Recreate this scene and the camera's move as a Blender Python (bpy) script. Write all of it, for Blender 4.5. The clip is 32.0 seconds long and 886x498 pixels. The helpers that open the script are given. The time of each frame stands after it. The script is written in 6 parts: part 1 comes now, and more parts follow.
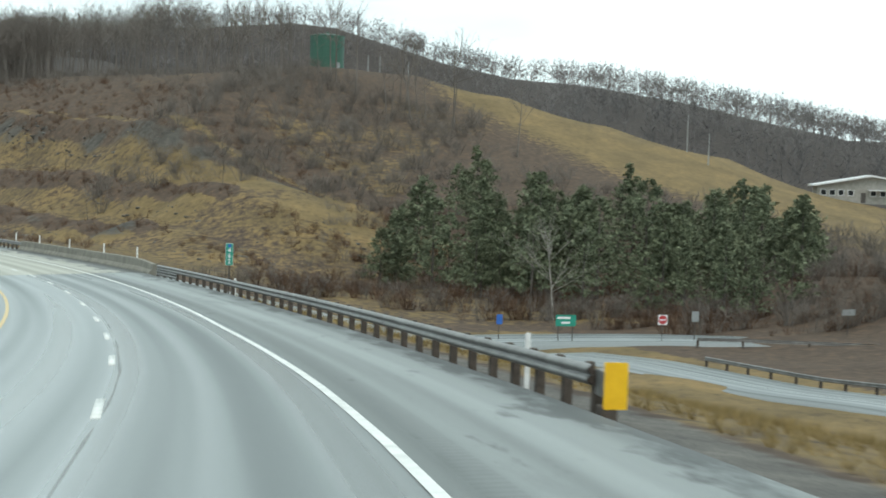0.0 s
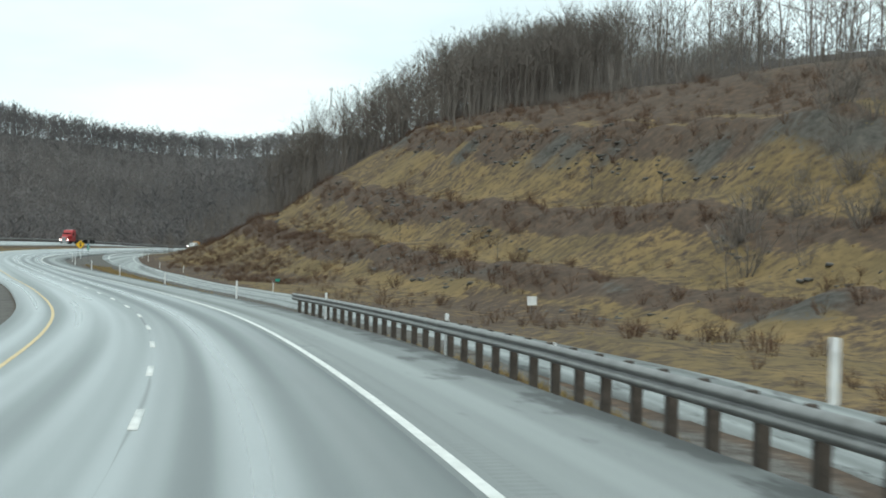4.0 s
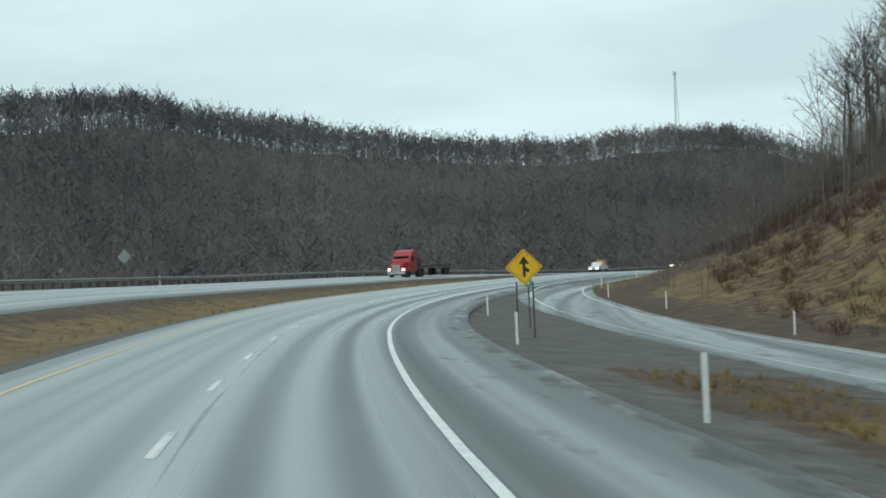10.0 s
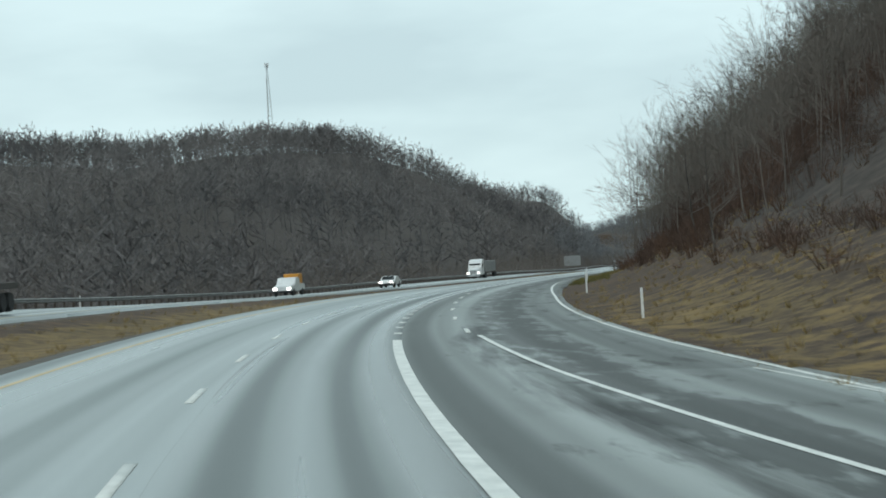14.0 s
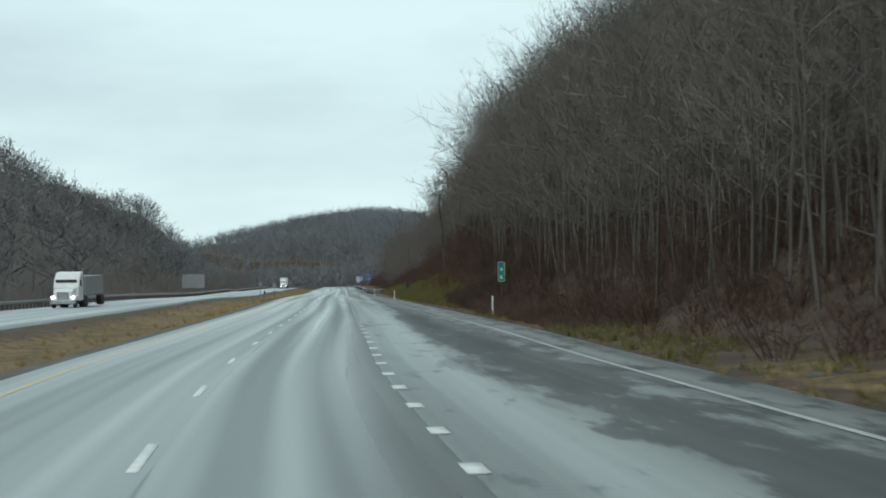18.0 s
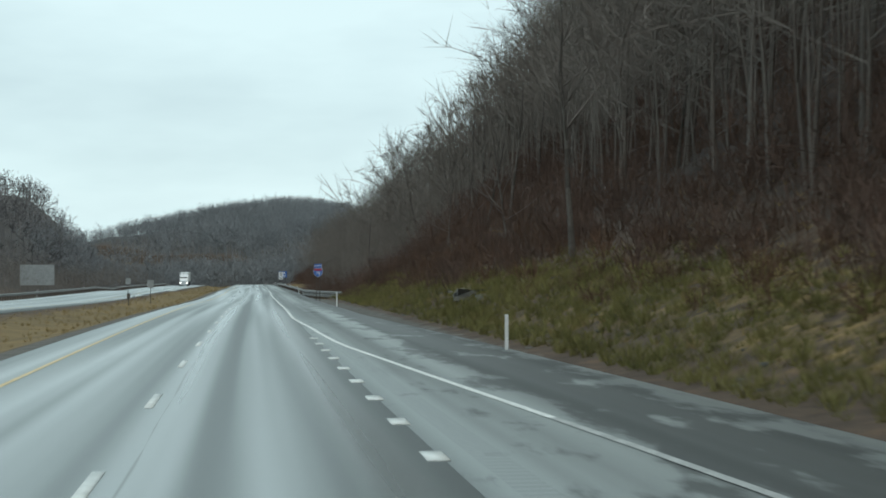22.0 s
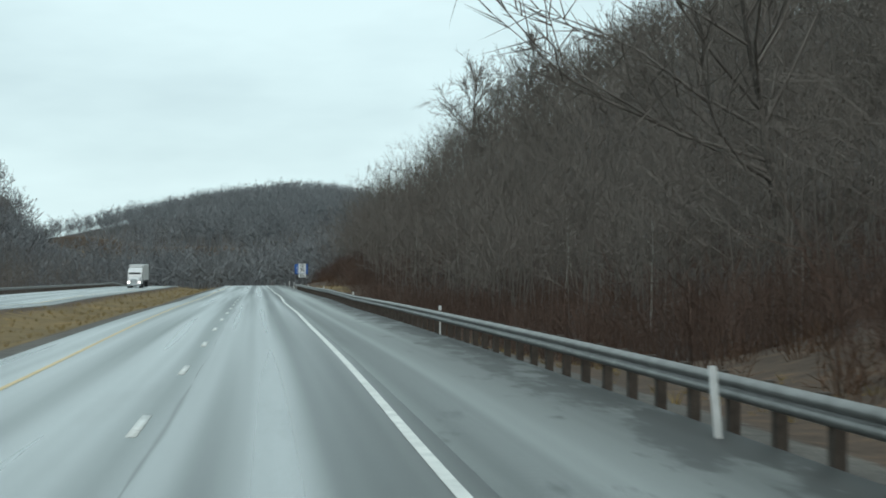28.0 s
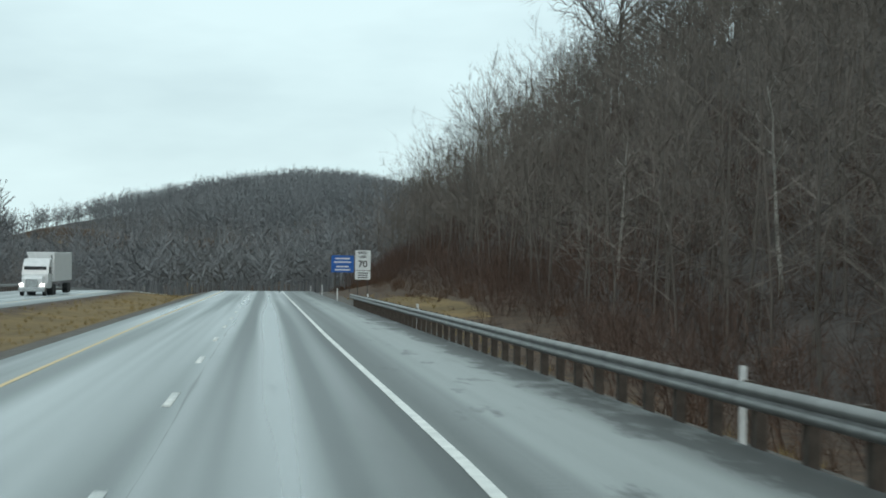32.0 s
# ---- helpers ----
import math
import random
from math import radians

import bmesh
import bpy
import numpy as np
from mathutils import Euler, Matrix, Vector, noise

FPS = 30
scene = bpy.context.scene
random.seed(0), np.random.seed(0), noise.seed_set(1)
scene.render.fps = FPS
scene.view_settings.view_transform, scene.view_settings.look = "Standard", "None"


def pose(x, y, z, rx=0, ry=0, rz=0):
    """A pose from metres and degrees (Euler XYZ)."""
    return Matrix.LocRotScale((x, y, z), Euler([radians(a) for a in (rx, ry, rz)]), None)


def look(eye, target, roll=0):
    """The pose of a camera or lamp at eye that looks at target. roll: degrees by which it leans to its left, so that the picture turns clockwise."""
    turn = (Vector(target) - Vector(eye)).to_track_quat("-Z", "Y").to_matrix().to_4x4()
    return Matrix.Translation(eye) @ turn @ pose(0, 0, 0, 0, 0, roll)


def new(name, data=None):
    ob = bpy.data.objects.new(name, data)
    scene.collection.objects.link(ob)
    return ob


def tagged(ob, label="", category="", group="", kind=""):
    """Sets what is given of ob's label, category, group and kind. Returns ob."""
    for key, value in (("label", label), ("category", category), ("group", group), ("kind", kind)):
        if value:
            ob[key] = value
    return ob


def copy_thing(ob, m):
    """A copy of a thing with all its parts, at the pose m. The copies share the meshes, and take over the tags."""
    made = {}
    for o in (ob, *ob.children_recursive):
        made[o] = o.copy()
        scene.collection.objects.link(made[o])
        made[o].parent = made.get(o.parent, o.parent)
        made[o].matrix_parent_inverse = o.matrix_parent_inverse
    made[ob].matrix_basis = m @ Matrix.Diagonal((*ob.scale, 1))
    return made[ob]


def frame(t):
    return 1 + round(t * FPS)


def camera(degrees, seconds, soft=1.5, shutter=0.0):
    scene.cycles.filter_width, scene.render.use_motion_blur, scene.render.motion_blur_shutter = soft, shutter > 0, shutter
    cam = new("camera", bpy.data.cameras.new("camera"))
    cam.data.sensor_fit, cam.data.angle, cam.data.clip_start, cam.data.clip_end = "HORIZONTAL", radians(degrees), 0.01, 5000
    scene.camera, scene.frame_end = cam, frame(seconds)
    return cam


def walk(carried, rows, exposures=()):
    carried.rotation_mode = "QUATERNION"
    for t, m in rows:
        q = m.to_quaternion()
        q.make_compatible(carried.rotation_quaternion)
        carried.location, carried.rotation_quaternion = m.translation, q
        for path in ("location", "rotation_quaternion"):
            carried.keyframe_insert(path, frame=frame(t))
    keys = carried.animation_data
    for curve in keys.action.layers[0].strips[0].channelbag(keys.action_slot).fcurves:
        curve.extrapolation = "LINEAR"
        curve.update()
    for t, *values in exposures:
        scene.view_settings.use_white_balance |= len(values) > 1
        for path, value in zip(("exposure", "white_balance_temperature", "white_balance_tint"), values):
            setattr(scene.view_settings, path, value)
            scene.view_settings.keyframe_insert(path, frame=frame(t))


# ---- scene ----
FOV = 30.99
ROWS = [
    (0.0, pose(0.00, 0.00, 0.00, 87.19, -2.00, 12.09)),
    (0.5, pose(-5.45, 15.16, -1.04, 87.33, -1.57, 14.60)),
    (1.0, pose(-11.56, 30.07, -1.98, 87.57, -0.99, 17.10)),
    (1.5, pose(-18.32, 44.72, -2.82, 87.86, -0.77, 19.57)),
    (2.0, pose(-25.71, 59.06, -3.57, 88.14, -0.84, 22.07)),
    (2.5, pose(-33.70, 73.09, -4.22, 88.46, -1.28, 24.39)),
    (3.0, pose(-42.23, 86.81, -4.81, 88.72, -1.73, 26.49)),
    (3.5, pose(-51.26, 100.21, -5.33, 89.10, -1.50, 28.69)),
    (4.0, pose(-60.77, 113.28, -5.81, 89.44, -1.57, 30.86)),
    (4.5, pose(-70.75, 126.00, -6.25, 89.67, -1.66, 33.21)),
    (5.0, pose(-81.06, 138.45, -6.65, 89.91, -1.40, 34.32)),
    (5.5, pose(-91.68, 150.64, -6.99, 90.15, -1.15, 36.00)),
    (6.0, pose(-102.71, 162.45, -7.28, 90.38, -0.83, 37.93)),
    (6.5, pose(-114.15, 173.86, -7.54, 90.58, -0.39, 39.94)),
    (7.0, pose(-125.94, 184.92, -7.76, 90.74, -0.02, 41.37)),
    (7.5, pose(-137.95, 195.76, -7.95, 90.79, 0.32, 42.15)),
    (8.0, pose(-150.03, 206.53, -8.12, 90.80, 0.77, 42.10)),
    (8.5, pose(-162.13, 217.32, -8.26, 90.70, 1.31, 42.13)),
    (9.0, pose(-174.26, 228.09, -8.39, 90.57, 1.78, 42.01)),
    (9.5, pose(-186.38, 238.89, -8.51, 90.44, 2.22, 41.83)),
    (10.0, pose(-198.46, 249.75, -8.62, 90.33, 2.51, 41.46)),
    (10.5, pose(-210.42, 260.74, -8.73, 90.19, 2.68, 40.65)),
    (11.0, pose(-222.15, 271.96, -8.83, 90.12, 2.70, 39.28)),
    (11.5, pose(-233.56, 283.52, -8.93, 90.11, 2.89, 37.37)),
    (12.0, pose(-244.58, 295.42, -9.03, 90.00, 3.59, 35.12)),
    (12.5, pose(-255.21, 307.67, -9.13, 89.93, 4.08, 32.82)),
    (13.0, pose(-265.40, 320.28, -9.22, 89.98, 4.02, 30.38)),
    (13.5, pose(-275.09, 333.28, -9.30, 90.07, 3.75, 28.04)),
    (14.0, pose(-284.23, 346.65, -9.36, 90.25, 3.57, 25.73)),
    (14.5, pose(-292.82, 360.39, -9.41, 90.31, 3.39, 23.42)),
    (15.0, pose(-300.90, 374.42, -9.46, 90.22, 2.97, 21.68)),
    (15.5, pose(-308.45, 388.72, -9.51, 90.08, 2.75, 19.57)),
    (16.0, pose(-315.45, 403.29, -9.57, 89.96, 2.67, 17.57)),
    (16.5, pose(-321.96, 418.08, -9.65, 89.95, 2.51, 15.74)),
    (17.0, pose(-328.02, 433.04, -9.75, 90.14, 1.95, 14.12)),
    (17.5, pose(-333.69, 448.15, -9.87, 90.33, 1.36, 12.53)),
    (18.0, pose(-338.93, 463.39, -10.00, 90.52, 0.73, 10.93)),
    (18.5, pose(-343.76, 478.76, -10.15, 90.71, 0.02, 9.53)),
    (19.0, pose(-348.22, 494.22, -10.31, 90.80, -0.07, 8.30)),
    (19.5, pose(-352.38, 509.77, -10.47, 90.88, -0.27, 7.26)),
    (20.0, pose(-356.39, 525.37, -10.64, 90.87, -0.30, 6.85)),
    (20.5, pose(-360.38, 540.98, -10.81, 90.70, -0.11, 7.12)),
    (21.0, pose(-364.43, 556.58, -10.99, 90.56, 0.05, 7.34)),
    (21.5, pose(-368.48, 572.19, -11.17, 90.46, 0.21, 7.52)),
    (22.0, pose(-372.55, 587.80, -11.34, 90.42, 0.11, 7.85)),
    (22.5, pose(-376.64, 603.41, -11.51, 90.45, -0.01, 8.23)),
    (23.0, pose(-380.76, 619.04, -11.67, 90.41, 0.00, 8.47)),
    (23.5, pose(-384.87, 634.68, -11.82, 90.36, 0.08, 8.57)),
    (24.0, pose(-388.97, 650.34, -11.99, 90.40, 0.12, 8.66)),
    (24.5, pose(-393.04, 666.04, -12.17, 90.39, 0.15, 8.67)),
    (25.0, pose(-397.09, 681.75, -12.36, 90.42, 0.16, 8.63)),
    (25.5, pose(-401.13, 697.48, -12.57, 90.42, 0.08, 8.58)),
    (26.0, pose(-405.17, 713.23, -12.80, 90.41, 0.00, 8.22)),
    (26.5, pose(-409.17, 728.99, -13.03, 90.40, -0.06, 7.94)),
    (27.0, pose(-413.18, 744.77, -13.25, 90.39, -0.07, 7.86)),
    (27.5, pose(-417.22, 760.55, -13.44, 90.38, -0.07, 7.94)),
    (28.0, pose(-421.29, 776.35, -13.61, 90.38, -0.19, 7.93)),
    (28.5, pose(-425.36, 792.16, -13.74, 90.44, -0.18, 8.08)),
    (29.0, pose(-429.43, 807.97, -13.87, 90.44, -0.14, 8.21)),
    (29.5, pose(-433.53, 823.79, -14.00, 90.46, -0.28, 8.23)),
    (30.0, pose(-437.66, 839.59, -14.15, 90.46, -0.18, 8.18)),
    (30.5, pose(-441.81, 855.39, -14.33, 90.47, 0.12, 8.09)),
    (31.0, pose(-445.95, 871.17, -14.52, 90.42, 0.11, 8.08)),
    (31.5, pose(-450.05, 886.95, -14.69, 90.46, -0.42, 8.16)),
    (32.0, pose(-454.12, 902.73, -14.86, 90.37, -0.77, 8.26)),
]
EXPOSURES = [(0.0, 0.60, 6900, 15), (4.5, 0.40, 6850, 14.5), (7.0, 0.10, 6620, 12), (16.0, 0.04, 6600, 11.5), (20.0, 0.10, 6600, 11.5), (32.0, 0.12, 6600, 11.5)]
cam = camera(FOV, 32.0, soft=1.8, shutter=0.18)
walk(cam, ROWS, EXPOSURES)

# ---- world and light: a bright overcast sky ----
world = bpy.data.worlds.new("overcast")
scene.world = world
world.use_nodes = True
_n, _l = world.node_tree.nodes, world.node_tree.links
_n.clear()
_out = _n.new("ShaderNodeOutputWorld")
_bg = _n.new("ShaderNodeBackground")
_sky = _n.new("ShaderNodeTexSky")
_sky.sky_type = "NISHITA"
_sky.sun_disc = False
_sky.sun_elevation = radians(38)
_sky.sun_rotation = radians(200)
_gain = _n.new("ShaderNodeMixRGB")
_gain.blend_type = "MULTIPLY"
_gain.inputs[0].default_value = 1.0
_gain.inputs[2].default_value = (0.10, 0.10, 0.10, 1)
_co = _n.new("ShaderNodeTexCoord")
_map = _n.new("ShaderNodeMapping")
_map.inputs["Scale"].default_value = (1.6, 1.6, 6.0)
_cl = _n.new("ShaderNodeTexNoise")
_cl.inputs["Scale"].default_value = 2.2
_cl.inputs["Detail"].default_value = 5
_ramp = _n.new("ShaderNodeValToRGB")
_ramp.color_ramp.elements[0].position = 0.34
_ramp.color_ramp.elements[0].color = (0.56, 0.74, 0.78, 1)
_ramp.color_ramp.elements[1].position = 0.60
_ramp.color_ramp.elements[1].color = (0.70, 0.91, 0.94, 1)
_mix = _n.new("ShaderNodeMixRGB")
_mix.inputs[0].default_value = 0.93
_l.new(_sky.outputs[0], _gain.inputs[1])
_l.new(_co.outputs["Generated"], _map.inputs[0])
_l.new(_map.outputs[0], _cl.inputs["Vector"])
_l.new(_cl.outputs["Fac"], _ramp.inputs[0])
_l.new(_gain.outputs[0], _mix.inputs[1])
_l.new(_ramp.outputs[0], _mix.inputs[2])
_l.new(_mix.outputs[0], _bg.inputs[0])
_bg.inputs[1].default_value = 1.0
_l.new(_bg.outputs[0], _out.inputs[0])

sun = new("sun", bpy.data.lights.new("sun", "SUN"))
sun.data.energy, sun.data.angle, sun.data.color = 0.7, radians(25), (1.0, 0.96, 0.9)
sun.matrix_world = look((0, 0, 100), (-20, 60, 0))


# ---- materials ----
def mat(name):
    m = bpy.data.materials.new(name)
    m.use_nodes = True
    t = m.node_tree
    return m, t.nodes, t.links, t.nodes["Principled BSDF"]


def nd(nodes, kind, **ins):
    n = nodes.new(kind)
    for k, v in ins.items():
        n.inputs[k.replace("_", " ")].default_value = v
    return n


def rgb(c):
    return (*c, 1.0)


def ramp_of(nodes, stops):
    r = nodes.new("ShaderNodeValToRGB")
    el = r.color_ramp.elements
    while len(el) < len(stops):
        el.new(0.5)
    for e, (p, c) in zip(el, stops):
        e.position, e.color = p, rgb(c)
    return r


def surface(name, low, high, scale=4.0, rough=0.8, metal=0.0, bump=0.15, fine=60.0, island=0.0, spread=0.18, spec=0.5):
    """A plain surface with two scales of variation and fine relief."""
    m, n, l, b = mat(name)
    geo = n.new("ShaderNodeNewGeometry")
    a = nd(n, "ShaderNodeTexNoise", Scale=scale, Detail=4.0)
    c = nd(n, "ShaderNodeTexNoise", Scale=fine, Detail=3.0)
    l.new(geo.outputs["Position"], a.inputs["Vector"])
    l.new(geo.outputs["Position"], c.inputs["Vector"])
    mx = nd(n, "ShaderNodeMixRGB", Fac=0.35)
    l.new(a.outputs["Fac"], mx.inputs[1])
    l.new(c.outputs["Fac"], mx.inputs[2])
    r = ramp_of(n, [(0.5 - spread, low), (0.5 + spread, high)])
    l.new(mx.outputs[0], r.inputs[0])
    out = r.outputs[0]
    if island:
        hs = n.new("ShaderNodeHueSaturation")
        mr = n.new("ShaderNodeMapRange")
        mr.inputs[3].default_value, mr.inputs[4].default_value = 1 - island, 1 + island
        l.new(geo.outputs["Random Per Island"], mr.inputs[0])
        l.new(mr.outputs[0], hs.inputs["Value"])
        l.new(out, hs.inputs["Color"])
        out = hs.outputs[0]
    l.new(out, b.inputs["Base Color"])
    b.inputs["Roughness"].default_value = rough
    b.inputs["Metallic"].default_value = metal
    b.inputs["Specular IOR Level"].default_value = spec
    if bump:
        bp = nd(n, "ShaderNodeBump", Strength=bump, Distance=0.02)
        l.new(c.outputs["Fac"], bp.inputs["Height"])
        l.new(bp.outputs[0], b.inputs["Normal"])
    return m


def pavement_material(name, dark, light, patch, rough=(0.24, 0.5), streak=1.0, seam=None, worn_edge=False, dirt=0.0):
    """Damp worn asphalt: long streaks along the lanes, wheel tracks, blotches and grain. Reads metres across and along from 'sd'."""
    m, n, l, b = mat(name)
    at = n.new("ShaderNodeAttribute")
    at.attribute_name = "sd"
    sep = n.new("ShaderNodeSeparateXYZ")
    l.new(at.outputs["Vector"], sep.inputs[0])
    mp = n.new("ShaderNodeMapping")
    mp.inputs["Scale"].default_value = (0.9, 0.007, 1)
    l.new(at.outputs["Vector"], mp.inputs[0])
    st = nd(n, "ShaderNodeTexNoise", Scale=1.0, Detail=2.0, Roughness=0.45)
    l.new(mp.outputs[0], st.inputs["Vector"])
    # wheel tracks: two a lane
    w1 = n.new("ShaderNodeMath")
    w1.operation = "MULTIPLY_ADD"
    w1.inputs[1].default_value = 2 * math.pi / 1.37
    w1.inputs[2].default_value = 0.745
    l.new(sep.outputs[0], w1.inputs[0])
    w2 = n.new("ShaderNodeMath")
    w2.operation = "SINE"
    l.new(w1.outputs[0], w2.inputs[0])
    tr = n.new("ShaderNodeMath")
    tr.operation = "MULTIPLY_ADD"
    tr.inputs[1].default_value = 0.125 * streak
    lane_ = n.new("ShaderNodeMapRange")
    lane_.inputs[1].default_value, lane_.inputs[2].default_value, lane_.inputs[3].default_value, lane_.inputs[4].default_value = -1.7, -1.2, 0.28, 1.0
    l.new(sep.outputs[0], lane_.inputs[0])
    w3 = n.new("ShaderNodeMath")
    w3.operation = "MULTIPLY"
    l.new(w2.outputs[0], w3.inputs[0])
    l.new(lane_.outputs[0], w3.inputs[1])
    l.new(w3.outputs[0], tr.inputs[0])
    l.new(st.outputs["Fac"], tr.inputs[2])
    mp2 = n.new("ShaderNodeMapping")
    mp2.inputs["Scale"].default_value = (0.35, 0.05, 1)
    l.new(at.outputs["Vector"], mp2.inputs[0])
    bl = nd(n, "ShaderNodeTexNoise", Scale=1.0, Detail=6.0, Roughness=0.65)
    l.new(mp2.outputs[0], bl.inputs["Vector"])
    gr = nd(n, "ShaderNodeTexNoise", Scale=45.0, Detail=4.0)
    l.new(at.outputs["Vector"], gr.inputs["Vector"])
    r1 = ramp_of(n, [(0.28, dark), (0.72, light)])
    l.new(tr.outputs[0], r1.inputs[0])
    r2 = ramp_of(n, [(0.58, (0, 0, 0)), (0.72, (1, 1, 1))])
    l.new(bl.outputs["Fac"], r2.inputs[0])
    k2 = n.new("ShaderNodeMath")
    k2.operation = "MULTIPLY"
    k2.inputs[1].default_value = 0.6
    l.new(r2.outputs[0], k2.inputs[0])
    m1 = n.new("ShaderNodeMixRGB")
    m1.inputs[2].default_value = rgb(patch)
    l.new(k2.outputs[0], m1.inputs[0])
    l.new(r1.outputs[0], m1.inputs[1])
    base = m1.outputs[0]

    def mathn(op, a, b=None, c=None):
        k = n.new("ShaderNodeMath")
        k.operation = op
        for i, v in enumerate((a, b, c)):
            if v is None:
                continue
            if isinstance(v, (int, float)):
                k.inputs[i].default_value = v
            else:
                l.new(v, k.inputs[i])
        return k.outputs[0]

    def darker(base, mask, colour):
        k = n.new("ShaderNodeMixRGB")
        l.new(mask, k.inputs[0])
        l.new(base, k.inputs[1])
        k.inputs[2].default_value = rgb(colour)
        return k.outputs[0]

    def noise_at(sx, sy, detail=5.0):
        mp_ = n.new("ShaderNodeMapping")
        mp_.inputs["Scale"].default_value = (sx, sy, 1)
        l.new(at.outputs["Vector"], mp_.inputs[0])
        t_ = nd(n, "ShaderNodeTexNoise", Scale=1.0, Detail=detail, Roughness=0.65)
        l.new(mp_.outputs[0], t_.inputs["Vector"])
        return t_.outputs["Fac"]

    if seam is not None:
        # the travelled lane is darker than the passing lane
        mr0 = n.new("ShaderNodeMapRange")
        mr0.inputs[1].default_value, mr0.inputs[2].default_value, mr0.inputs[3].default_value, mr0.inputs[4].default_value = seam - 0.1, seam + 0.2, 1.06, 0.86
        l.new(sep.outputs[0], mr0.inputs[0])
        hs0 = n.new("ShaderNodeHueSaturation")
        l.new(mr0.outputs[0], hs0.inputs["Value"])
        l.new(base, hs0.inputs["Color"])
        base = hs0.outputs[0]
        # tar-dark crack that wanders along the joint between the lanes
        wander = mathn("MULTIPLY_ADD", noise_at(0.0, 0.03, 2.0), 0.4, seam - 0.2)
        off = mathn("ABSOLUTE", mathn("SUBTRACT", sep.outputs[0], wander))
        thick = mathn("MULTIPLY_ADD", noise_at(0.0, 0.05, 3.0), 0.42, -0.19)
        ratio = mathn("DIVIDE", off, mathn("MAXIMUM", thick, 0.004))
        crack = mathn("MULTIPLY", mathn("SUBTRACT", 1.0, mathn("SMOOTH_MIN", ratio, 1.0, 0.4)), 0.8)
        base = darker(base, mathn("MAXIMUM", crack, 0.0), (0.055, 0.06, 0.06))
    if worn_edge:
        # ragged dark worn border of the shoulder, and rumble grooves by the line
        prof = ramp_of(n, [(0.17, (0.35, 0.35, 0.35)), (0.31, (0.38, 0.38, 0.38)), (0.385, (0.44, 0.44, 0.44)), (0.44, (0.62, 0.62, 0.62)), (0.52, (0.58, 0.58, 0.58)), (0.62, (0.43, 0.43, 0.43))])
        l.new(mathn("DIVIDE", sep.outputs[0], 12.0), prof.inputs[0])
        worn = ramp_of(n, [(0.43, (0.40, 0.40, 0.40)), (0.47, (0.44, 0.44, 0.44)), (0.68, (0.46, 0.46, 0.46)), (0.72, (0.40, 0.40, 0.40))])
        l.new(mathn("DIVIDE", sep.outputs[1], 1300.0), worn.inputs[0])
        both = mathn("ADD", mathn("ADD", noise_at(1.0, 0.26, 8.0), prof.outputs[0]), mathn("SUBTRACT", worn.outputs[0], 0.40))
        if dirt:
            grime = n.new("ShaderNodeMapRange")
            grime.inputs[1].default_value, grime.inputs[2].default_value, grime.inputs[4].default_value = 2.9, 4.4, dirt
            l.new(sep.outputs[0], grime.inputs[0])
            both = mathn("ADD", both, grime.outputs[0])
        mr_ = n.new("ShaderNodeMapRange")
        mr_.inputs[1].default_value, mr_.inputs[2].default_value, mr_.inputs[4].default_value = 0.98, 1.07, 0.85
        l.new(both, mr_.inputs[0])
        base = darker(base, mr_.outputs[0], (0.052, 0.056, 0.055))
        # darker coarse strip of the rumble grooves, away from the bridge and the merging lane
        def between(v, a, b, soft):
            k = n.new("ShaderNodeMapRange")
            k.interpolation_type = "SMOOTHSTEP"
            k.inputs[1].default_value, k.inputs[2].default_value = a - soft, a + soft
            l.new(v, k.inputs[0])
            k2_ = n.new("ShaderNodeMapRange")
            k2_.interpolation_type = "SMOOTHSTEP"
            k2_.inputs[1].default_value, k2_.inputs[2].default_value, k2_.inputs[3].default_value, k2_.inputs[4].default_value = b - soft, b + soft, 1.0, 0.0
            l.new(v, k2_.inputs[0])
            return mathn("MULTIPLY", k.outputs[0], k2_.outputs[0])

        along = mathn("ADD", between(sep.outputs[1], 225, 500, 8), between(sep.outputs[1], 785, 1400, 10))
        strip_ = mathn("MULTIPLY", between(sep.outputs[0], 2.35, 3.15, 0.14), mathn("MULTIPLY", along, 0.55))
        base = darker(base, strip_, (0.085, 0.095, 0.094))
        # tar-black broken patches where the ramp lane merges
        zone = mathn("MULTIPLY", between(sep.outputs[1], 600, 690, 16), between(mathn("MULTIPLY_ADD", noise_at(0.0, 0.04, 2.0), 2.4, sep.outputs[0]), 5.0, 7.6, 1.0))
        gore = mathn("MULTIPLY", between(sep.outputs[1], 420, 520, 20), between(mathn("MULTIPLY_ADD", noise_at(0.0, 0.05, 2.0), 2.0, sep.outputs[0]), 4.4, 6.2, 0.9))
        tar = mathn("MULTIPLY", noise_at(0.75, 0.055, 5.0), mathn("ADD", zone, mathn("MULTIPLY", gore, 0.88)))
        tm = n.new("ShaderNodeMapRange")
        tm.inputs[1].default_value, tm.inputs[2].default_value, tm.inputs[4].default_value = 0.36, 0.52, 0.92
        l.new(tar, tm.inputs[0])
        base = darker(base, tm.outputs[0], (0.028, 0.030, 0.030))
        wave = mathn("GREATER_THAN", mathn("SINE", mathn("MULTIPLY", sep.outputs[1], 2 * math.pi / 0.30)), 0.1)
        lane = mathn("LESS_THAN", mathn("ABSOLUTE", mathn("SUBTRACT", sep.outputs[0], 2.72)), 0.2)
        base = darker(base, mathn("MULTIPLY", mathn("MULTIPLY", wave, lane), 0.35), (0.10, 0.11, 0.11))
    ov = n.new("ShaderNodeMixRGB")
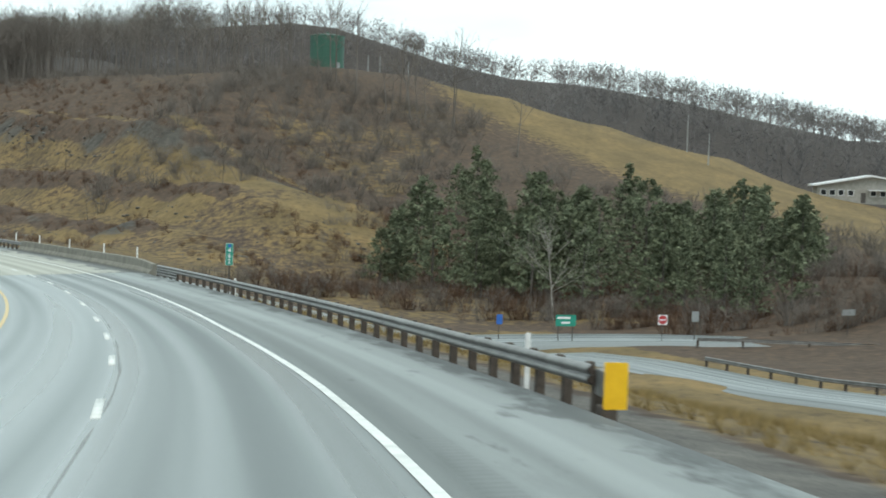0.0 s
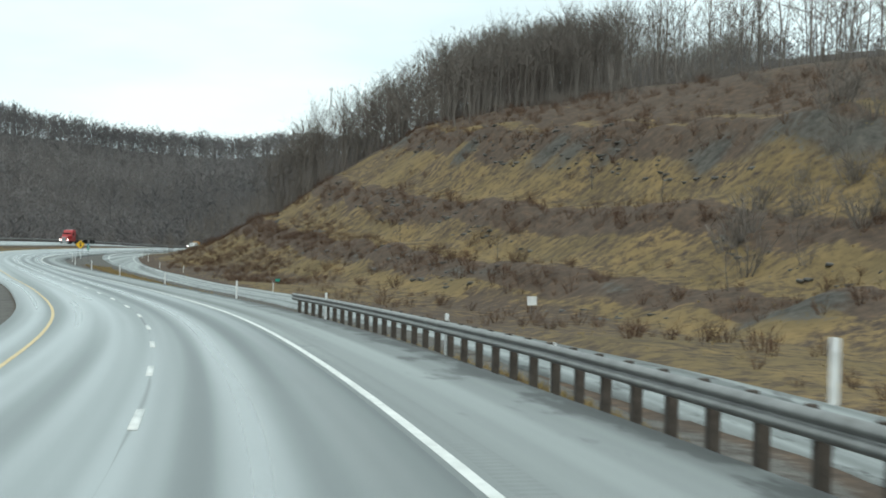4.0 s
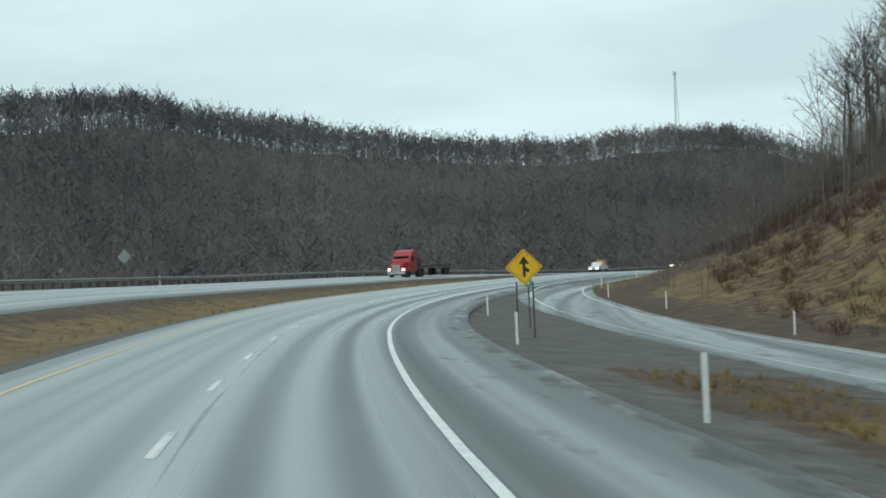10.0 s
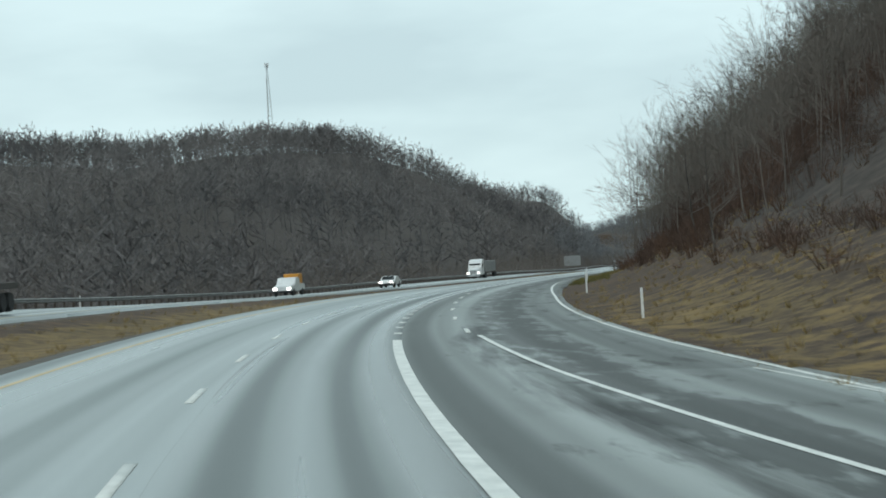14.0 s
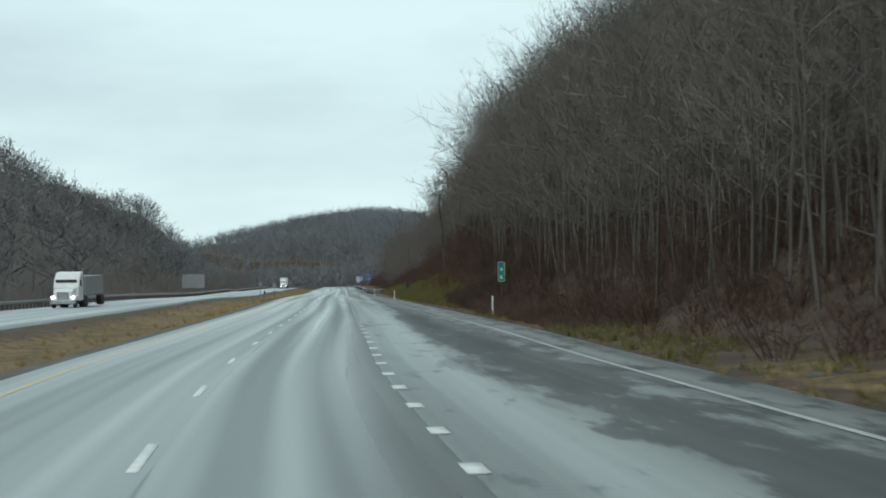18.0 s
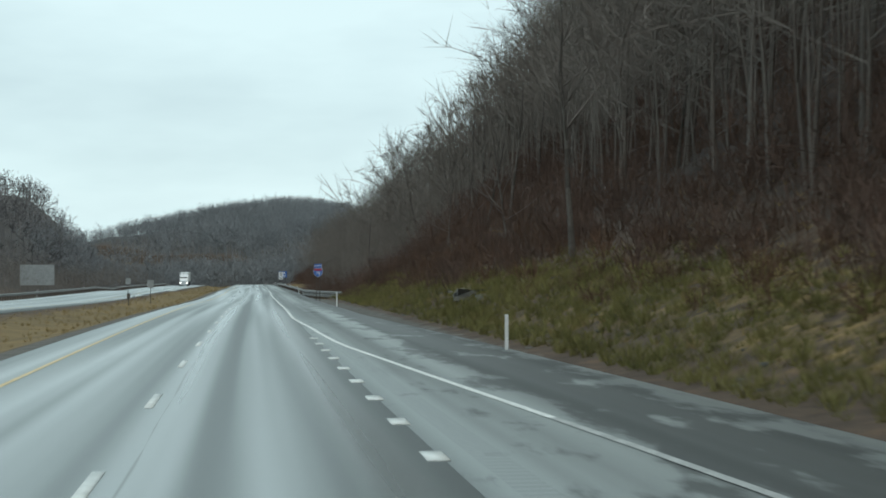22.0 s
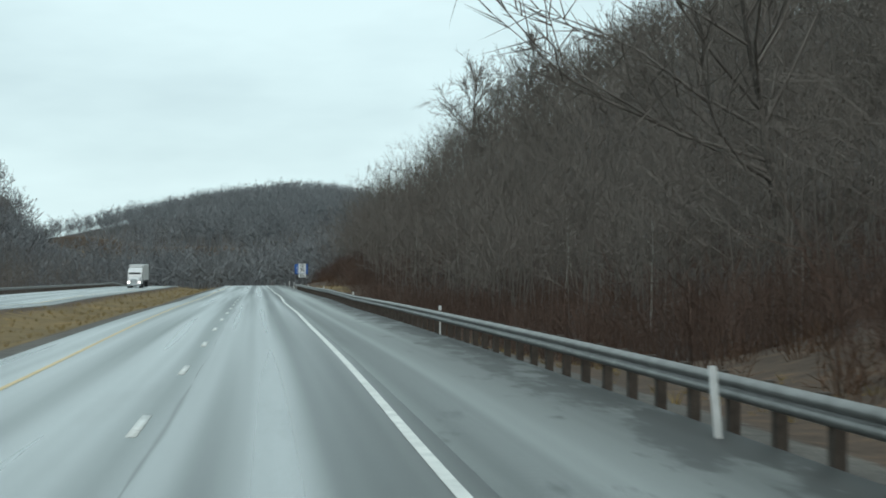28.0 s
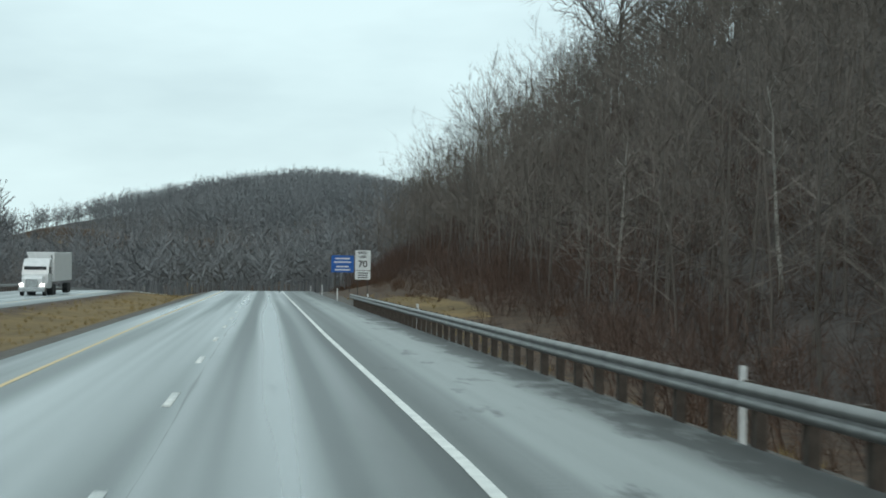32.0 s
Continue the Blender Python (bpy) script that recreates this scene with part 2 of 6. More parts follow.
    ov.blend_type = "OVERLAY"
    ov.inputs[0].default_value = 0.35
    l.new(base, ov.inputs[1])
    l.new(gr.outputs["Fac"], ov.inputs[2])
    l.new(ov.outputs[0], b.inputs["Base Color"])
    rr = n.new("ShaderNodeMapRange")
    rr.inputs[1].default_value, rr.inputs[2].default_value = 0.35, 0.68
    rr.inputs[3].default_value, rr.inputs[4].default_value = rough[1], rough[0]
    sp = n.new("ShaderNodeMapRange")
    sp.inputs[1].default_value, sp.inputs[2].default_value = 0.38, 0.62
    sp.inputs[3].default_value, sp.inputs[4].default_value = 0.34, 0.5
    l.new(tr.outputs[0], sp.inputs[0])
    l.new(sp.outputs[0], b.inputs["Specular IOR Level"])
    l.new(tr.outputs[0], rr.inputs[0])
    l.new(rr.outputs[0], b.inputs["Roughness"])
    bp = nd(n, "ShaderNodeBump", Strength=0.25, Distance=0.01)
    l.new(gr.outputs["Fac"], bp.inputs["Height"])
    l.new(bp.outputs[0], b.inputs["Normal"])
    return m


def ground_material():
    """Ground cover by kind: R dry grass, G gravel, B bare shale, A woodland floor with tree shade in its darker grey,
    the rest brown leaf litter and brush.
    """
    m, n, l, b = mat("ground_cover")
    at = n.new("ShaderNodeAttribute")
    at.attribute_name = "cover"
    sep = n.new("ShaderNodeSeparateColor")
    l.new(at.outputs["Color"], sep.inputs[0])
    geo = n.new("ShaderNodeNewGeometry")
    big = nd(n, "ShaderNodeTexNoise", Scale=0.12, Detail=6.0, Roughness=0.62)
    mid = nd(n, "ShaderNodeTexNoise", Scale=0.9, Detail=6.0, Roughness=0.7)
    fin = nd(n, "ShaderNodeTexNoise", Scale=14.0, Detail=3.0)
    for t in (big, mid, fin):
        l.new(geo.outputs["Position"], t.inputs["Vector"])
    litter = ramp_of(n, [(0.32, (0.056, 0.042, 0.034)), (0.52, (0.096, 0.070, 0.053)), (0.70, (0.150, 0.096, 0.063))])
    l.new(mid.outputs["Fac"], litter.inputs[0])
    grass = ramp_of(n, [(0.32, (0.098, 0.074, 0.040)), (0.50, (0.172, 0.124, 0.062)), (0.66, (0.262, 0.176, 0.080))])
    gm = nd(n, "ShaderNodeMixRGB", Fac=0.5)
    l.new(big.outputs["Fac"], gm.inputs[1])
    l.new(mid.outputs["Fac"], gm.inputs[2])
    l.new(gm.outputs[0], grass.inputs[0])
    gravel = ramp_of(n, [(0.34, (0.062, 0.060, 0.057)), (0.52, (0.122, 0.116, 0.106)), (0.70, (0.200, 0.186, 0.166))])
    gv = nd(n, "ShaderNodeMixRGB", Fac=0.55)
    l.new(fin.outputs["Fac"], gv.inputs[1])
    l.new(mid.outputs["Fac"], gv.inputs[2])
    l.new(gv.outputs[0], gravel.inputs[0])
    shale = ramp_of(n, [(0.34, (0.040, 0.040, 0.037)), (0.64, (0.115, 0.105, 0.09))])
    l.new(mid.outputs["Fac"], shale.inputs[0])
    floor = ramp_of(n, [(0.34, (0.052, 0.047, 0.045)), (0.66, (0.098, 0.086, 0.079))])
    l.new(mid.outputs["Fac"], floor.inputs[0])
    fm = n.new("ShaderNodeMixRGB")
    l.new(at.outputs["Alpha"], fm.inputs[0])
    l.new(litter.outputs[0], fm.inputs[1])
    l.new(floor.outputs[0], fm.inputs[2])
    prev = fm.outputs[0]
    for k, src in enumerate((grass, gravel, shale)):
        # ragged limits between the kinds of cover
        ad = n.new("ShaderNodeMath")
        ad.operation = "MULTIPLY_ADD"
        ad.inputs[1].default_value = 1.6
        l.new(mid.outputs["Fac"], ad.inputs[0])
        l.new(sep.outputs[k], ad.inputs[2])
        mr = n.new("ShaderNodeMapRange")
        mr.inputs[1].default_value, mr.inputs[2].default_value = 1.15, 1.45
        l.new(ad.outputs[0], mr.inputs[0])
        mx = n.new("ShaderNodeMixRGB")
        l.new(mr.outputs[0], mx.inputs[0])
        l.new(prev, mx.inputs[1])
        l.new(src.outputs[0], mx.inputs[2])
        prev = mx.outputs[0]
    l.new(prev, b.inputs["Base Color"])
    b.inputs["Roughness"].default_value = 0.95
    b.inputs["Specular IOR Level"].default_value = 0.15
    bp = nd(n, "ShaderNodeBump", Strength=0.5, Distance=0.07)
    l.new(mid.outputs["Fac"], bp.inputs["Height"])
    l.new(bp.outputs[0], b.inputs["Normal"])
    return m


M_ASPHALT = pavement_material("damp_asphalt", (0.150, 0.172, 0.172), (0.355, 0.395, 0.40), (0.21, 0.235, 0.235), seam=-1.28)
M_SHOULDER = pavement_material("shoulder_asphalt", (0.125, 0.138, 0.135), (0.325, 0.357, 0.352), (0.08, 0.087, 0.086), rough=(0.50, 0.62), streak=0.12, worn_edge=True)
M_RAMP = pavement_material("ramp_asphalt", (0.12, 0.135, 0.135), (0.30, 0.33, 0.335), (0.07, 0.078, 0.078))
M_DECK = pavement_material("concrete_deck", (0.27, 0.27, 0.23), (0.42, 0.42, 0.36), (0.22, 0.225, 0.2), rough=(0.45, 0.7), streak=0.6, worn_edge=True, dirt=0.17)
M_GROUND = ground_material()
M_WHITE = surface("white_road_paint", (0.52, 0.54, 0.52), (0.82, 0.83, 0.80), scale=3, fine=40, rough=0.55)
M_WORN = surface("worn_white_paint", (0.25, 0.26, 0.255), (0.46, 0.47, 0.46), scale=2, fine=25, rough=0.6)
M_YELLOW = surface("yellow_road_paint", (0.50, 0.37, 0.17), (0.72, 0.55, 0.28), scale=3, fine=40, rough=0.55)
M_CONCRETE = surface("weathered_concrete", (0.135, 0.130, 0.108), (0.255, 0.245, 0.205), scale=1.1, fine=22, rough=0.9)
M_GALV = surface("galvanized_steel", (0.13, 0.127, 0.12), (0.26, 0.258, 0.25), scale=2, fine=30, rough=0.45, metal=0.45, bump=0.05)
M_POST = surface("rail_post_timber", (0.045, 0.035, 0.028), (0.10, 0.08, 0.065), scale=6, fine=50, rough=0.9)
M_DARKSTEEL = surface("brown_sign_post", (0.04, 0.036, 0.032), (0.09, 0.08, 0.072), scale=6, fine=50, rough=0.7)
M_PLASTIC = surface("white_flexible_post", (0.62, 0.63, 0.62), (0.84, 0.85, 0.84), scale=5, fine=30, rough=0.5, bump=0.03)
M_BARK = surface("grey_brown_bark", (0.055, 0.048, 0.042), (0.15, 0.135, 0.12), scale=0.8, fine=9, rough=0.95, bump=0.3, island=0.3, spec=0.1)
M_TWIG = surface("bare_twigs", (0.134, 0.117, 0.104), (0.197, 0.174, 0.155), scale=0.15, fine=2.0, rough=0.95, bump=0, island=0.12, spec=0.08)
M_WOODS = surface("far_bare_woods", (0.102, 0.100, 0.103), (0.215, 0.200, 0.195), scale=0.010, fine=0.08, spread=0.11, rough=0.95, bump=0, island=0.04, spec=0.05)
# air haze over the far hill is put into this paler, bluer colour
M_HAZEWOODS = surface("haze_tinted_woods", (0.158, 0.166, 0.174), (0.240, 0.246, 0.252), scale=0.012, fine=0.15, spread=0.14, rough=0.95, bump=0, island=0.1, spec=0.05)
M_BIRCH = surface("pale_birch_bark", (0.25, 0.235, 0.21), (0.48, 0.46, 0.42), scale=3, fine=12, rough=0.85, island=0.2)
M_SYCAMORE = surface("mottled_sycamore_bark", (0.19, 0.175, 0.155), (0.35, 0.33, 0.30), scale=3, fine=12, rough=0.9, island=0.2)
M_BRUSH = surface("dry_brown_brush", (0.068, 0.043, 0.031), (0.150, 0.090, 0.060), scale=0.25, fine=3, rough=0.95, bump=0, island=0.4, spec=0.05)
M_UNDER = surface("reddish_undergrowth", (0.070, 0.048, 0.040), (0.140, 0.093, 0.074), scale=0.12, fine=2, rough=0.95, bump=0, island=0.35, spec=0.05)
M_STRAW = surface("dry_straw_grass", (0.17, 0.128, 0.058), (0.36, 0.262, 0.120), scale=0.3, fine=4, rough=0.9, bump=0, island=0.35, spec=0.1)
M_PINE = surface("pine_needles", (0.088, 0.106, 0.070), (0.185, 0.210, 0.132), scale=0.4, fine=5, rough=0.85, bump=0, island=0.45, spec=0.1)
M_ROCK = surface("grey_shale_rock", (0.045, 0.046, 0.044), (0.155, 0.148, 0.135), scale=1.2, fine=14, rough=0.9, bump=0.5)
M_TANK = surface("green_tank_paint", (0.016, 0.075, 0.05), (0.032, 0.125, 0.085), scale=0.8, fine=10, rough=0.5, bump=0.04)
M_SIGNGREEN = surface("green_sign_sheeting", (0.0, 0.21, 0.15), (0.012, 0.30, 0.22), scale=4, fine=40, rough=0.4, bump=0)
M_SIGNBLUE = surface("blue_sign_sheeting", (0.012, 0.09, 0.36), (0.03, 0.15, 0.50), scale=4, fine=40, rough=0.4, bump=0)
M_SIGNRED = surface("red_sign_sheeting", (0.40, 0.02, 0.03), (0.55, 0.05, 0.05), scale=4, fine=40, rough=0.4, bump=0)
M_SIGNWHITE = surface("white_sign_sheeting", (0.66, 0.67, 0.67), (0.82, 0.83, 0.83), scale=4, fine=40, rough=0.4, bump=0)
M_SIGNYEL = surface("yellow_sign_sheeting", (0.78, 0.42, 0.008), (0.92, 0.54, 0.02), scale=4, fine=40, rough=0.4, bump=0)
M_BLACK = surface("black_ink", (0.012, 0.012, 0.012), (0.03, 0.03, 0.03), scale=5, fine=40, rough=0.5, bump=0)
M_SIGNBACK = surface("dull_aluminium", (0.24, 0.25, 0.25), (0.38, 0.39, 0.39), scale=3, fine=30, rough=0.5, metal=0.4, bump=0.03)
M_RUBBER = surface("tyre_rubber", (0.012, 0.012, 0.012), (0.035, 0.035, 0.035), scale=5, fine=40, rough=0.8)
M_REDPAINT = surface("red_truck_paint", (0.30, 0.015, 0.018), (0.45, 0.03, 0.03), scale=2, fine=20, rough=0.3, bump=0)
M_WHITEPAINT = surface("white_vehicle_paint", (0.60, 0.61, 0.61), (0.78, 0.79, 0.79), scale=2, fine=20, rough=0.3, bump=0)
M_ORANGE = surface("orange_equipment_paint", (0.55, 0.22, 0.02), (0.70, 0.32, 0.04), scale=2, fine=20, rough=0.4, bump=0)
M_CHROME = surface("chrome_trim", (0.5, 0.5, 0.5), (0.7, 0.7, 0.7), scale=3, fine=20, rough=0.2, metal=1.0, bump=0)
M_CARGLASS = surface("dark_window_glass", (0.01, 0.012, 0.014), (0.03, 0.034, 0.038), scale=2, fine=10, rough=0.08, bump=0)
M_SIDING = surface("grey_house_siding", (0.22, 0.21, 0.19), (0.36, 0.35, 0.32), scale=2, fine=20, rough=0.8)
M_ROOF = surface("pale_metal_roof", (0.55, 0.56, 0.57), (0.75, 0.76, 0.77), scale=1.5, fine=15, rough=0.5)
M_TURF = surface("green_turf", (0.095, 0.096, 0.034), (0.225, 0.198, 0.078), scale=0.25, fine=4, rough=0.95, bump=0, spec=0.1, island=0.3)
M_LAMP, _mn, _ml, _mb = mat("lit_headlamp")
_mb.inputs["Emission Color"].default_value = (1, 0.97, 0.9, 1)
_mb.inputs["Emission Strength"].default_value = 6.0


# ---- mesh helpers ----
def fast_mesh(name, verts, tris=None, quads=None):
    """A mesh from arrays of corners, triangles and four-sided faces."""
    verts = np.asarray(verts, np.float32).reshape(-1, 3)
    parts, sizes = [], []
    for arr, k in ((tris, 3), (quads, 4)):
        if arr is not None and len(arr):
            a = np.asarray(arr, np.int32).reshape(-1, k)
            parts.append(a.ravel())
            sizes.append(np.full(len(a), k, np.int32))
    loops, sizes = np.concatenate(parts), np.concatenate(sizes)
    me = bpy.data.meshes.new(name)
    me.vertices.add(len(verts))
    me.vertices.foreach_set("co", verts.ravel())
    me.loops.add(len(loops))
    me.loops.foreach_set("vertex_index", loops)
    me.polygons.add(len(sizes))
    starts = np.concatenate([[0], np.cumsum(sizes)[:-1]]).astype(np.int32)
    me.polygons.foreach_set("loop_start", starts)
    me.update(calc_edges=True)
    return me


def put(name, me, material, parent=None, label="", category="", group="", kind="", m=None):
    if material is not None and not me.materials:
        me.materials.append(material)
    ob = new(name, me)
    if parent is not None:
        ob.parent = parent
    if m is not None:
        ob.matrix_basis = m
    return tagged(ob, label, category, group, kind)


def part(name, bm, material, parent, label=""):
    me = bpy.data.meshes.new(name)
    bm.to_mesh(me)
    bm.free()
    return put(name, me, material, parent, label)


def anchor(name, m, label, category, group="", kind=""):
    ob = new(name)
    ob.matrix_basis = m
    ob.empty_display_size = 0.2
    return tagged(ob, label, category, group, kind)


def box_bm(size, at=(0, 0, 0), bevel=0.0, turn=None):
    bm = bmesh.new()
    m = Matrix.Translation(at)
    if turn is not None:
        m = m @ turn
    bmesh.ops.create_cube(bm, size=1, matrix=m @ Matrix.Diagonal((*size, 1)))
    if bevel:
        bmesh.ops.bevel(bm, geom=bm.edges[:], offset=bevel, segments=2, affect="EDGES", profile=0.6)
    return bm


def plate_bm(outline, depth, at=(0, 0, 0)):
    """A flat plate in the x-z plane from its outline, facing -y, with a thickness."""
    bm = bmesh.new()
    front = [bm.verts.new((x + at[0], at[1], z + at[2])) for x, z in outline]
    back = [bm.verts.new((x + at[0], at[1] + depth, z + at[2])) for x, z in outline]
    bm.faces.new(front)
    bm.faces.new(back[::-1])
    k = len(outline)
    for i in range(k):
        bm.faces.new((front[i], back[i], back[(i + 1) % k], front[(i + 1) % k]))
    bmesh.ops.recalc_face_normals(bm, faces=bm.faces[:])
    return bm


def rounded(w, h, r, k=4):
    pts = []
    for cx, cz, a0 in ((w / 2 - r, h / 2 - r, 0), (-w / 2 + r, h / 2 - r, 90), (-w / 2 + r, -h / 2 + r, 180), (w / 2 - r, -h / 2 + r, 270)):
        for i in range(k + 1):
            a = radians(a0 + 90 * i / k)
            pts.append((cx + r * math.cos(a), cz + r * math.sin(a)))
    return pts


def lathe_bm(profile, k=24):
    """Turned shape about z from (radius, height) pairs."""
    bm = bmesh.new()
    rings = []
    for r, z in profile:
        rings.append([bm.verts.new((r * math.cos(2 * math.pi * i / k), r * math.sin(2 * math.pi * i / k), z)) for i in range(k)])
    for a, b in zip(rings, rings[1:]):
        for i in range(k):
            bm.faces.new((a[i], a[(i + 1) % k], b[(i + 1) % k], b[i]))
    bm.faces.new(rings[0][::-1])
    bm.faces.new(rings[-1])
    return bm


def word(text, size, material, parent, at, label="", depth=0.004, bold=0.0):
    """Lettering on a plate in the x-z plane, read from -y."""
    cu = bpy.data.curves.new("lettering", "FONT")
    cu.body, cu.size, cu.extrude, cu.offset = text, size, depth, bold
    cu.align_x, cu.align_y = "CENTER", "CENTER"
    tmp = bpy.data.objects.new("lettering", cu)
    scene.collection.objects.link(tmp)
    me = bpy.data.meshes.new_from_object(tmp.evaluated_get(bpy.context.evaluated_depsgraph_get()))
    bpy.data.objects.remove(tmp)
    ob = put("lettering", me, material, parent, label)
    ob.matrix_basis = pose(*at, 90, 0, 0)
    return ob


# ---- the road's line: a spline in plan and height with its banking ----
LINE_X = [0.0, -11.6, -25.7, -42.2, -60.8, -81.1, -102.7, -125.9, -150.0, -174.3, -198.5, -222.1, -244.6, -265.4, -284.2, -300.9, -315.5, -328.0, -338.9, -348.2, -356.4, -364.4, -372.5, -380.8, -389.0, -397.1, -405.2, -413.2, -421.3, -429.4, -437.7, -445.9, -454.1]
LINE_Y = [0.0, 30.1, 59.1, 86.8, 113.3, 138.5, 162.5, 184.9, 206.5, 228.1, 249.7, 272.0, 295.4, 320.3, 346.7, 374.4, 403.3, 433.0, 463.4, 494.2, 525.4, 556.6, 587.8, 619.0, 650.3, 681.8, 713.2, 744.8, 776.3, 808.0, 839.6, 871.2, 902.7]
LINE_Z = [-2.05, -4.04, -5.62, -6.86, -7.87, -8.70, -9.34, -9.81, -10.17, -10.44, -10.67, -10.88, -11.09, -11.28, -11.42, -11.51, -11.62, -11.80, -12.06, -12.36, -12.69, -13.05, -13.40, -13.72, -14.04, -14.41, -14.85, -15.30, -15.66, -15.92, -16.21, -16.57, -16.91]
BANK = [-2.3, -1.2, -1.1, -2.0, -1.8, -1.7, -1.1, -0.3, 0.5, 1.5, 2.3, 2.5, 3.3, 3.8, 3.3, 2.7, 2.4, 1.7, 0.5, -0.3, -0.5, -0.2, -0.1, -0.2, -0.1, -0.1, -0.2, -0.3, -0.4, -0.4, -0.4, -0.1, -1.0]
STEP = 32.4


def _line():
    x, y, z, b = (np.array(v, float) for v in (LINE_X, LINE_Y, LINE_Z, BANK))
    p = np.stack([x, y, z], 1)
    back = (p[0] - p[1])
    ahead = (p[-1] - p[-4]) / 3
    pre = [p[0] + back * k + np.array([0.10 * k * k * 3, 0, 0.25 * k]) for k in (8, 7, 6, 5, 4, 3, 2, 1)]
    post, cur, d = [], p[-1].copy(), ahead.copy()
    for k in range(1, 56):
        if k > 12:
            a = radians(1.2)
            d = np.array([d[0] * math.cos(a) - d[1] * math.sin(a), d[0] * math.sin(a) + d[1] * math.cos(a), d[2]]) if k < 40 else d
        d[2] = -0.35 if k < 7 else -0.95
        cur = cur + d
        post.append(cur.copy())
    p = np.concatenate([pre, p, post])
    b = np.concatenate([np.full(8, b[0]), b, np.full(55, -0.4)])
    seg = np.hypot(*(p[1:, :2] - p[:-1, :2]).T)
    s = np.concatenate([[0], np.cumsum(seg)])
    s -= s[8]
    return s, p, b


KS, KP, KB = _line()
KT = np.gradient(KP, KS, axis=0)


def centre(s):
    """Point, unit heading and bank at stations s along the travelled line, on the pavement."""
    s = np.atleast_1d(np.asarray(s, float))
    i = np.clip(np.searchsorted(KS, s) - 1, 0, len(KS) - 2)
    L = KS[i + 1] - KS[i]
    u = ((s - KS[i]) / L)
    h00, h10 = 2 * u**3 - 3 * u**2 + 1, u**3 - 2 * u**2 + u
    h01, h11 = -2 * u**3 + 3 * u**2, u**3 - u**2
    p = h00[:, None] * KP[i] + (h10 * L)[:, None] * KT[i] + h01[:, None] * KP[i + 1] + (h11 * L)[:, None] * KT[i + 1]
    t = KT[i] * (1 - u[:, None]) + KT[i + 1] * u[:, None]
    t = t[:, :2] / np.hypot(t[:, 0], t[:, 1])[:, None]
    b = np.radians(KB[i] * (1 - u) + KB[i + 1] * u)
    return p, t, b


def on_road(s, d, up=0.0):
    """World points at stations s, d metres right of the travelled line, on the banked pavement plane."""
    s, d, up = np.broadcast_arrays(np.atleast_1d(np.asarray(s, float)), d, up)
    p, t, b = centre(s.ravel())
    d, up = d.ravel().astype(float), up.ravel().astype(float)
    right = np.stack([t[:, 1], -t[:, 0]], 1)
    xy = p[:, :2] + right * (d * np.cos(b))[:, None]
    eff = np.sign(d) * np.minimum(np.abs(d), 30)
    z = p[:, 2] - eff * np.sin(b) + up
    return np.column_stack([xy, z])


def heading_deg(s):
    t = centre(s)[1][0]
    return math.degrees(math.atan2(-t[0], t[1]))


def grade_deg(s):
    a, b = centre([s - 2, s + 2])[0]
    return math.degrees(math.atan2(b[2] - a[2], 4))


def strip(name, ss, edges, material, lift=0.0, skirt=0.3, **tags):
    """A pavement strip; edges: list of lateral offsets (arrays or numbers) from left to right."""
    ss = np.asarray(ss, float)
    cols = [np.broadcast_to(np.asarray(e, float), ss.shape) for e in edges]
    ups = np.broadcast_to(np.asarray(lift, float), ss.shape)
    pts, sd = [], []
    order = [(cols[0], -skirt)] + [(c, 0) for c in cols] + [(cols[-1], -skirt)] if skirt else [(c, 0) for c in cols]
    for c, dz in order:
        pts.append(on_road(ss, c, ups + dz))
        sd.append(np.column_stack([c, ss, np.zeros_like(ss)]))
    k, n = len(order), len(ss)
    v = np.stack(pts, 1).reshape(-1, 3)
    idx = np.arange(n * k).reshape(n, k)
    q = np.stack([idx[:-1, :-1], idx[:-1, 1:], idx[1:, 1:], idx[1:, :-1]], -1).reshape(-1, 4)
    me = fast_mesh(name, v, quads=q)
    at = me.attributes.new("sd", "FLOAT_VECTOR", "POINT")
    at.data.foreach_set("vector", np.stack(sd, 1).reshape(-1, 3).astype(np.float32).ravel())
    return put(name, me, material, **tags)


def ip(x, xs, ys):
    return np.interp(x, xs, ys)


def smooth(x, a, b):
    t = np.clip((x - a) / (b - a), 0, 1)
    return t * t * (3 - 2 * t)
# ---- the land ----
YELLOW_D, DASH_D, EDGE_D, RAIL_D = -5.2, -1.52, 2.06, 5.95
OPP_NEAR, OPP_FAR = -16.3, -27.8
RIGHT = {}


def side(s, *pairs):
    """Cross-section on the right at station s: (metres from the travelled line, height over the banked plane)."""
    RIGHT[s] = pairs


side(-260, (5.4, -0.1), (9, -0.8), (25, -3.5), (60, -6), (120, -8), (400, -8))
side(20, (5.4, -0.1), (8, -0.5), (14, -1.6), (30, -5.0), (60, -7), (120, -9), (400, -9))
side(85, (5.6, -0.3), (9, -1.0), (14, -3.0), (22, -6.5), (30, -8.0), (66, -8.8), (85, -7.5), (130, -6), (220, -6), (400, -7))
side(135, (5.6, -0.3), (9, -2.4), (18, -6.5), (30, -8.2), (66, -8.8), (85, -7.8), (100, -4.0), (130, 2), (160, 5), (200, 2), (260, -5), (400, -7))
side(175, (6.2, -0.1), (9, -1.2), (14, -3.2), (27, -3.9), (40, -5.6), (56, -7.2), (75, -6.8), (90, -2.5), (110, 6), (140, 16), (165, 20), (190, 15), (215, 8), (240, 3), (400, 0))
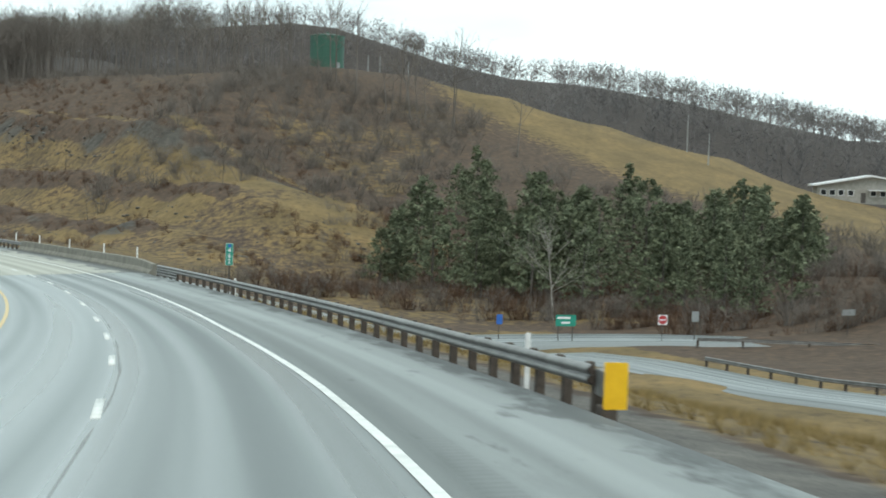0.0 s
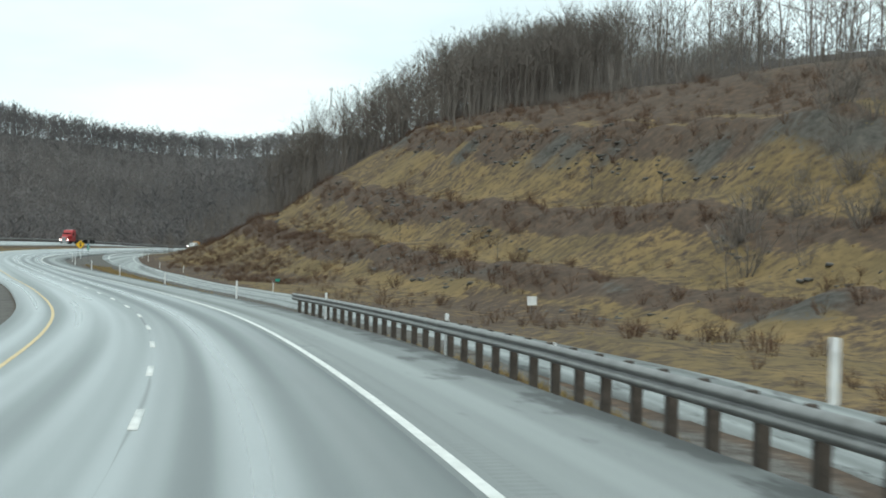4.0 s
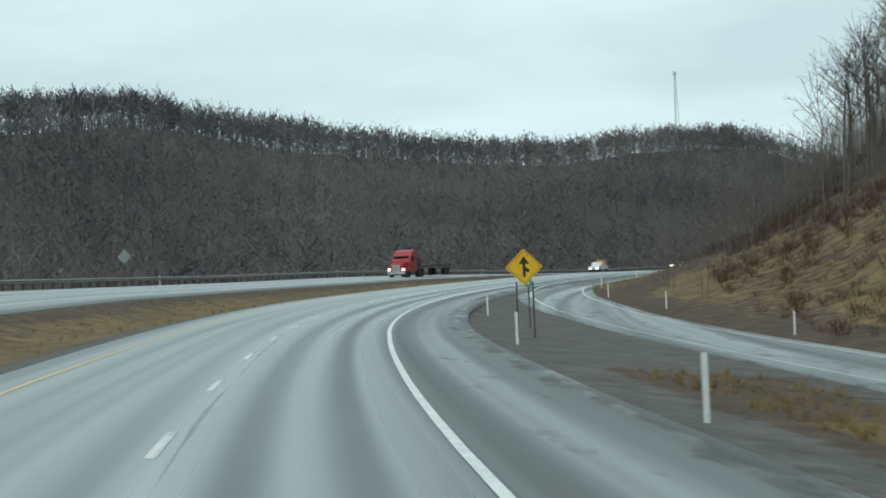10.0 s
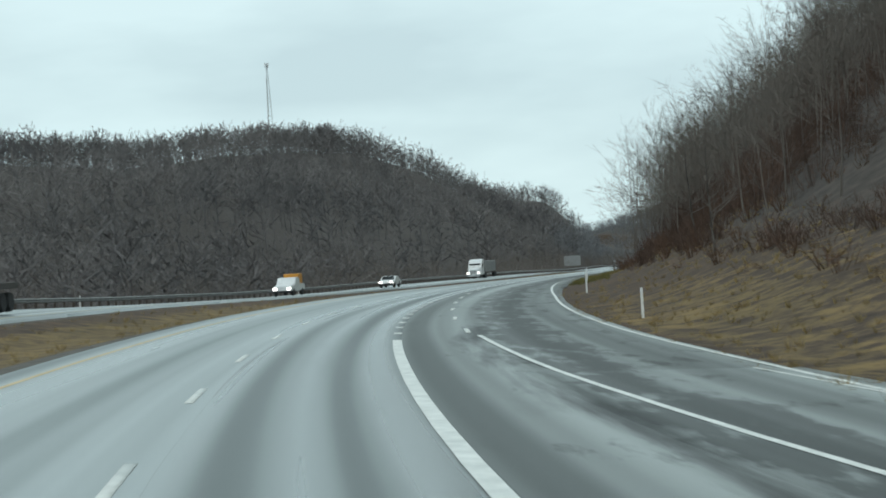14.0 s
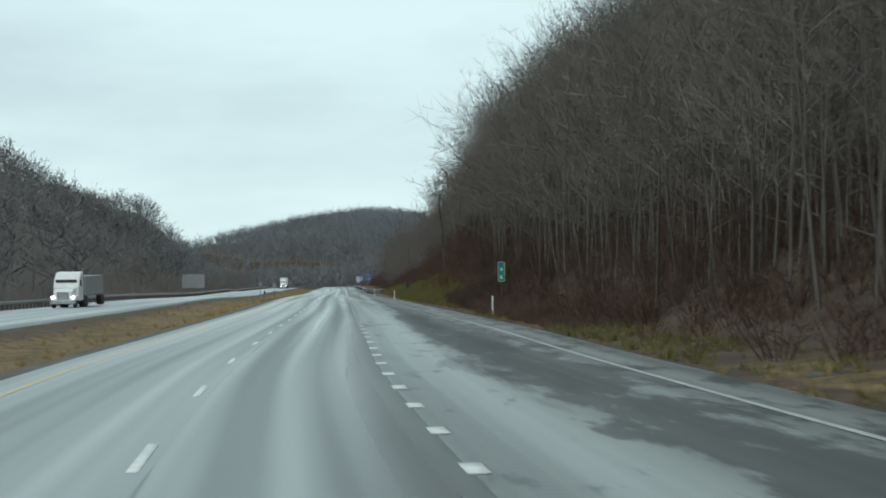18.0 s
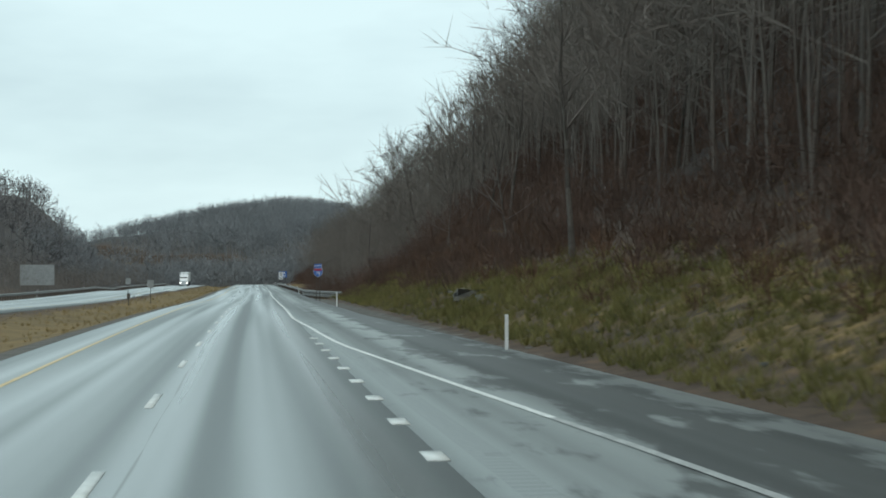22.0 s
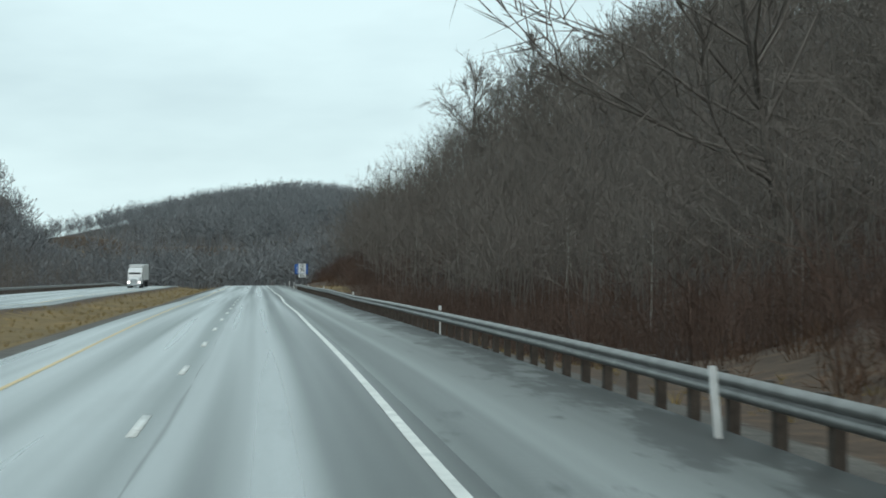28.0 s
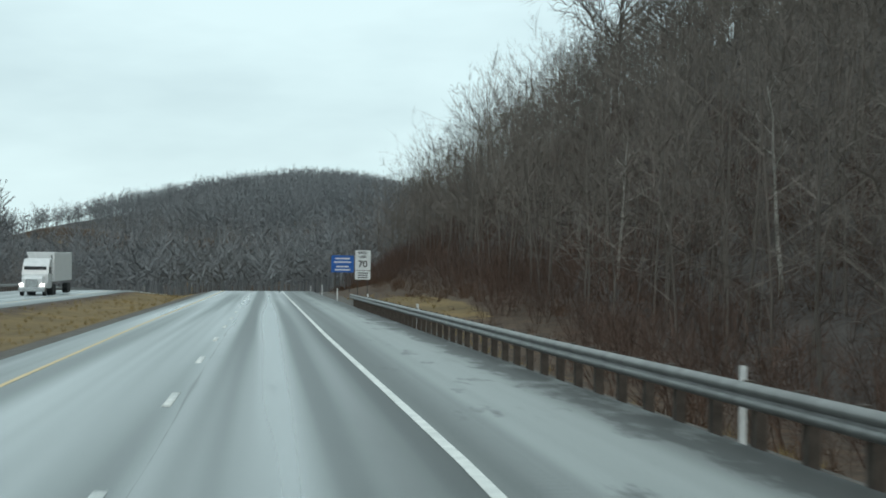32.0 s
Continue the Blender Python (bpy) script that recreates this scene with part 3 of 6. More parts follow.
side(225, (6.2, -0.1), (8.5, -0.9), (11, -1.5), (20, -1.9), (30, -2.4), (40, -2.6), (47, 0.2), (51, 0.6), (60, 6.0), (64, 6.6), (75, 13), (84, 16), (110, 24), (140, 29), (170, 23), (210, 12), (400, 2))
side(275, (6.2, -0.1), (9, -0.9), (20, -1.4), (32, -1.8), (37, -1.3), (43, 2.2), (47.5, 2.7), (55, 8.4), (60, 9.2), (68.5, 18.4), (74, 19.4), (92, 26), (128, 33), (160, 27), (180, 20), (200, 15), (220, 7), (400, 2))
side(330, (6.2, -0.1), (10, -0.6), (21, -1.0), (31, -1.0), (36, 0), (43, 4.2), (47, 4.8), (54, 10.4), (58, 11.2), (67, 20.5), (72, 21.4), (92, 29), (130, 34), (165, 30), (200, 20), (240, 8), (400, 2))
side(390, (6.2, -0.1), (9, -0.5), (18, -0.4), (23, 0.1), (32, 2.6), (40, 7), (44, 7.6), (52, 14), (56, 15), (66, 23.5), (72, 25), (95, 32), (115, 34), (150, 29), (220, 14), (400, 0))
side(440, (6.0, -0.1), (9, -0.2), (14, -0.1), (18, 0.4), (26, 3.4), (36, 9.5), (40, 10.2), (50, 17.5), (54, 18.4), (66, 27), (80, 31), (105, 35), (140, 30), (200, 15), (400, 0))
side(500, (9, -0.1), (11.5, 0.1), (14, 0.8), (20, 3.0), (26, 5.2), (38, 12), (56, 24), (80, 33), (105, 35), (150, 25), (220, 8), (400, -2))
side(560, (8.4, -0.05), (10.5, 0.1), (13, 0.9), (22, 5.5), (38, 18), (60, 35), (82, 43), (105, 42), (150, 28), (220, 10), (400, 0))
side(660, (8.0, -0.05), (10, 0.0), (12, 0.1), (14, 0.9), (20, 4.5), (34, 16), (62, 40), (88, 50), (115, 49), (160, 34), (240, 14), (400, 4))
side(720, (7.4, -0.05), (9, 0.1), (11, 1.0), (15, 2.6), (22, 7.0), (36, 18), (62, 40), (90, 56), (130, 68), (190, 74), (400, 60))
side(800, (6.4, -0.05), (8.2, 0.1), (10, 1.0), (13, 2.2), (17, 4.2), (26, 12), (42, 27), (70, 48), (100, 60), (140, 68), (400, 60))
side(870, (6.6, -0.1), (8.4, 0.1), (11, 1.3), (17, 4.4), (28, 13), (45, 27), (72, 47), (105, 60), (150, 66), (400, 60))
side(925, (6.6, -0.1), (8, -0.4), (11, -0.4), (17, 1.4), (28, 8.0), (48, 23), (76, 43), (110, 58), (160, 66), (400, 60))
side(990, (6.6, -0.1), (8, -0.8), (12, -2.4), (20, -3.0), (30, -1.5), (48, 9), (76, 30), (110, 50), (160, 64), (400, 60))
side(1080, (6.6, -0.1), (8, -0.8), (12, -2.6), (22, -3.2), (34, -1.0), (52, 10), (80, 31), (115, 52), (160, 64), (400, 60))
side(1150, (6.6, -0.1), (9, 0.0), (15, 0.4), (22, 1.6), (30, 5.0), (50, 18), (80, 39), (115, 56), (160, 64), (400, 60))
side(1240, (6.6, -0.1), (10, 0.1), (16, 1.4), (24, 6.5), (36, 16), (54, 30), (85, 47), (130, 58), (400, 56))
side(1400, (6.6, -0.1), (10, 0.0), (20, 2), (40, 10), (70, 22), (120, 34), (400, 36))
side(2600, (6.6, -0.1), (10, 0.0), (30, 1), (60, 6), (120, 14), (400, 20))

LEFT_RIDGE = ((-560, -250, 45), (-640, 150, 52), (-700, 400, 58), (-760, 610, 66), (-793, 703, 75), (-787, 788, 65), (-763, 882, 59), (-740, 966, 58),
              (-724, 1060, 64), (-728, 1130, 68), (-748, 1205, 64), (-800, 1451, 49), (-805, 1600, 50), (-812, 1690, 41), (-820, 1780, 22), (-825, 1860, 8))
FAR_HILL = ((-1300, 2350, 30), (-960, 2170, 14), (-840, 1960, 20), (-774, 1940, 30), (-735, 1970, 42), (-710, 2000, 47), (-685, 1930, 42), (-643, 1803, 28), (-588, 1592, 16))
EAST_RIDGE = ((-300, 640, 30), (-230, 665, 42), (-178, 680, 53), (-96, 693, 55), (-23, 700, 33), (39, 705, 21), (150, 690, 14), (320, 650, 9))


def ridge_height(xy, line, slope, top_trees):
    """Height of a long hill under its crest line; None-like low values far off."""
    best = np.full(len(xy), -1e3)
    for (x0, y0, z0), (x1, y1, z1) in zip(line, line[1:]):
        a, b = np.array([x0, y0]), np.array([x1, y1])
        ab = b - a
        u = np.clip(((xy - a) @ ab) / (ab @ ab), 0, 1)
        d = np.hypot(*(xy - a - u[:, None] * ab).T)
        crest = z0 + (z1 - z0) * u - top_trees
        k = slope + (0.36 * smooth(xy[:, 1], 920, 1080) + 0.07 * (1 - smooth(xy[:, 1], 720, 860)) if line is LEFT_RIDGE else 0)
        h = crest - k * (np.sqrt(d * d + 900) - 30)
        best = np.maximum(best, h)
    return best


def fbm(xy, scale, octaves=4, seed=0.0):
    """Cheap layered value noise for arrays of places, about -1 to 1."""
    out = np.zeros(len(xy))
    amp, tot = 1.0, 0.0
    for o in range(octaves):
        p = xy / scale * 2**o + seed + 17.3 * o
        i = np.floor(p).astype(np.int64)
        f = p - i
        f = f * f * (3 - 2 * f)

        def hsh(a, b):
            h = (a * 374761393 + b * 668265263) & 0x7FFFFFFF
            h = ((h ^ (h >> 13)) * 1274126177) & 0x7FFFFFFF
            return (h ^ (h >> 16)) % 10007 / 10007.0 * 2 - 1

        v00, v10 = hsh(i[:, 0], i[:, 1]), hsh(i[:, 0] + 1, i[:, 1])
        v01, v11 = hsh(i[:, 0], i[:, 1] + 1), hsh(i[:, 0] + 1, i[:, 1] + 1)
        out += amp * ((v00 * (1 - f[:, 0]) + v10 * f[:, 0]) * (1 - f[:, 1]) + (v01 * (1 - f[:, 0]) + v11 * f[:, 0]) * f[:, 1])
        tot += amp
        amp *= 0.5
    return out / tot


PROFILE_D = np.array([5.0, 5.6, 6.2, 7, 8, 9, 10, 11, 12, 13, 14, 15.5, 17, 18.5, 20, 22, 24, 26, 28, 30, 32, 34, 36, 38, 40, 41.5, 43, 44.5, 46, 47.5, 49, 51, 53, 55, 57, 58.5, 60,
                      62, 64, 66, 68, 70, 72, 74, 77, 80, 84, 88, 93, 98, 104, 111, 119, 128, 138, 150, 163, 178, 195, 215, 240, 270, 305, 345, 400])
_ks = np.array(sorted(RIGHT), float)
_kp = np.array([np.interp(PROFILE_D, [a for a, _ in RIGHT[k]], [b for _, b in RIGHT[k]]) for k in sorted(RIGHT)])


def right_height(s, d):
    """Height over the banked plane for d > 5."""
    s, d = np.asarray(s, float), np.asarray(d, float)
    i = np.clip(np.searchsorted(_ks, s) - 1, 0, len(_ks) - 2)
    u = np.clip((s - _ks[i]) / (_ks[i + 1] - _ks[i]), 0, 1)
    u = u * u * (3 - 2 * u)
    j = np.clip(np.searchsorted(PROFILE_D, d) - 1, 0, len(PROFILE_D) - 2)
    v = np.clip((d - PROFILE_D[j]) / (PROFILE_D[j + 1] - PROFILE_D[j]), 0, 1)
    a = _kp[i, j] * (1 - v) + _kp[i, j + 1] * v
    b = _kp[i + 1, j] * (1 - v) + _kp[i + 1, j + 1] * v
    return a * (1 - u) + b * u


AXIS = centre(520)[1][0]


def place(s, d):
    """Plan position for any station and offset; far out the cross lines turn parallel, so that they never cross."""
    s, d = np.broadcast_arrays(np.asarray(s, float), np.asarray(d, float))
    p, t, b = centre(s.ravel())
    dd = d.ravel()
    w = smooth(np.abs(dd), 120, 700)[:, None]
    mean = t * (1 - w) + AXIS * w
    mean = mean / np.hypot(mean[:, 0], mean[:, 1])[:, None]
    near = np.clip(dd, -120, 120)
    xy = p[:, :2] + np.stack([t[:, 1], -t[:, 0]], 1) * near[:, None] + np.stack([mean[:, 1], -mean[:, 0]], 1) * (dd - near)[:, None]
    eff = np.clip(dd, -30, 30)
    return xy, p[:, 2] - eff * np.sin(b)


# the entrance ramp: stations, left and right edge, height over the banked plane
RAMP_S = [100, 110, 150, 200, 260, 300, 340, 385, 410, 430, 450, 470, 486]
RAMP_L = [33, 30, 22, 18, 16.6, 17.0, 16.2, 14.0, 11.6, 9.0, 6.9, 5.5, 5.1]
RAMP_R = [40, 37, 29, 24.5, 22.8, 23.0, 22.0, 19.6, 17.2, 15.0, 12.6, 10.9, 9.6]
RAMP_US = [100, 110, 150, 200, 260, 340, 385, 430, 446, 486]
RAMP_UP = [-8.3, -7.8, -5.2, -2.9, -1.45, -1.0, -0.55, -0.08, 0.004, 0.004]

# outer edges of the three benches cut into the hill
BENCH_S = [180, 225, 275, 330, 390, 440, 500]
BENCH_1 = [49, 47, 43, 43, 40, 36, 30]
BENCH_2 = [62, 60, 55, 54, 52, 50, 46]
BENCH_3 = [78, 75, 68.5, 67, 66, 66, 66]


def land(s, d):
    """Ground points at stations s and offsets d, with the kind of cover."""
    s, d = np.broadcast_arrays(np.asarray(s, float), np.asarray(d, float))
    s, d = s.ravel(), d.ravel()
    xy, z0 = place(s, d)
    z = z0 - 0.22
    big = fbm(xy, 60, 4)
    med = fbm(xy, 9, 3, 5.0)
    # right of the road
    r = d > 5.0
    hr = right_height(s, np.maximum(d, 5.0))
    rough = smooth(d, 12, 30)
    terr = smooth(s, 180, 240) * (1 - smooth(s, 440, 500)) * smooth(d, 36, 44) * (1 - smooth(d, 78, 90))
    cut = smooth(s, 205, 240) * (1 - smooth(s, 440, 500)) * smooth(d, ip(s, [180, 330, 390, 440], [36, 34, 22, 15]), ip(s, [180, 330, 390, 440], [42, 40, 27, 20])) * (1 - smooth(d, 78, 90))
    gully = fbm(np.column_stack([s * 1.0, d * 0.18]), 7, 3, 9.0)
    hr = hr + rough * (big * 1.1 + med * 0.35) + terr * gully * 1.3
    hr = hr - 0.12 * smooth(d, 4, 6) * (1 - smooth(d, 6, 9))
    on_ramp = (s > 150) & (s < 486) & (d > ip(s, RAMP_S, RAMP_L) - 2.0) & (d < ip(s, RAMP_S, RAMP_R) + 1.2)
    hr = np.where(on_ramp, np.minimum(hr, ip(s, RAMP_US, RAMP_UP) - 0.14), hr)
    join = (s > 365) & (s < 486) & (d > np.maximum(5.4, ip(s, RAMP_S, RAMP_L) - 3.5)) & (d < ip(s, RAMP_S, RAMP_R) + 1.2)
    hr = np.where(join, ip(s, RAMP_US, RAMP_UP) - 0.05, hr)
    foot = (s > 94) & (s <= 200) & (d > ip(s, RAMP_S, RAMP_L) - 2.5) & (d < ip(s, RAMP_S, RAMP_R) + 2.5)
    hr = np.where(foot, ip(s, RAMP_US, RAMP_UP) - 0.14, hr)
    far_r = np.maximum(ridge_height(xy, EAST_RIDGE, 0.22, 16), -14 + 3 * big)
    far_r = np.where(s > 900, np.maximum(far_r, 30 + 22 * fbm(xy, 500, 3, 3.0)), far_r)
    w = smooth(d, 170, 300)
    zr = (z0 + hr) * (1 - w) + np.maximum(far_r, -16) * w
    z = np.where(r, zr, z)
    # left of the road: median, the other carriageway, then the valley and the long ridge
    q = -d
    med_h = ip(q, [6.4, 7.2, 9, 11.5, 14.5, 16.0, 17.5, 26.5, 28.3, 30, 36, 50, 75], [-0.10, -0.16, -0.55, -0.75, -0.35, -0.12, -0.25, -0.25, -0.1, -0.25, -1.4, -3.0, -4.0])
    far_l = np.maximum(ridge_height(xy, LEFT_RIDGE, 0.235, 17), ridge_height(xy, FAR_HILL, 0.20, 16))
    far_l = np.maximum(far_l, z0 - 4.5 + 2.0 * big) + smooth(q, 60, 140) * (2.5 * big + 9 * smooth(q, 70, 170) * (1 - smooth(q, 230, 320)) * fbm(xy, 190, 2, 6.0))
    w = smooth(q, 42, 95)
    zl = (z0 + med_h + smooth(q, 30, 40) * 0.4 * med) * (1 - w) + far_l * w
    z = np.where(q > 6.3, zl, z)
    # far ahead everything meets the hill across the valley
    ahead = smooth(s, 1250, 1500)
    fh = np.maximum(ridge_height(xy, FAR_HILL, 0.20, 16), -1e3)
    z = np.where((s > 1250) & (np.abs(d) > 12), np.maximum(z, fh * ahead + z * (1 - ahead)), z)
    # the grassy spur that runs down from the tank to the house
    X, Y = xy[:, 0], xy[:, 1]
    top = ip(X, [-103, -82, -60, -35, -11, 5, 21, 60, 150], [24.5, 21.0, 16.2, 10.0, 4.3, -1.6, -4.6, -8, -12])
    u = np.clip((345 - Y) / 140, 0, 1)
    spur = np.where(Y < 345, top - (top + 13.8) * u ** 1.1, np.maximum(top - 0.13 * (Y - 345), -14)) + 0.5 * big + 0.25 * med
    w = smooth(X, -108, -80) * (1 - smooth(X, 120, 200)) * smooth(Y, 178, 215) * (1 - smooth(Y, 500, 600)) * smooth(d, 58, 80)
    z = z * (1 - w) + spur * w
    # the underpass below the bridge
    under = smooth(s, 96, 100) * (1 - smooth(s, 136, 140))
    z = np.where(np.abs(d) < 30, z - under * np.where(d > 5, 0, 7.5), z)
    # kind of cover
    grass = np.zeros_like(d)
    gravel = np.zeros_like(d)
    shale = np.zeros_like(d)
    gravel = np.where((d > 4) & (d < 7.6), 0.9, gravel)
    gravel = np.where((q > 6.0) & (q < 8.0), 0.8, gravel)
    gravel = np.where((q > 15) & (q < 17) | (q > 27) & (q < 30), 0.7, gravel)
    grass = np.where((q > 7.8) & (q < 15.5), 0.85 - 0.5 * smooth(q, 13, 15.5) + 0.25 * (smooth(s, 640, 760) - 1), grass)
    grass = np.where((d > 8.4) & (d < 11.8) & (s < 350), 0.9, grass)
    grass = np.where((d > 7.6) & (s < 140) & (d < 58), 0.75 + 0.3 * big, grass)
    wob = fbm(np.column_stack([s, d * 0.2]), 14, 3, 2.0)
    ter = 0.66 + 0.30 * big + 0.20 * med
    for edge in (BENCH_1, BENCH_2, BENCH_3):
        e = ip(s, BENCH_S, edge)
        band = smooth(d, e - 3.2 + 1.5 * wob, e - 1.9 + 1.2 * wob) * (1 - smooth(d, e + 0.2, e + 1.3))
        ter = ter - 1.9 * band * np.clip(0.9 + 0.9 * wob, 0, 1)
    ter = ter - 0.9 * (smooth(d, ip(s, BENCH_S, BENCH_3) + 3, ip(s, BENCH_S, BENCH_3) + 7))
    grass = np.where(cut > 0.3, ter, grass)
    grass = np.where((s > 60) & (s < 330) & (d > 84) & (d < 135) & (X < -60), 0.22 + 0.55 * big + 0.25 * med, grass)
    grass = np.where((s > 142) & (s < 225) & (d > 30) & (d < 84) & (cut < 0.3), 0.26 + 0.55 * big + 0.3 * med, grass)
    grass = np.where((s > 170) & (s < 430) & (d > ip(s, [170, 300, 400, 430], [24, 23, 21, 17])) & (d < ip(s, [170, 330, 390, 430], [40, 37, 25, 18])), 0.42 + 0.4 * big, grass)
    # shale shows below the edges of the lowest and the highest bench
    for edge, k in ((BENCH_1, 0.5), (BENCH_3, 0.62)):
        e = ip(s, BENCH_S, edge)
        streak = fbm(np.column_stack([s, d * 0.35]), 9, 3, 21.0)
        shale = np.maximum(shale, terr * smooth(d, e - 7, e - 4) * (1 - smooth(d, e - 1.2, e)) * np.clip(k - 0.35 + 1.9 * streak, 0, 1))
    # meadow on the spur behind the pines
    mead = smooth(X, -90, -60) * smooth(Y, ip(X, [-90, -60, -20, 10, 60], [330, 300, 262, 240, 200]), ip(X, [-90, -60, -20, 10, 60], [342, 330, 292, 262, 230])) * (1 - smooth(Y, 480, 560)) * (X < 200)
    grass = np.where(mead > 0.05, np.maximum(grass, mead * (0.72 + 0.45 * big)), grass)
    # grassy bank at the foot of the woods
    grass = np.where((s > 750) & (s < 880) & (d > 8.0) & (d < 9.6), 0.5 + 0.4 * med - 0.35 * smooth(s, 785, 805), grass)
    bank = (s > 470) & (s < 900) & (d > 9.5) & (d < 21)
    grass = np.where(bank, 0.40 + 0.55 * fbm(np.column_stack([s, d]), 30, 3, 4.0) - 0.35 * smooth(d, 12, 21) - 0.25 * smooth(s, 740, 800) - 0.35 * smooth(s, 785, 805) - 0.6 * smooth(s, 520, 560) * (1 - smooth(s, 680, 710)) * smooth(d, 10.8, 12.5), grass)
    grass = np.where((s > 1128) & (s < 1175) & (d > 7) & (d < 14), 0.7, grass)
    grass = np.where((s > 895) & (s < 930) & (d > 8) & (d < 20), 0.5, grass)
    gravel = np.where((s > 150) & (s < 365) & (d > 11.8) & (d < 16.8), 0.62, gravel)
    gravel = np.where((s > 365) & (s < 486) & (d > 5) & (d < ip(s, RAMP_S, RAMP_L) + 0.4), 1.0, gravel)
    # floor of the woods, where tree shade is put into the litter's colour
    woods = np.maximum(smooth(q, 50, 66), smooth(s, 470, 560) * smooth(d, 15, 22) * (grass < 0.4))
    woods = np.maximum(woods, smooth(Y, 480, 540) * smooth(d, 90, 130))
    woods = np.maximum(woods, (s > 1300) * smooth(np.abs(d), 14, 26))
    return np.column_stack([xy, z]), np.column_stack([grass, gravel, shale, woods])


def build_ground():
    ss = np.concatenate([np.arange(-240, -20, 20), np.arange(-20, 560, 3.0), np.arange(560, 1300, 5.0), np.arange(1300, 2000, 10.0), np.arange(2000, 2700, 60)])
    q = np.array([6.0, 6.4, 7.2, 8.0, 9.2, 10.5, 12, 13.5, 15, 16.4, 18.5, 22, 26, 28.0, 29.5, 32, 36, 41, 47, 54, 62, 72, 84, 98, 115, 135, 155, 175, 195, 215, 235, 255, 275, 295, 315, 335,
                  355, 375, 395, 415, 440, 470, 510, 570, 650, 750, 880, 1050, 1300, 1700, 2300, 3000])
    dr = np.concatenate([PROFILE_D[1:], [460, 530, 610, 700, 820, 1000, 1300, 1800, 2400, 3000]])
    dd = np.concatenate([-q[::-1], [-3, 0, 3, 5.0], dr])
    S, D = np.meshgrid(ss, dd, indexing="ij")
    v, cov = land(S, D)
    n, k = S.shape
    idx = np.arange(n * k).reshape(n, k)
    quads = np.stack([idx[:-1, :-1], idx[:-1, 1:], idx[1:, 1:], idx[1:, :-1]], -1).reshape(-1, 4)
    me = fast_mesh("ground", v, quads=quads)
    at = me.color_attributes.new("cover", "FLOAT_COLOR", "POINT")
    at.data.foreach_set("color", cov.astype(np.float32).ravel())
    me.polygons.foreach_set("use_smooth", np.ones(len(me.polygons), bool))
    return put("ground", me, M_GROUND, label="hilly ground with dry grass, leaf litter and shale", category="ground", kind="structure")


build_ground()

# ---- pavements ----
SS = np.arange(-230, 1312, 4.0)
road = strip("road", SS, [-6.15, YELLOW_D, -3.4, DASH_D, 0.2, EDGE_D + 0.1], M_ASPHALT, label="damp grey asphalt two-lane carriageway with wheel tracks", category="road", kind="structure")
# right of the edge line: shoulder, then the lane that joins from the ramp and tapers away
PAVE_S = [-230, 440, 455, 470, 485, 500, 560, 640, 700, 760, 800, 1560]
PAVE_R = [5.35, 5.35, 5.6, 9.6, 9.6, 9.3, 8.9, 8.9, 8.3, 7.2, 6.0, 5.35]
strip("shoulder", SS, [EDGE_D + 0.1, 3.6, ip(SS, PAVE_S, PAVE_R)], M_SHOULDER, lift=-0.004, label="darker worn asphalt shoulder and merging lane", category="shoulder", kind="structure")
opposite = strip("opposite_road", SS, [OPP_FAR, -26.6, -22.4, -18.6, OPP_NEAR], M_ASPHALT, label="damp asphalt carriageway for oncoming traffic", category="road", kind="structure")
RS = np.arange(100, 486, 4.0)
ramp_l = ip(RS, RAMP_S, RAMP_L)
ramp_r = ip(RS, RAMP_S, RAMP_R)
ramp_up = ip(RS, RAMP_US, RAMP_UP)
strip("ramp", RS, [ramp_l - 0.8, ramp_l + 1, ramp_r - 1, ramp_r], M_SHOULDER, lift=ramp_up, label="curving asphalt entrance ramp", category="road", kind="structure")
deck_s = np.arange(95.5, 140.6, 3.0)
strip("bridge_deck", deck_s, [-6.4, -3, 0, 3, 5.35], M_DECK, lift=0.006, skirt=0.9, label="pale concrete bridge deck", category="bridge", kind="structure")


def line_paint(name, ss, d, width, material, lift=0.007, label=""):
    ob = strip(name, ss, [np.asarray(d) - width / 2, np.asarray(d) + width / 2], material, lift=lift, skirt=0, kind="structure", label=label or "painted road line", category="road line")
    return ob


FS = SS
# the lines wander a little against the travelled line
EDGE_S = [0, 17, 46, 80, 112, 146, 200, 246, 279, 310, 342, 374, 406, 438, 471, 487, 550, 565, 600, 632, 664, 694, 729, 760, 795, 828, 924, 957, 990, 1022, 1055, 1090]
EDGE_W = [2.1, 2.15, 1.88, 2.12, 2.33, 2.32, 2.38, 2.40, 2.06, 2.0, 2.04, 2.20, 2.16, 1.96, 2.02, 2.08, 1.95, 2.07, 2.22, 2.28, 2.09, 2.01, 2.09, 2.15, 2.07, 2.13, 1.82, 1.95, 2.06, 1.92, 2.18, 2.06]
DASH_S = [0, 23, 57, 90, 117, 157, 260, 288, 318, 349, 380, 411, 442, 475, 560, 607, 642, 675, 704, 733, 767, 802, 839, 934, 958, 995, 1030, 1058, 1090]
DASH_W = [-1.4, -1.39, -1.52, -1.1, -1.08, -1.27, -1.35, -1.56, -1.52, -1.53, -1.42, -1.5, -1.64, -1.61, -1.49, -1.47, -1.57, -1.62, -1.70, -1.58, -1.5, -1.59, -1.54, -1.64, -1.53, -1.55, -1.61, -1.49, -1.52]
YEL_S = [40, 54, 80, 99, 119, 140, 164, 258, 289, 321, 352, 382, 416, 449, 483, 561, 578, 613, 648, 682, 711, 742, 773, 805, 839, 934, 969, 1003, 1036, 1066, 1100]
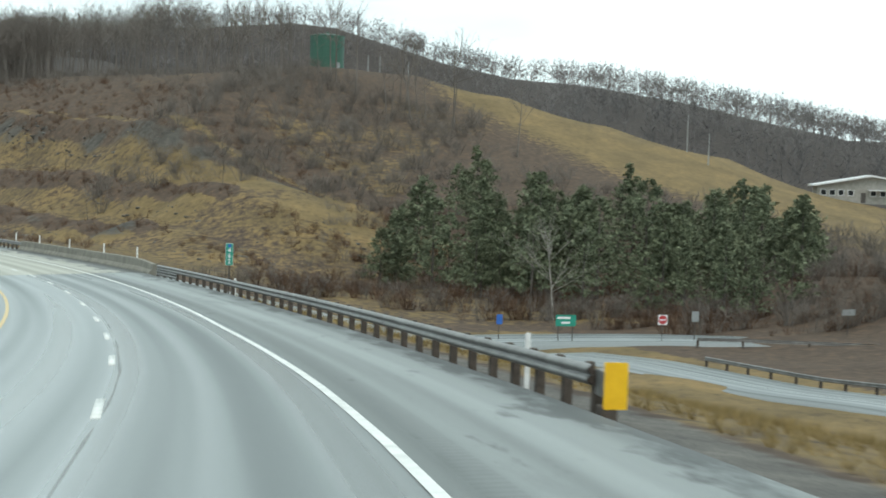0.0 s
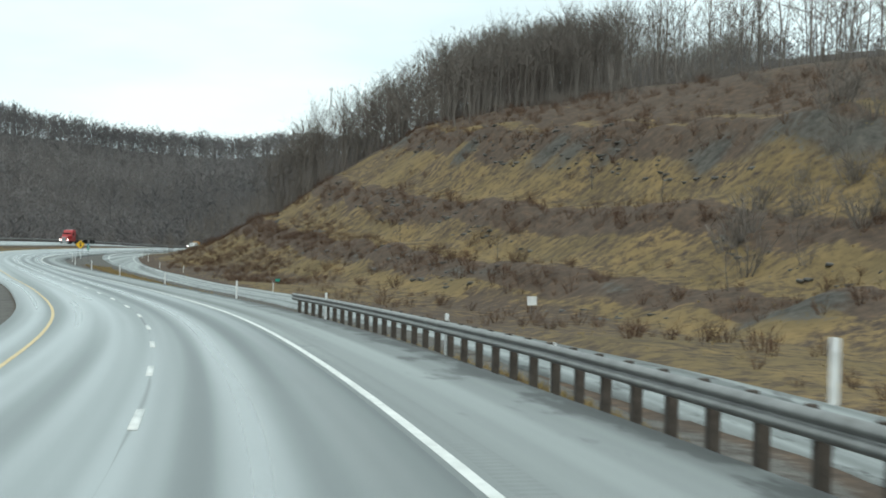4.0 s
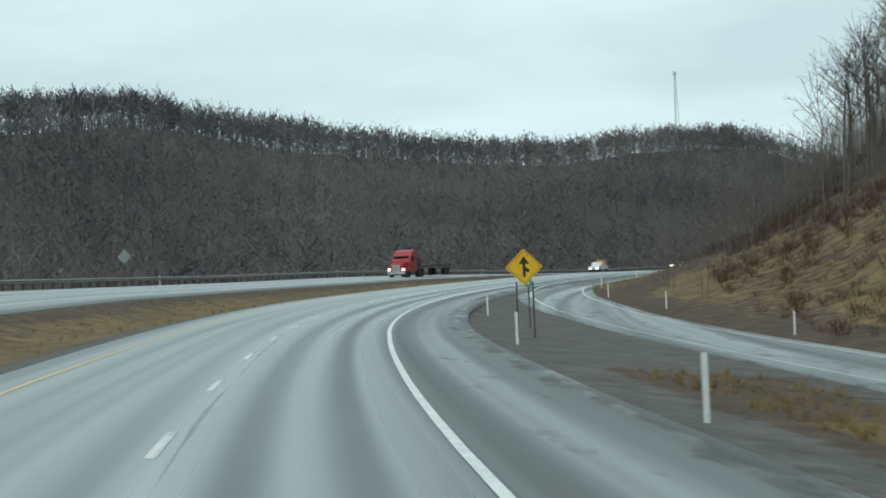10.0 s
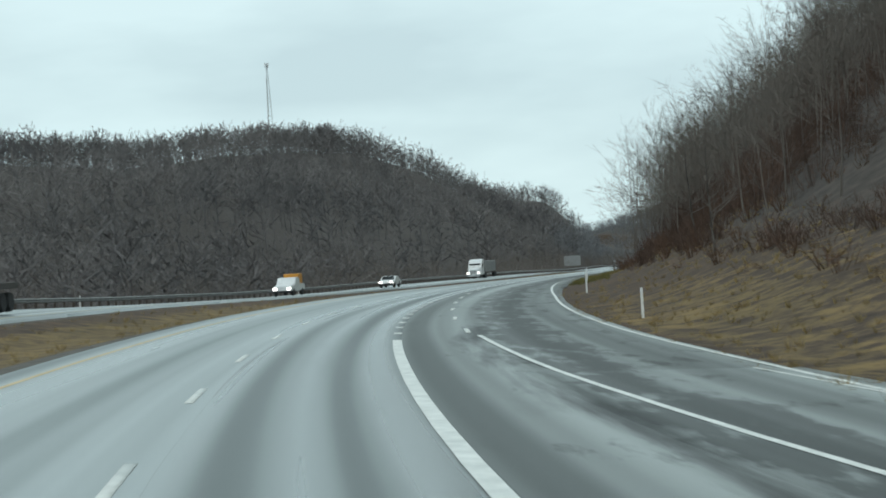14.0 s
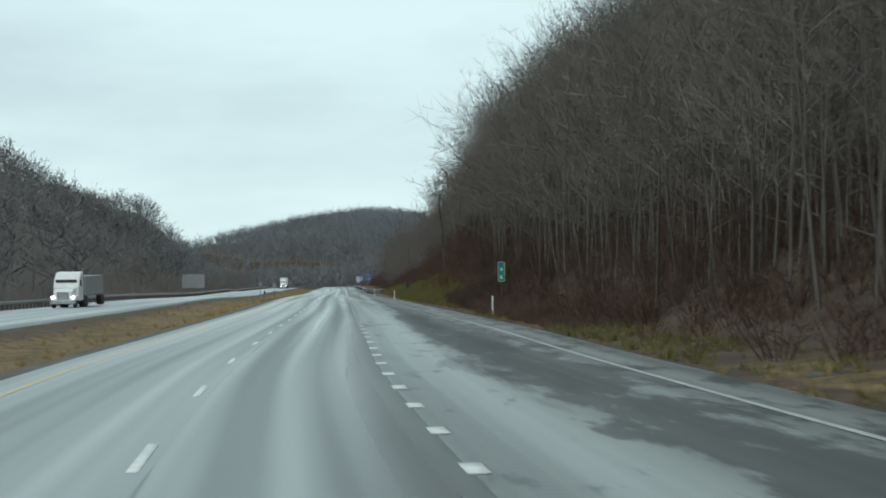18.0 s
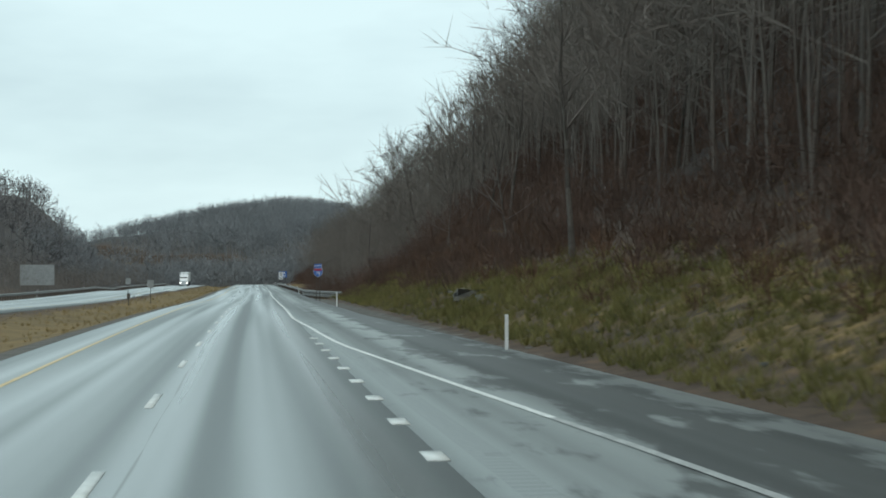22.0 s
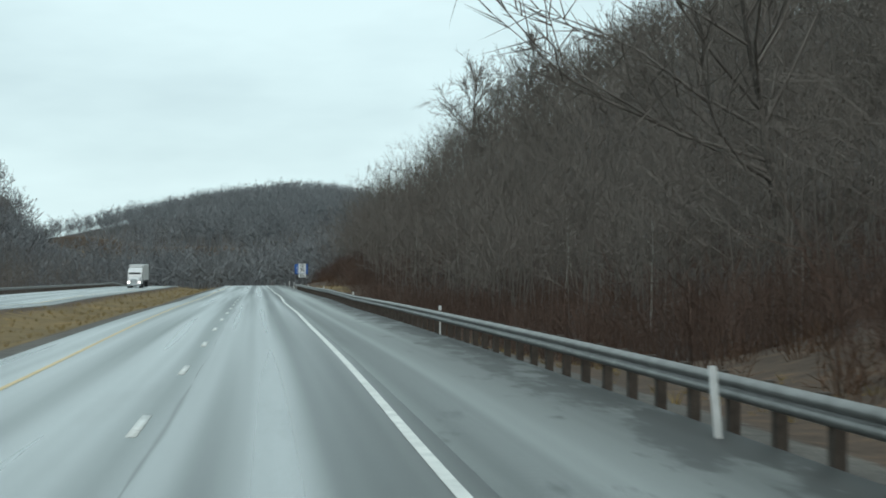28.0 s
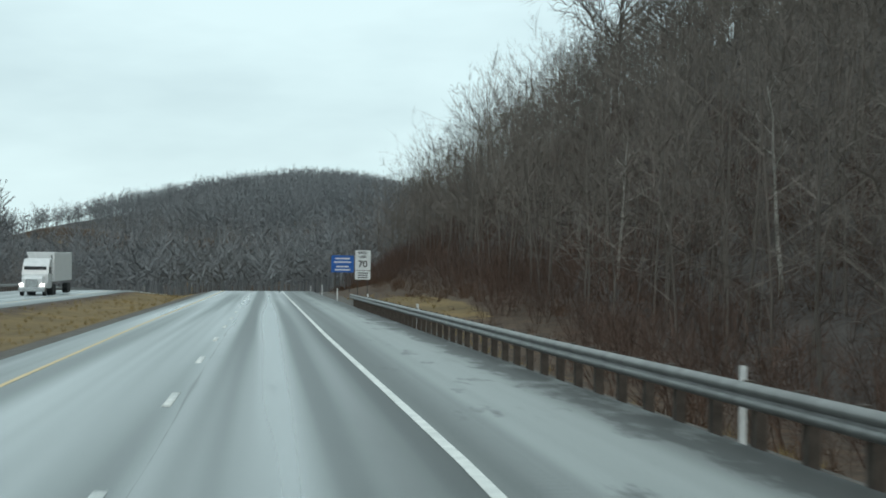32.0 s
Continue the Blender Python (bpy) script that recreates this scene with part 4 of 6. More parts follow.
YEL_W = [-4.4, -4.28, -4.1, -3.9, -3.65, -3.95, -4.43, -4.96, -5.02, -4.95, -5.1, -5.04, -5.3, -5.24, -5.35, -4.82, -4.92, -5.2, -5.33, -4.98, -4.78, -4.70, -4.81, -4.95, -5.1, -4.58, -4.81, -4.99, -5.03, -4.74, -4.9]
line_paint("yellow_edge_line", FS, ip(FS, YEL_S, YEL_W), 0.12, M_YELLOW, label="worn yellow left edge line")
E1 = FS[FS < 499]
line_paint("white_edge_line", E1, ip(E1, EDGE_S, EDGE_W), ip(E1, [0, 400, 470, 540], [0.15, 0.15, 0.26, 0.26]), M_WHITE, label="solid white right edge line, wider at the merge")
OUT_S = [466, 480, 503, 545, 580, 640, 690, 730, 760, 790, 1500]
OUT_D = [9.75, 9.5, 8.95, 8.6, 7.6, 7.4, 6.7, 4.6, 2.75, EDGE_D, EDGE_D]
for name, E2, paint, note in (("white_merge_line", np.arange(466, 587, 4.0), M_WHITE, "solid white outer edge line of the merging lane"),
                              ("worn_merge_line", np.arange(586, 735, 4.0), M_WORN, "worn grey-white outer line of the merging lane"),
                              ("white_outer_line", np.arange(734, 1308, 4.0), M_WHITE, "solid white right edge line past the merge")):
    line_paint(name, E2, ip(E2, OUT_S, OUT_D) + np.where(E2 > 770, ip(E2, EDGE_S, EDGE_W) - EDGE_D, 0), 0.15, paint, label=note)
E3 = np.arange(424, 500.1, 4.0)
line_paint("ramp_left_line", E3, ip(E3, [422, 430, 450, 470, 485, 500], [10.4, 9.4, 7.3, 5.8, 4.95, 4.45]), 0.15, M_WHITE, lift=ip(E3, RAMP_US, RAMP_UP) + 0.010, label="white line along the ramp's left edge")
_k = RS > 270
line_paint("ramp_right_line", RS[_k], (ramp_r - 0.9)[_k], 0.11, M_WHITE, lift=(ramp_up + 0.008)[_k], label="worn white line along the ramp")
_k = (RS < 425) & (RS > 310)
line_paint("ramp_inner_line", RS[_k], (ramp_l + 0.25)[_k], 0.07, M_WHITE, lift=(ramp_up + 0.008)[_k], label="worn white line along the ramp")
line_paint("opposite_edge_line", FS, OPP_NEAR - 1.3, 0.15, M_YELLOW, label="worn yellow edge line")
line_paint("opposite_white_line", FS, OPP_FAR + 1.6, 0.15, M_WHITE, label="white edge line")


def marks(name, start, step, count, length, width, d, parent, label):
    """Separate painted marks that share one mesh."""
    hl, hw = length / 2, width / 2
    me = fast_mesh(name, [(-hw, -hl, 0), (hw, -hl, 0), (hw, hl, 0), (-hw, hl, 0), (-hw, -hl, -0.006), (hw, -hl, -0.006), (hw, hl, -0.006), (-hw, hl, -0.006)],
                   quads=[(0, 1, 2, 3), (4, 5, 1, 0), (5, 6, 2, 1), (6, 7, 3, 2), (7, 4, 0, 3)])
    me.materials.append(M_WHITE)
    for k in range(count):
        s = start + step * k
        wander = 0
        if d == DASH_D:
            s = float(ip(k + start, DASH_K, DASH_AT))
            wander = ip(s, DASH_S, DASH_W) - d
        elif d == EDGE_D:
            s = float(ip(k + start, DOT_K, DOT_AT))
            wander = ip(s, EDGE_S, EDGE_W) - d
        elif d == LANE_D:
            wander = ip(s, [500, 536, 559, 570], [4.3, 3.4, 2.75, 2.5]) - d
        p = on_road(s, d + wander, 0.010)[0]
        b = math.degrees(centre(s)[2][0])
        ob = put(name, me, None, parent, label if k == 0 else "")
        ob.matrix_basis = Matrix.Translation(p) @ pose(0, 0, 0, 0, 0, heading_deg(s)) @ pose(0, 0, 0, grade_deg(s), b, 0)


# the dashes by number: the painting crew's spacing is uneven
DASH_K = [-25, -1, 0, 1, 3, 6, 9, 13, 23, 26, 29, 32, 35, 38, 41, 44, 52, 53, 56, 59, 62, 65, 67, 70, 73, 76, 84, 87, 89, 92, 95, 115]
DASH_AT = [-210, 10.3, 23.1, 33.4, 51.4, 84.6, 112.3, 151.6, 254.2, 282.8, 312.2, 343, 374, 405.1, 436.5, 469, 555.4, 566.8, 601.4, 635.8, 669.1, 703.9, 727.0, 761.1, 796.5, 832.9, 927.7, 964.2, 989.2, 1025.1, 1063, 1305]
DOT_K = [-12, 0, 3, 5, 10, 17, 18, 20, 24, 31, 33, 39, 46, 48]
DOT_AT = [502.3, 555.9, 569.2, 577.8, 599.5, 630.0, 634.8, 644.2, 663.9, 694.4, 703.3, 729.4, 760.3, 769]
LANE_D = 2.78
marks("lane_dash", -25, 1, 141, 3.05, 0.14, DASH_D, road, "white painted lane dash")
marks("merge_dash", -12, 1, 60, 0.95, 0.26, EDGE_D, road, "short white dotted merge mark")
marks("merge_lane_dash", 503.5, 11.1, 7, 3.05, 0.15, LANE_D, road, "white painted dash in the merging lane")
marks("lane_dash", -210, 12.19, 123, 3.05, 0.13, -22.4, opposite, "white painted lane dash")


# ---- roadside furniture ----
def at_road(s, d, up=0.0, turn=0.0):
    """Pose on the ground beside the road, facing oncoming travellers (its -y looks back along the road)."""
    p = land(s, d)[0][0]
    return Matrix.Translation((p[0], p[1], p[2] + up)) @ pose(0, 0, 0, 0, 0, heading_deg(s) + turn)


def sweep(ss, d, profile, lift=0.0, closed=True):
    """A profile of (across, up) carried along the road."""
    cols = [on_road(ss, np.asarray(d) + a, np.asarray(lift) + u) for a, u in profile]
    n, k = len(ss), len(profile)
    v = np.stack(cols, 1).reshape(-1, 3)
    idx = np.arange(n * k).reshape(n, k)
    nxt = np.roll(idx, -1, 1) if closed else idx[:, 1:]
    cur = idx if closed else idx[:, :-1]
    q = np.stack([cur[:-1], nxt[:-1], nxt[1:], cur[1:]], -1).reshape(-1, 4)
    return v, q


W_BEAM = [(0.0, 0.16), (-0.05, 0.13), (-0.085, 0.10), (-0.085, 0.06), (-0.045, 0.02), (0.0, 0.0), (-0.045, -0.02), (-0.085, -0.06), (-0.085, -0.10), (-0.05, -0.13), (0.0, -0.16),
          (0.012, -0.155), (-0.03, -0.12), (-0.07, -0.09), (-0.07, -0.065), (-0.03, -0.02), (0.014, 0.0), (-0.03, 0.02), (-0.07, 0.065), (-0.07, 0.09), (-0.03, 0.12), (0.012, 0.155)]
_bm = box_bm((0.15, 0.20, 1.25), (0.10, 0, -0.10), 0.012)
_pm = bpy.data.meshes.new("post")
_bm.to_mesh(_pm)
_bm.free()
_pm.materials.append(M_POST)
_bm = box_bm((0.12, 0.14, 0.34), (0.0, 0, 0.0), 0.01)
_blk = bpy.data.meshes.new("blockout")
_bm.to_mesh(_blk)
_bm.free()
_blk.materials.append(M_POST)


def guardrail(s0, s1, d, label, joined=False, flip=1, double=None, low=0.0):
    ss = np.arange(s0, s1 + 0.1, 2.0)
    rail_thing = anchor("guardrail", Matrix.Identity(4), label, "guardrail", "guardrails")
    dd = np.broadcast_to(np.asarray(d, float), ss.shape) if np.isscalar(d) else d(ss)
    prof = [(a * flip, u) for a, u in W_BEAM]
    v, q = sweep(ss, dd - 0.10 * flip, prof, 0.58 - low)
    rl = put("rail", fast_mesh("rail", v, quads=q), M_GALV, rail_thing, "grey galvanized corrugated steel beam")
    for p in rl.data.polygons:
        p.use_smooth = True
    if double:
        k = (ss >= double[0]) & (ss <= double[1])
        v, q = sweep(ss[k], dd[k] - 0.10 * flip, prof, 0.20 - low * 0.6)
        put("lower_rail", fast_mesh("lower_rail", v, quads=q), M_GALV, rail_thing, "second lower steel beam")
    ps = np.arange(s0 + 0.5, s1, 1.905)
    pd = np.interp(ps, ss, dd)
    if joined:
        for s, dx in zip(ps[(ps > 380) & (ps < 940)], pd[(ps > 380) & (ps < 940)]):
            put("post", _pm, None, rail_thing, m=Matrix.Translation(on_road(s, dx + 0.1 * flip, 0.10)[0]) @ pose(0, 0, 0, 0, 0, heading_deg(s)))
        pd, ps = pd[(ps <= 380) | (ps >= 940)], ps[(ps <= 380) | (ps >= 940)]
        base = np.array([(x, y, z) for z in (-0.6, 0.72) for x, y in ((-0.08, -0.1), (0.08, -0.1), (0.08, 0.1), (-0.08, 0.1))])
        qs = np.array([(0, 1, 5, 4), (1, 2, 6, 5), (2, 3, 7, 6), (3, 0, 4, 7), (4, 5, 6, 7)])
        c = on_road(ps, pd + 0.1 * flip, 0)
        put("far_post", fast_mesh("far_post", (c[:, None, :] + base[None]).reshape(-1, 3), quads=(qs[None] + 8 * np.arange(len(ps))[:, None, None]).reshape(-1, 4)), M_POST, rail_thing, kind="stuff")
    else:
        for s, dx in zip(ps, pd):
            c = on_road(s, dx + 0.03, 0.10 - low)[0]
            m = Matrix.Translation(c) @ pose(0, 0, 0, 0, 0, heading_deg(s))
            po = put("post", _pm, None, rail_thing, m=m)
            put("blockout", _blk, None, po, m=pose(-0.03, 0, 0.48))
    return rail_thing


g1 = guardrail(23, 94, lambda s: np.full_like(s, RAIL_D), "long galvanized guardrail on dark timber posts beside the shoulder", double=(86, 94), low=0.21)
guardrail(140.6, 203, lambda s: ip(s, [140.6, 158, 203], [5.8, 6.12, 6.3]), "galvanized guardrail on dark posts past the bridge", low=0.10)
guardrail(880, 1146, lambda s: ip(s, [880, 896, 912, 1146], [9.1, 7.2, 5.95, 5.95]), "galvanized guardrail on dark posts along the wooded drop", double=(884, 918))
guardrail(-40, 1330, lambda s: np.full_like(s, OPP_FAR - 0.9), "guardrail along the far edge of the oncoming carriageway", joined=True, flip=-1)

# end marker: yellow panel on the first post of the rail
m0 = at_road(22.6, RAIL_D + 0.15)
em = anchor("guardrail_end_marker", m0, "tall yellow object-marker panel on a rail end terminal", "marker")
part("panel", plate_bm(rounded(0.36, 0.70, 0.02), 0.03, (0, -0.06, 0.56)), M_SIGNYEL, em, "weathered yellow panel")
part("terminal_box", box_bm((0.32, 0.5, 0.40), (0, 0.25, 0.56), 0.03), M_GALV, em, "grey steel impact head")
part("foot", box_bm((0.26, 0.30, 0.30), (-0.08, 0.1, 0.10), 0.03), M_POST, em, "black rubber foot")

# concrete parapets of the bridge
PARAPET = [(0.0, 0.0), (0.02, 0.08), (0.18, 0.30), (0.22, 0.70), (0.24, 0.74), (0.46, 0.74), (0.48, 0.70), (0.48, -1.0), (0.0, -1.0)]
ps = np.arange(93.5, 141.6, 2.0)
v, q = sweep(ps, 5.42, PARAPET)
pv = len(PARAPET)
for i in range(3):
    for j in range(2, 7):
        v[i * pv + j][2] -= (0.20, 0.13, 0.05)[i] * (PARAPET[j][1] / 0.74)
caps = [list(range(pv))[::-1], [len(v) - pv + i for i in range(pv)]]
pme = bpy.data.meshes.new("parapet")
pme.from_pydata([tuple(p) for p in v], [], [tuple(int(i) for i in f) for f in q] + [tuple(c) for c in caps])
parapet = put("bridge_parapet", pme, M_CONCRETE, label="weathered concrete bridge parapet with a sloped foot", category="parapet", kind="structure")
v, q = sweep(ps, -6.9, [(0.0, 0.86), (0.3, 0.86), (0.45, 0.0), (0.45, -1.0), (0.0, -1.0)])
put("bridge_parapet_median", fast_mesh("bridge_parapet_median", v, quads=q), M_CONCRETE, label="concrete parapet on the median side of the bridge", category="parapet", kind="structure")
for name, s0 in (("abutment_south", 95.0), ("abutment_north", 140.6)):
    wv = np.concatenate([on_road([s0 - 0.6, s0 + 0.6], d, u) for d in (-6.6, 5.6) for u in (-0.9, -9)])
    put(name, fast_mesh(name, wv, quads=[(0, 1, 3, 2), (4, 6, 7, 5), (0, 4, 5, 1), (2, 3, 7, 6), (0, 2, 6, 4)]), M_CONCRETE, label="concrete bridge abutment", category="abutment", kind="structure")


def delineator(s, d, up=0.0, lean=0.0, height=1.12):
    m = (Matrix.Translation(on_road(s, d, up)[0]) @ pose(0, 0, 0, 0, 0, heading_deg(s))) if up else at_road(s, d, -0.03)
    ob = anchor("delineator_post", m @ pose(0, 0, 0, 0, lean, 0), "slim white flexible marker post beside the road", "marker post", "delineator posts")
    out = rounded(0.095, height, 0.02, 2)
    bm = plate_bm(out, 0.03, (0, -0.015, height / 2))
    part("blade", bm, M_PLASTIC, ob)
    part("reflector", plate_bm(rounded(0.08, 0.09, 0.015, 2), 0.006, (0, -0.022, height - 0.10)), M_SIGNWHITE, ob, "pale reflective patch")
    return ob


for s, d in ((258.7, 7.0), (287.5, 6.5), (316.5, 6.4), (347.6, 6.35), (376.6, 6.45), (410.8, 6.3), (839.6, 6.6)):
    delineator(s, d)
for s in (29, 73.5, 158.5, 170, 194, 221, 961, 1011, 1057, 1102, 1134, 1175, 1212, 1255):
    delineator(s, 6.25)
delineator(925, 5.55, lean=-5)
for s in (99.2, 110.5, 123.0, 134.6, 144):
    delineator(s, 5.75, up=0.72, height=0.66)
for s, d in ((298, 23.8), (366, 22.3), (395, 19.9), (424, 17.0), (449, 13.4), (477.5, 11.0), (510, 10.6), (545, 10.4), (580.5, 10.1), (668.8, 9.4), (755, 7.1)):
    delineator(s, d)
for s in (330, 376, 420, 468, 520, 575, 640, 700, 760, 820, 880, 930, 990):
    delineator(s, -29.3)


def sign_posts(thing, xs, height, gauge=0.06):
    for x in xs:
        part("post", box_bm((gauge, gauge * 0.8, height + 0.4), (x, 0.04, height / 2 - 0.2), 0.006), M_DARKSTEEL, thing, "brown steel sign post")


def mile_marker(s, d, digits, height=2.55, w=0.34, h=1.02, logo=True):
    t = anchor("mile_marker", at_road(s, d, -0.05), "tall narrow green mile marker with white digits on one post", "mile marker", "mile markers")
    sign_posts(t, [0.02], height)
    pl = part("panel", plate_bm(rounded(w, h, 0.03), 0.012, (0, -0.012, height - h / 2)), M_SIGNGREEN, t, "green sign panel")
    part("border", plate_bm(rounded(w + 0.03, h + 0.03, 0.035), 0.006, (0, -0.004, height - h / 2)), M_SIGNWHITE, t, "thin white edge")
    if logo:
        part("emblem", plate_bm(rounded(0.17, 0.14, 0.05), 0.004, (0, -0.017, height - 0.11)), M_SIGNBLUE, t, "small blue shield shape")
    step = (h - 0.24) / max(len(digits), 1)
    for i, ch in enumerate(digits):
        word(ch, 0.30, M_SIGNWHITE, t, (0, -0.016, height - 0.20 - step * (i + 0.5)), bold=0.006)
    return t


mile_marker(77.5, 6.7, "462", height=2.75, h=1.05)
mile_marker(398.5, 8.25, "464", height=3.0)
mile_marker(668.8, 9.9, "46", height=2.95, h=1.05)

# merge warning sign
ms = anchor("merge_sign", at_road(385.5, 7.45, -0.05), "yellow diamond merge warning sign on two brown posts", "warning sign")
sign_posts(ms, [-0.32, 0.32], 2.2)
r = 0.73
zc = 2.78
part("panel", plate_bm([(-r, 0), (-0.03, -r + 0.03), (0.03, -r + 0.03), (r, 0), (0.03, r - 0.03), (-0.03, r - 0.03)], 0.015, (0, -0.03, zc)), M_SIGNYEL, ms, "bright yellow diamond panel")
for a, b_ in (((-1, 0), (0, -1)), ((0, -1), (1, 0)), ((1, 0), (0, 1)), ((0, 1), (-1, 0))):
    x0, z0, x1, z1 = a[0] * 0.655, a[1] * 0.655, b_[0] * 0.655, b_[1] * 0.655
    part("border", plate_bm([(x0, z0), (x1, z1), (x1 * 0.97, z1 * 0.97), (x0 * 0.97, z0 * 0.97)], 0.004, (0, -0.036, zc)), M_BLACK, ms, "thin black border line")
part("arrow", plate_bm([(-0.055, -0.38), (0.055, -0.38), (0.055, -0.17), (0.17, -0.20), (0.22, -0.13), (0.055, 0.02), (0.055, 0.13), (0.20, 0.13), (0.0, 0.44), (-0.20, 0.13), (-0.055, 0.13)], 0.004, (0, -0.036, zc)), M_BLACK, ms, "black merge arrow")

# interstate route marker
it = anchor("route_sign", at_road(867, 6.0, -0.05), "blue NORTH plate over a red and blue route shield", "route sign")
sign_posts(it, [-0.16, 0.16], 3.0)
part("direction_plate", plate_bm(rounded(0.76, 0.36, 0.04), 0.012, (0, -0.02, 3.64)), M_SIGNBLUE, it, "blue plate reading NORTH")
word("NORTH", 0.21, M_SIGNWHITE, it, (0, -0.024, 3.64), bold=0.004)
shield = [(-0.40, 0.30), (-0.30, 0.41), (-0.15, 0.37), (0, 0.42), (0.15, 0.37), (0.30, 0.41), (0.40, 0.30), (0.43, 0.08), (0.40, -0.10), (0.28, -0.28), (0.12, -0.38), (0, -0.43), (-0.12, -0.38), (-0.28, -0.28), (-0.40, -0.10), (-0.43, 0.08)]
part("shield_rim", plate_bm([(x * 1.06, z * 1.06) for x, z in shield[::-1]], 0.010, (0, -0.014, 3.0)), M_SIGNWHITE, it, "white shield outline")
part("shield", plate_bm(shield[::-1], 0.010, (0, -0.022, 3.0)), M_SIGNBLUE, it, "blue route shield")
part("shield_band", plate_bm([(-0.36, 0.18), (0.36, 0.18), (0.375, 0.28), (0.29, 0.37), (0.15, 0.34), (0, 0.38), (-0.15, 0.34), (-0.29, 0.37), (-0.375, 0.28)], 0.004, (0, -0.028, 3.0)), M_SIGNRED, it, "red band across the shield's top")
word("79", 0.42, M_SIGNWHITE, it, (0, -0.030, 2.90), bold=0.006)

# speed limit sign and the blue service sign behind it
sp = anchor("speed_limit_sign", at_road(1150, 6.9, -0.05), "white SPEED LIMIT 70 sign over a smaller white plate", "speed sign")
sign_posts(sp, [-0.35, 0.35], 2.2)
part("panel", plate_bm(rounded(1.10, 1.42, 0.06), 0.015, (0, -0.02, 3.30)), M_SIGNWHITE, sp, "white sign panel")
word("SPEED", 0.25, M_BLACK, sp, (0, -0.026, 3.82), bold=0.004)
word("LIMIT", 0.25, M_BLACK, sp, (0, -0.026, 3.54), bold=0.004)
word("70", 0.66, M_BLACK, sp, (0, -0.026, 3.02), bold=0.012)
part("lower_plate", plate_bm(rounded(1.10, 0.62, 0.05), 0.015, (0, -0.02, 2.24)), M_SIGNWHITE, sp, "smaller white plate")
for z in (2.40, 2.24, 2.08):
    part("text_bar", plate_bm(rounded(0.72, 0.07, 0.02, 2), 0.003, (0, -0.026, z)), M_BLACK, sp, "unreadable dark line of text")
bs = anchor("service_sign", at_road(1215, 8.6, -0.05), "wide blue roadside information sign on two posts", "road sign")
sign_posts(bs, [-0.8, 0.8], 2.4, 0.1)
part("panel", plate_bm(rounded(2.5, 1.9, 0.08), 0.02, (0, -0.03, 3.25)), M_SIGNBLUE, bs, "blue sign panel")
for z, w in ((3.85, 1.6), (3.45, 1.9), (2.95, 1.4), (2.60, 1.7)):
    part("text_bar", plate_bm(rounded(w, 0.16, 0.03, 2), 0.004, (0, -0.036, z)), M_SIGNWHITE, bs, "unreadable white line of text")


def sign_back(s, d, w, h, z, label, diamond=False, xs=(0,), turn=0.0, mt_=None):
    t = anchor("sign_back", at_road(s, d, -0.05, turn), label, "road sign", "signs seen from behind")
    sign_posts(t, xs, z + (0 if diamond else h * 0.3), 0.07)
    out = [(-w / 2, 0), (0, -h / 2), (w / 2, 0), (0, h / 2)] if diamond else rounded(w, h, 0.04)
    part("panel", plate_bm(out, 0.015, (0, -0.03, z)), mt_ or M_SIGNBACK, t)
    if not diamond and w > 1.5:
        for x in np.linspace(-w * 0.4, w * 0.4, 4):
            part("rib", box_bm((0.05, 0.03, h * 0.96), (float(x), -0.05, z), 0.004), M_SIGNBACK, t)
    return t


sign_back(462, -30.2, 1.35, 1.35, 2.9, "dull grey back of a diamond warning sign", True)
sign_back(974, -35, 5.4, 3.3, 4.2, "large grey back of a guide sign on steel posts", xs=(-1.6, 1.6))
sign_back(899, -12.2, 0.75, 0.9, 2.4, "small white sign back in the grassy median")
sign_back(907, -15.4, 0.6, 0.75, 2.3, "small white sign back in the grassy median")
sign_back(248, 34.3, 0.8, 0.7, 1.5, "small white roadside sign on a short post", mt_=M_SIGNWHITE)
sign_back(309, 26.5, 0.5, 0.32, 0.75, "small green tag on a short stake on the slope", mt_=M_SIGNGREEN)
sign_back(880, -13.2, 0.32, 0.5, 1.1, "short brown marker in the median grass", mt_=M_DARKSTEEL)

# signs at the crossroad below
gs = anchor("guide_sign", at_road(130, 52.8, -0.1, -8), "green guide sign with white writing bars below the hillside", "guide sign")
sign_posts(gs, [-0.7, 0.7], 2.2, 0.08)
part("panel", plate_bm(rounded(2.0, 1.05, 0.08), 0.015, (0, -0.02, 2.3)), M_SIGNGREEN, gs, "green panel")
for z, w, x in ((2.55, 1.3, -0.2), (2.10, 0.9, 0.0)):
    part("text_bar", plate_bm(rounded(w, 0.2, 0.03, 2), 0.004, (x, -0.026, z)), M_SIGNWHITE, gs, "unreadable white line of text")
st = anchor("do_not_enter_sign", at_road(129, 62.6, -0.1, -8), "small red and white regulatory sign on a post", "road sign")
sign_posts(st, [0], 1.9)
part("panel", plate_bm(rounded(0.95, 0.95, 0.05), 0.012, (0, -0.02, 2.2)), M_SIGNWHITE, st, "white square panel")
part("disc", plate_bm([(0.42 * math.cos(a * math.pi / 8), 0.42 * math.sin(a * math.pi / 8)) for a in range(16)], 0.004, (0, -0.026, 2.2)), M_SIGNRED, st, "red disc")
part("bar", plate_bm(rounded(0.6, 0.13, 0.02, 2), 0.004, (0, -0.031, 2.2)), M_SIGNWHITE, st, "white bar")
sign_back(131, 46.5, 0.6, 0.9, 2.3, "small blue roadside sign", mt_=M_SIGNBLUE)
sign_back(130, 67, 0.8, 1.0, 2.4, "grey back of a road sign by the brush")
sign_back(127, 82.5, 1.6, 0.6, 2.2, "grey back of a wide road sign by the brush")


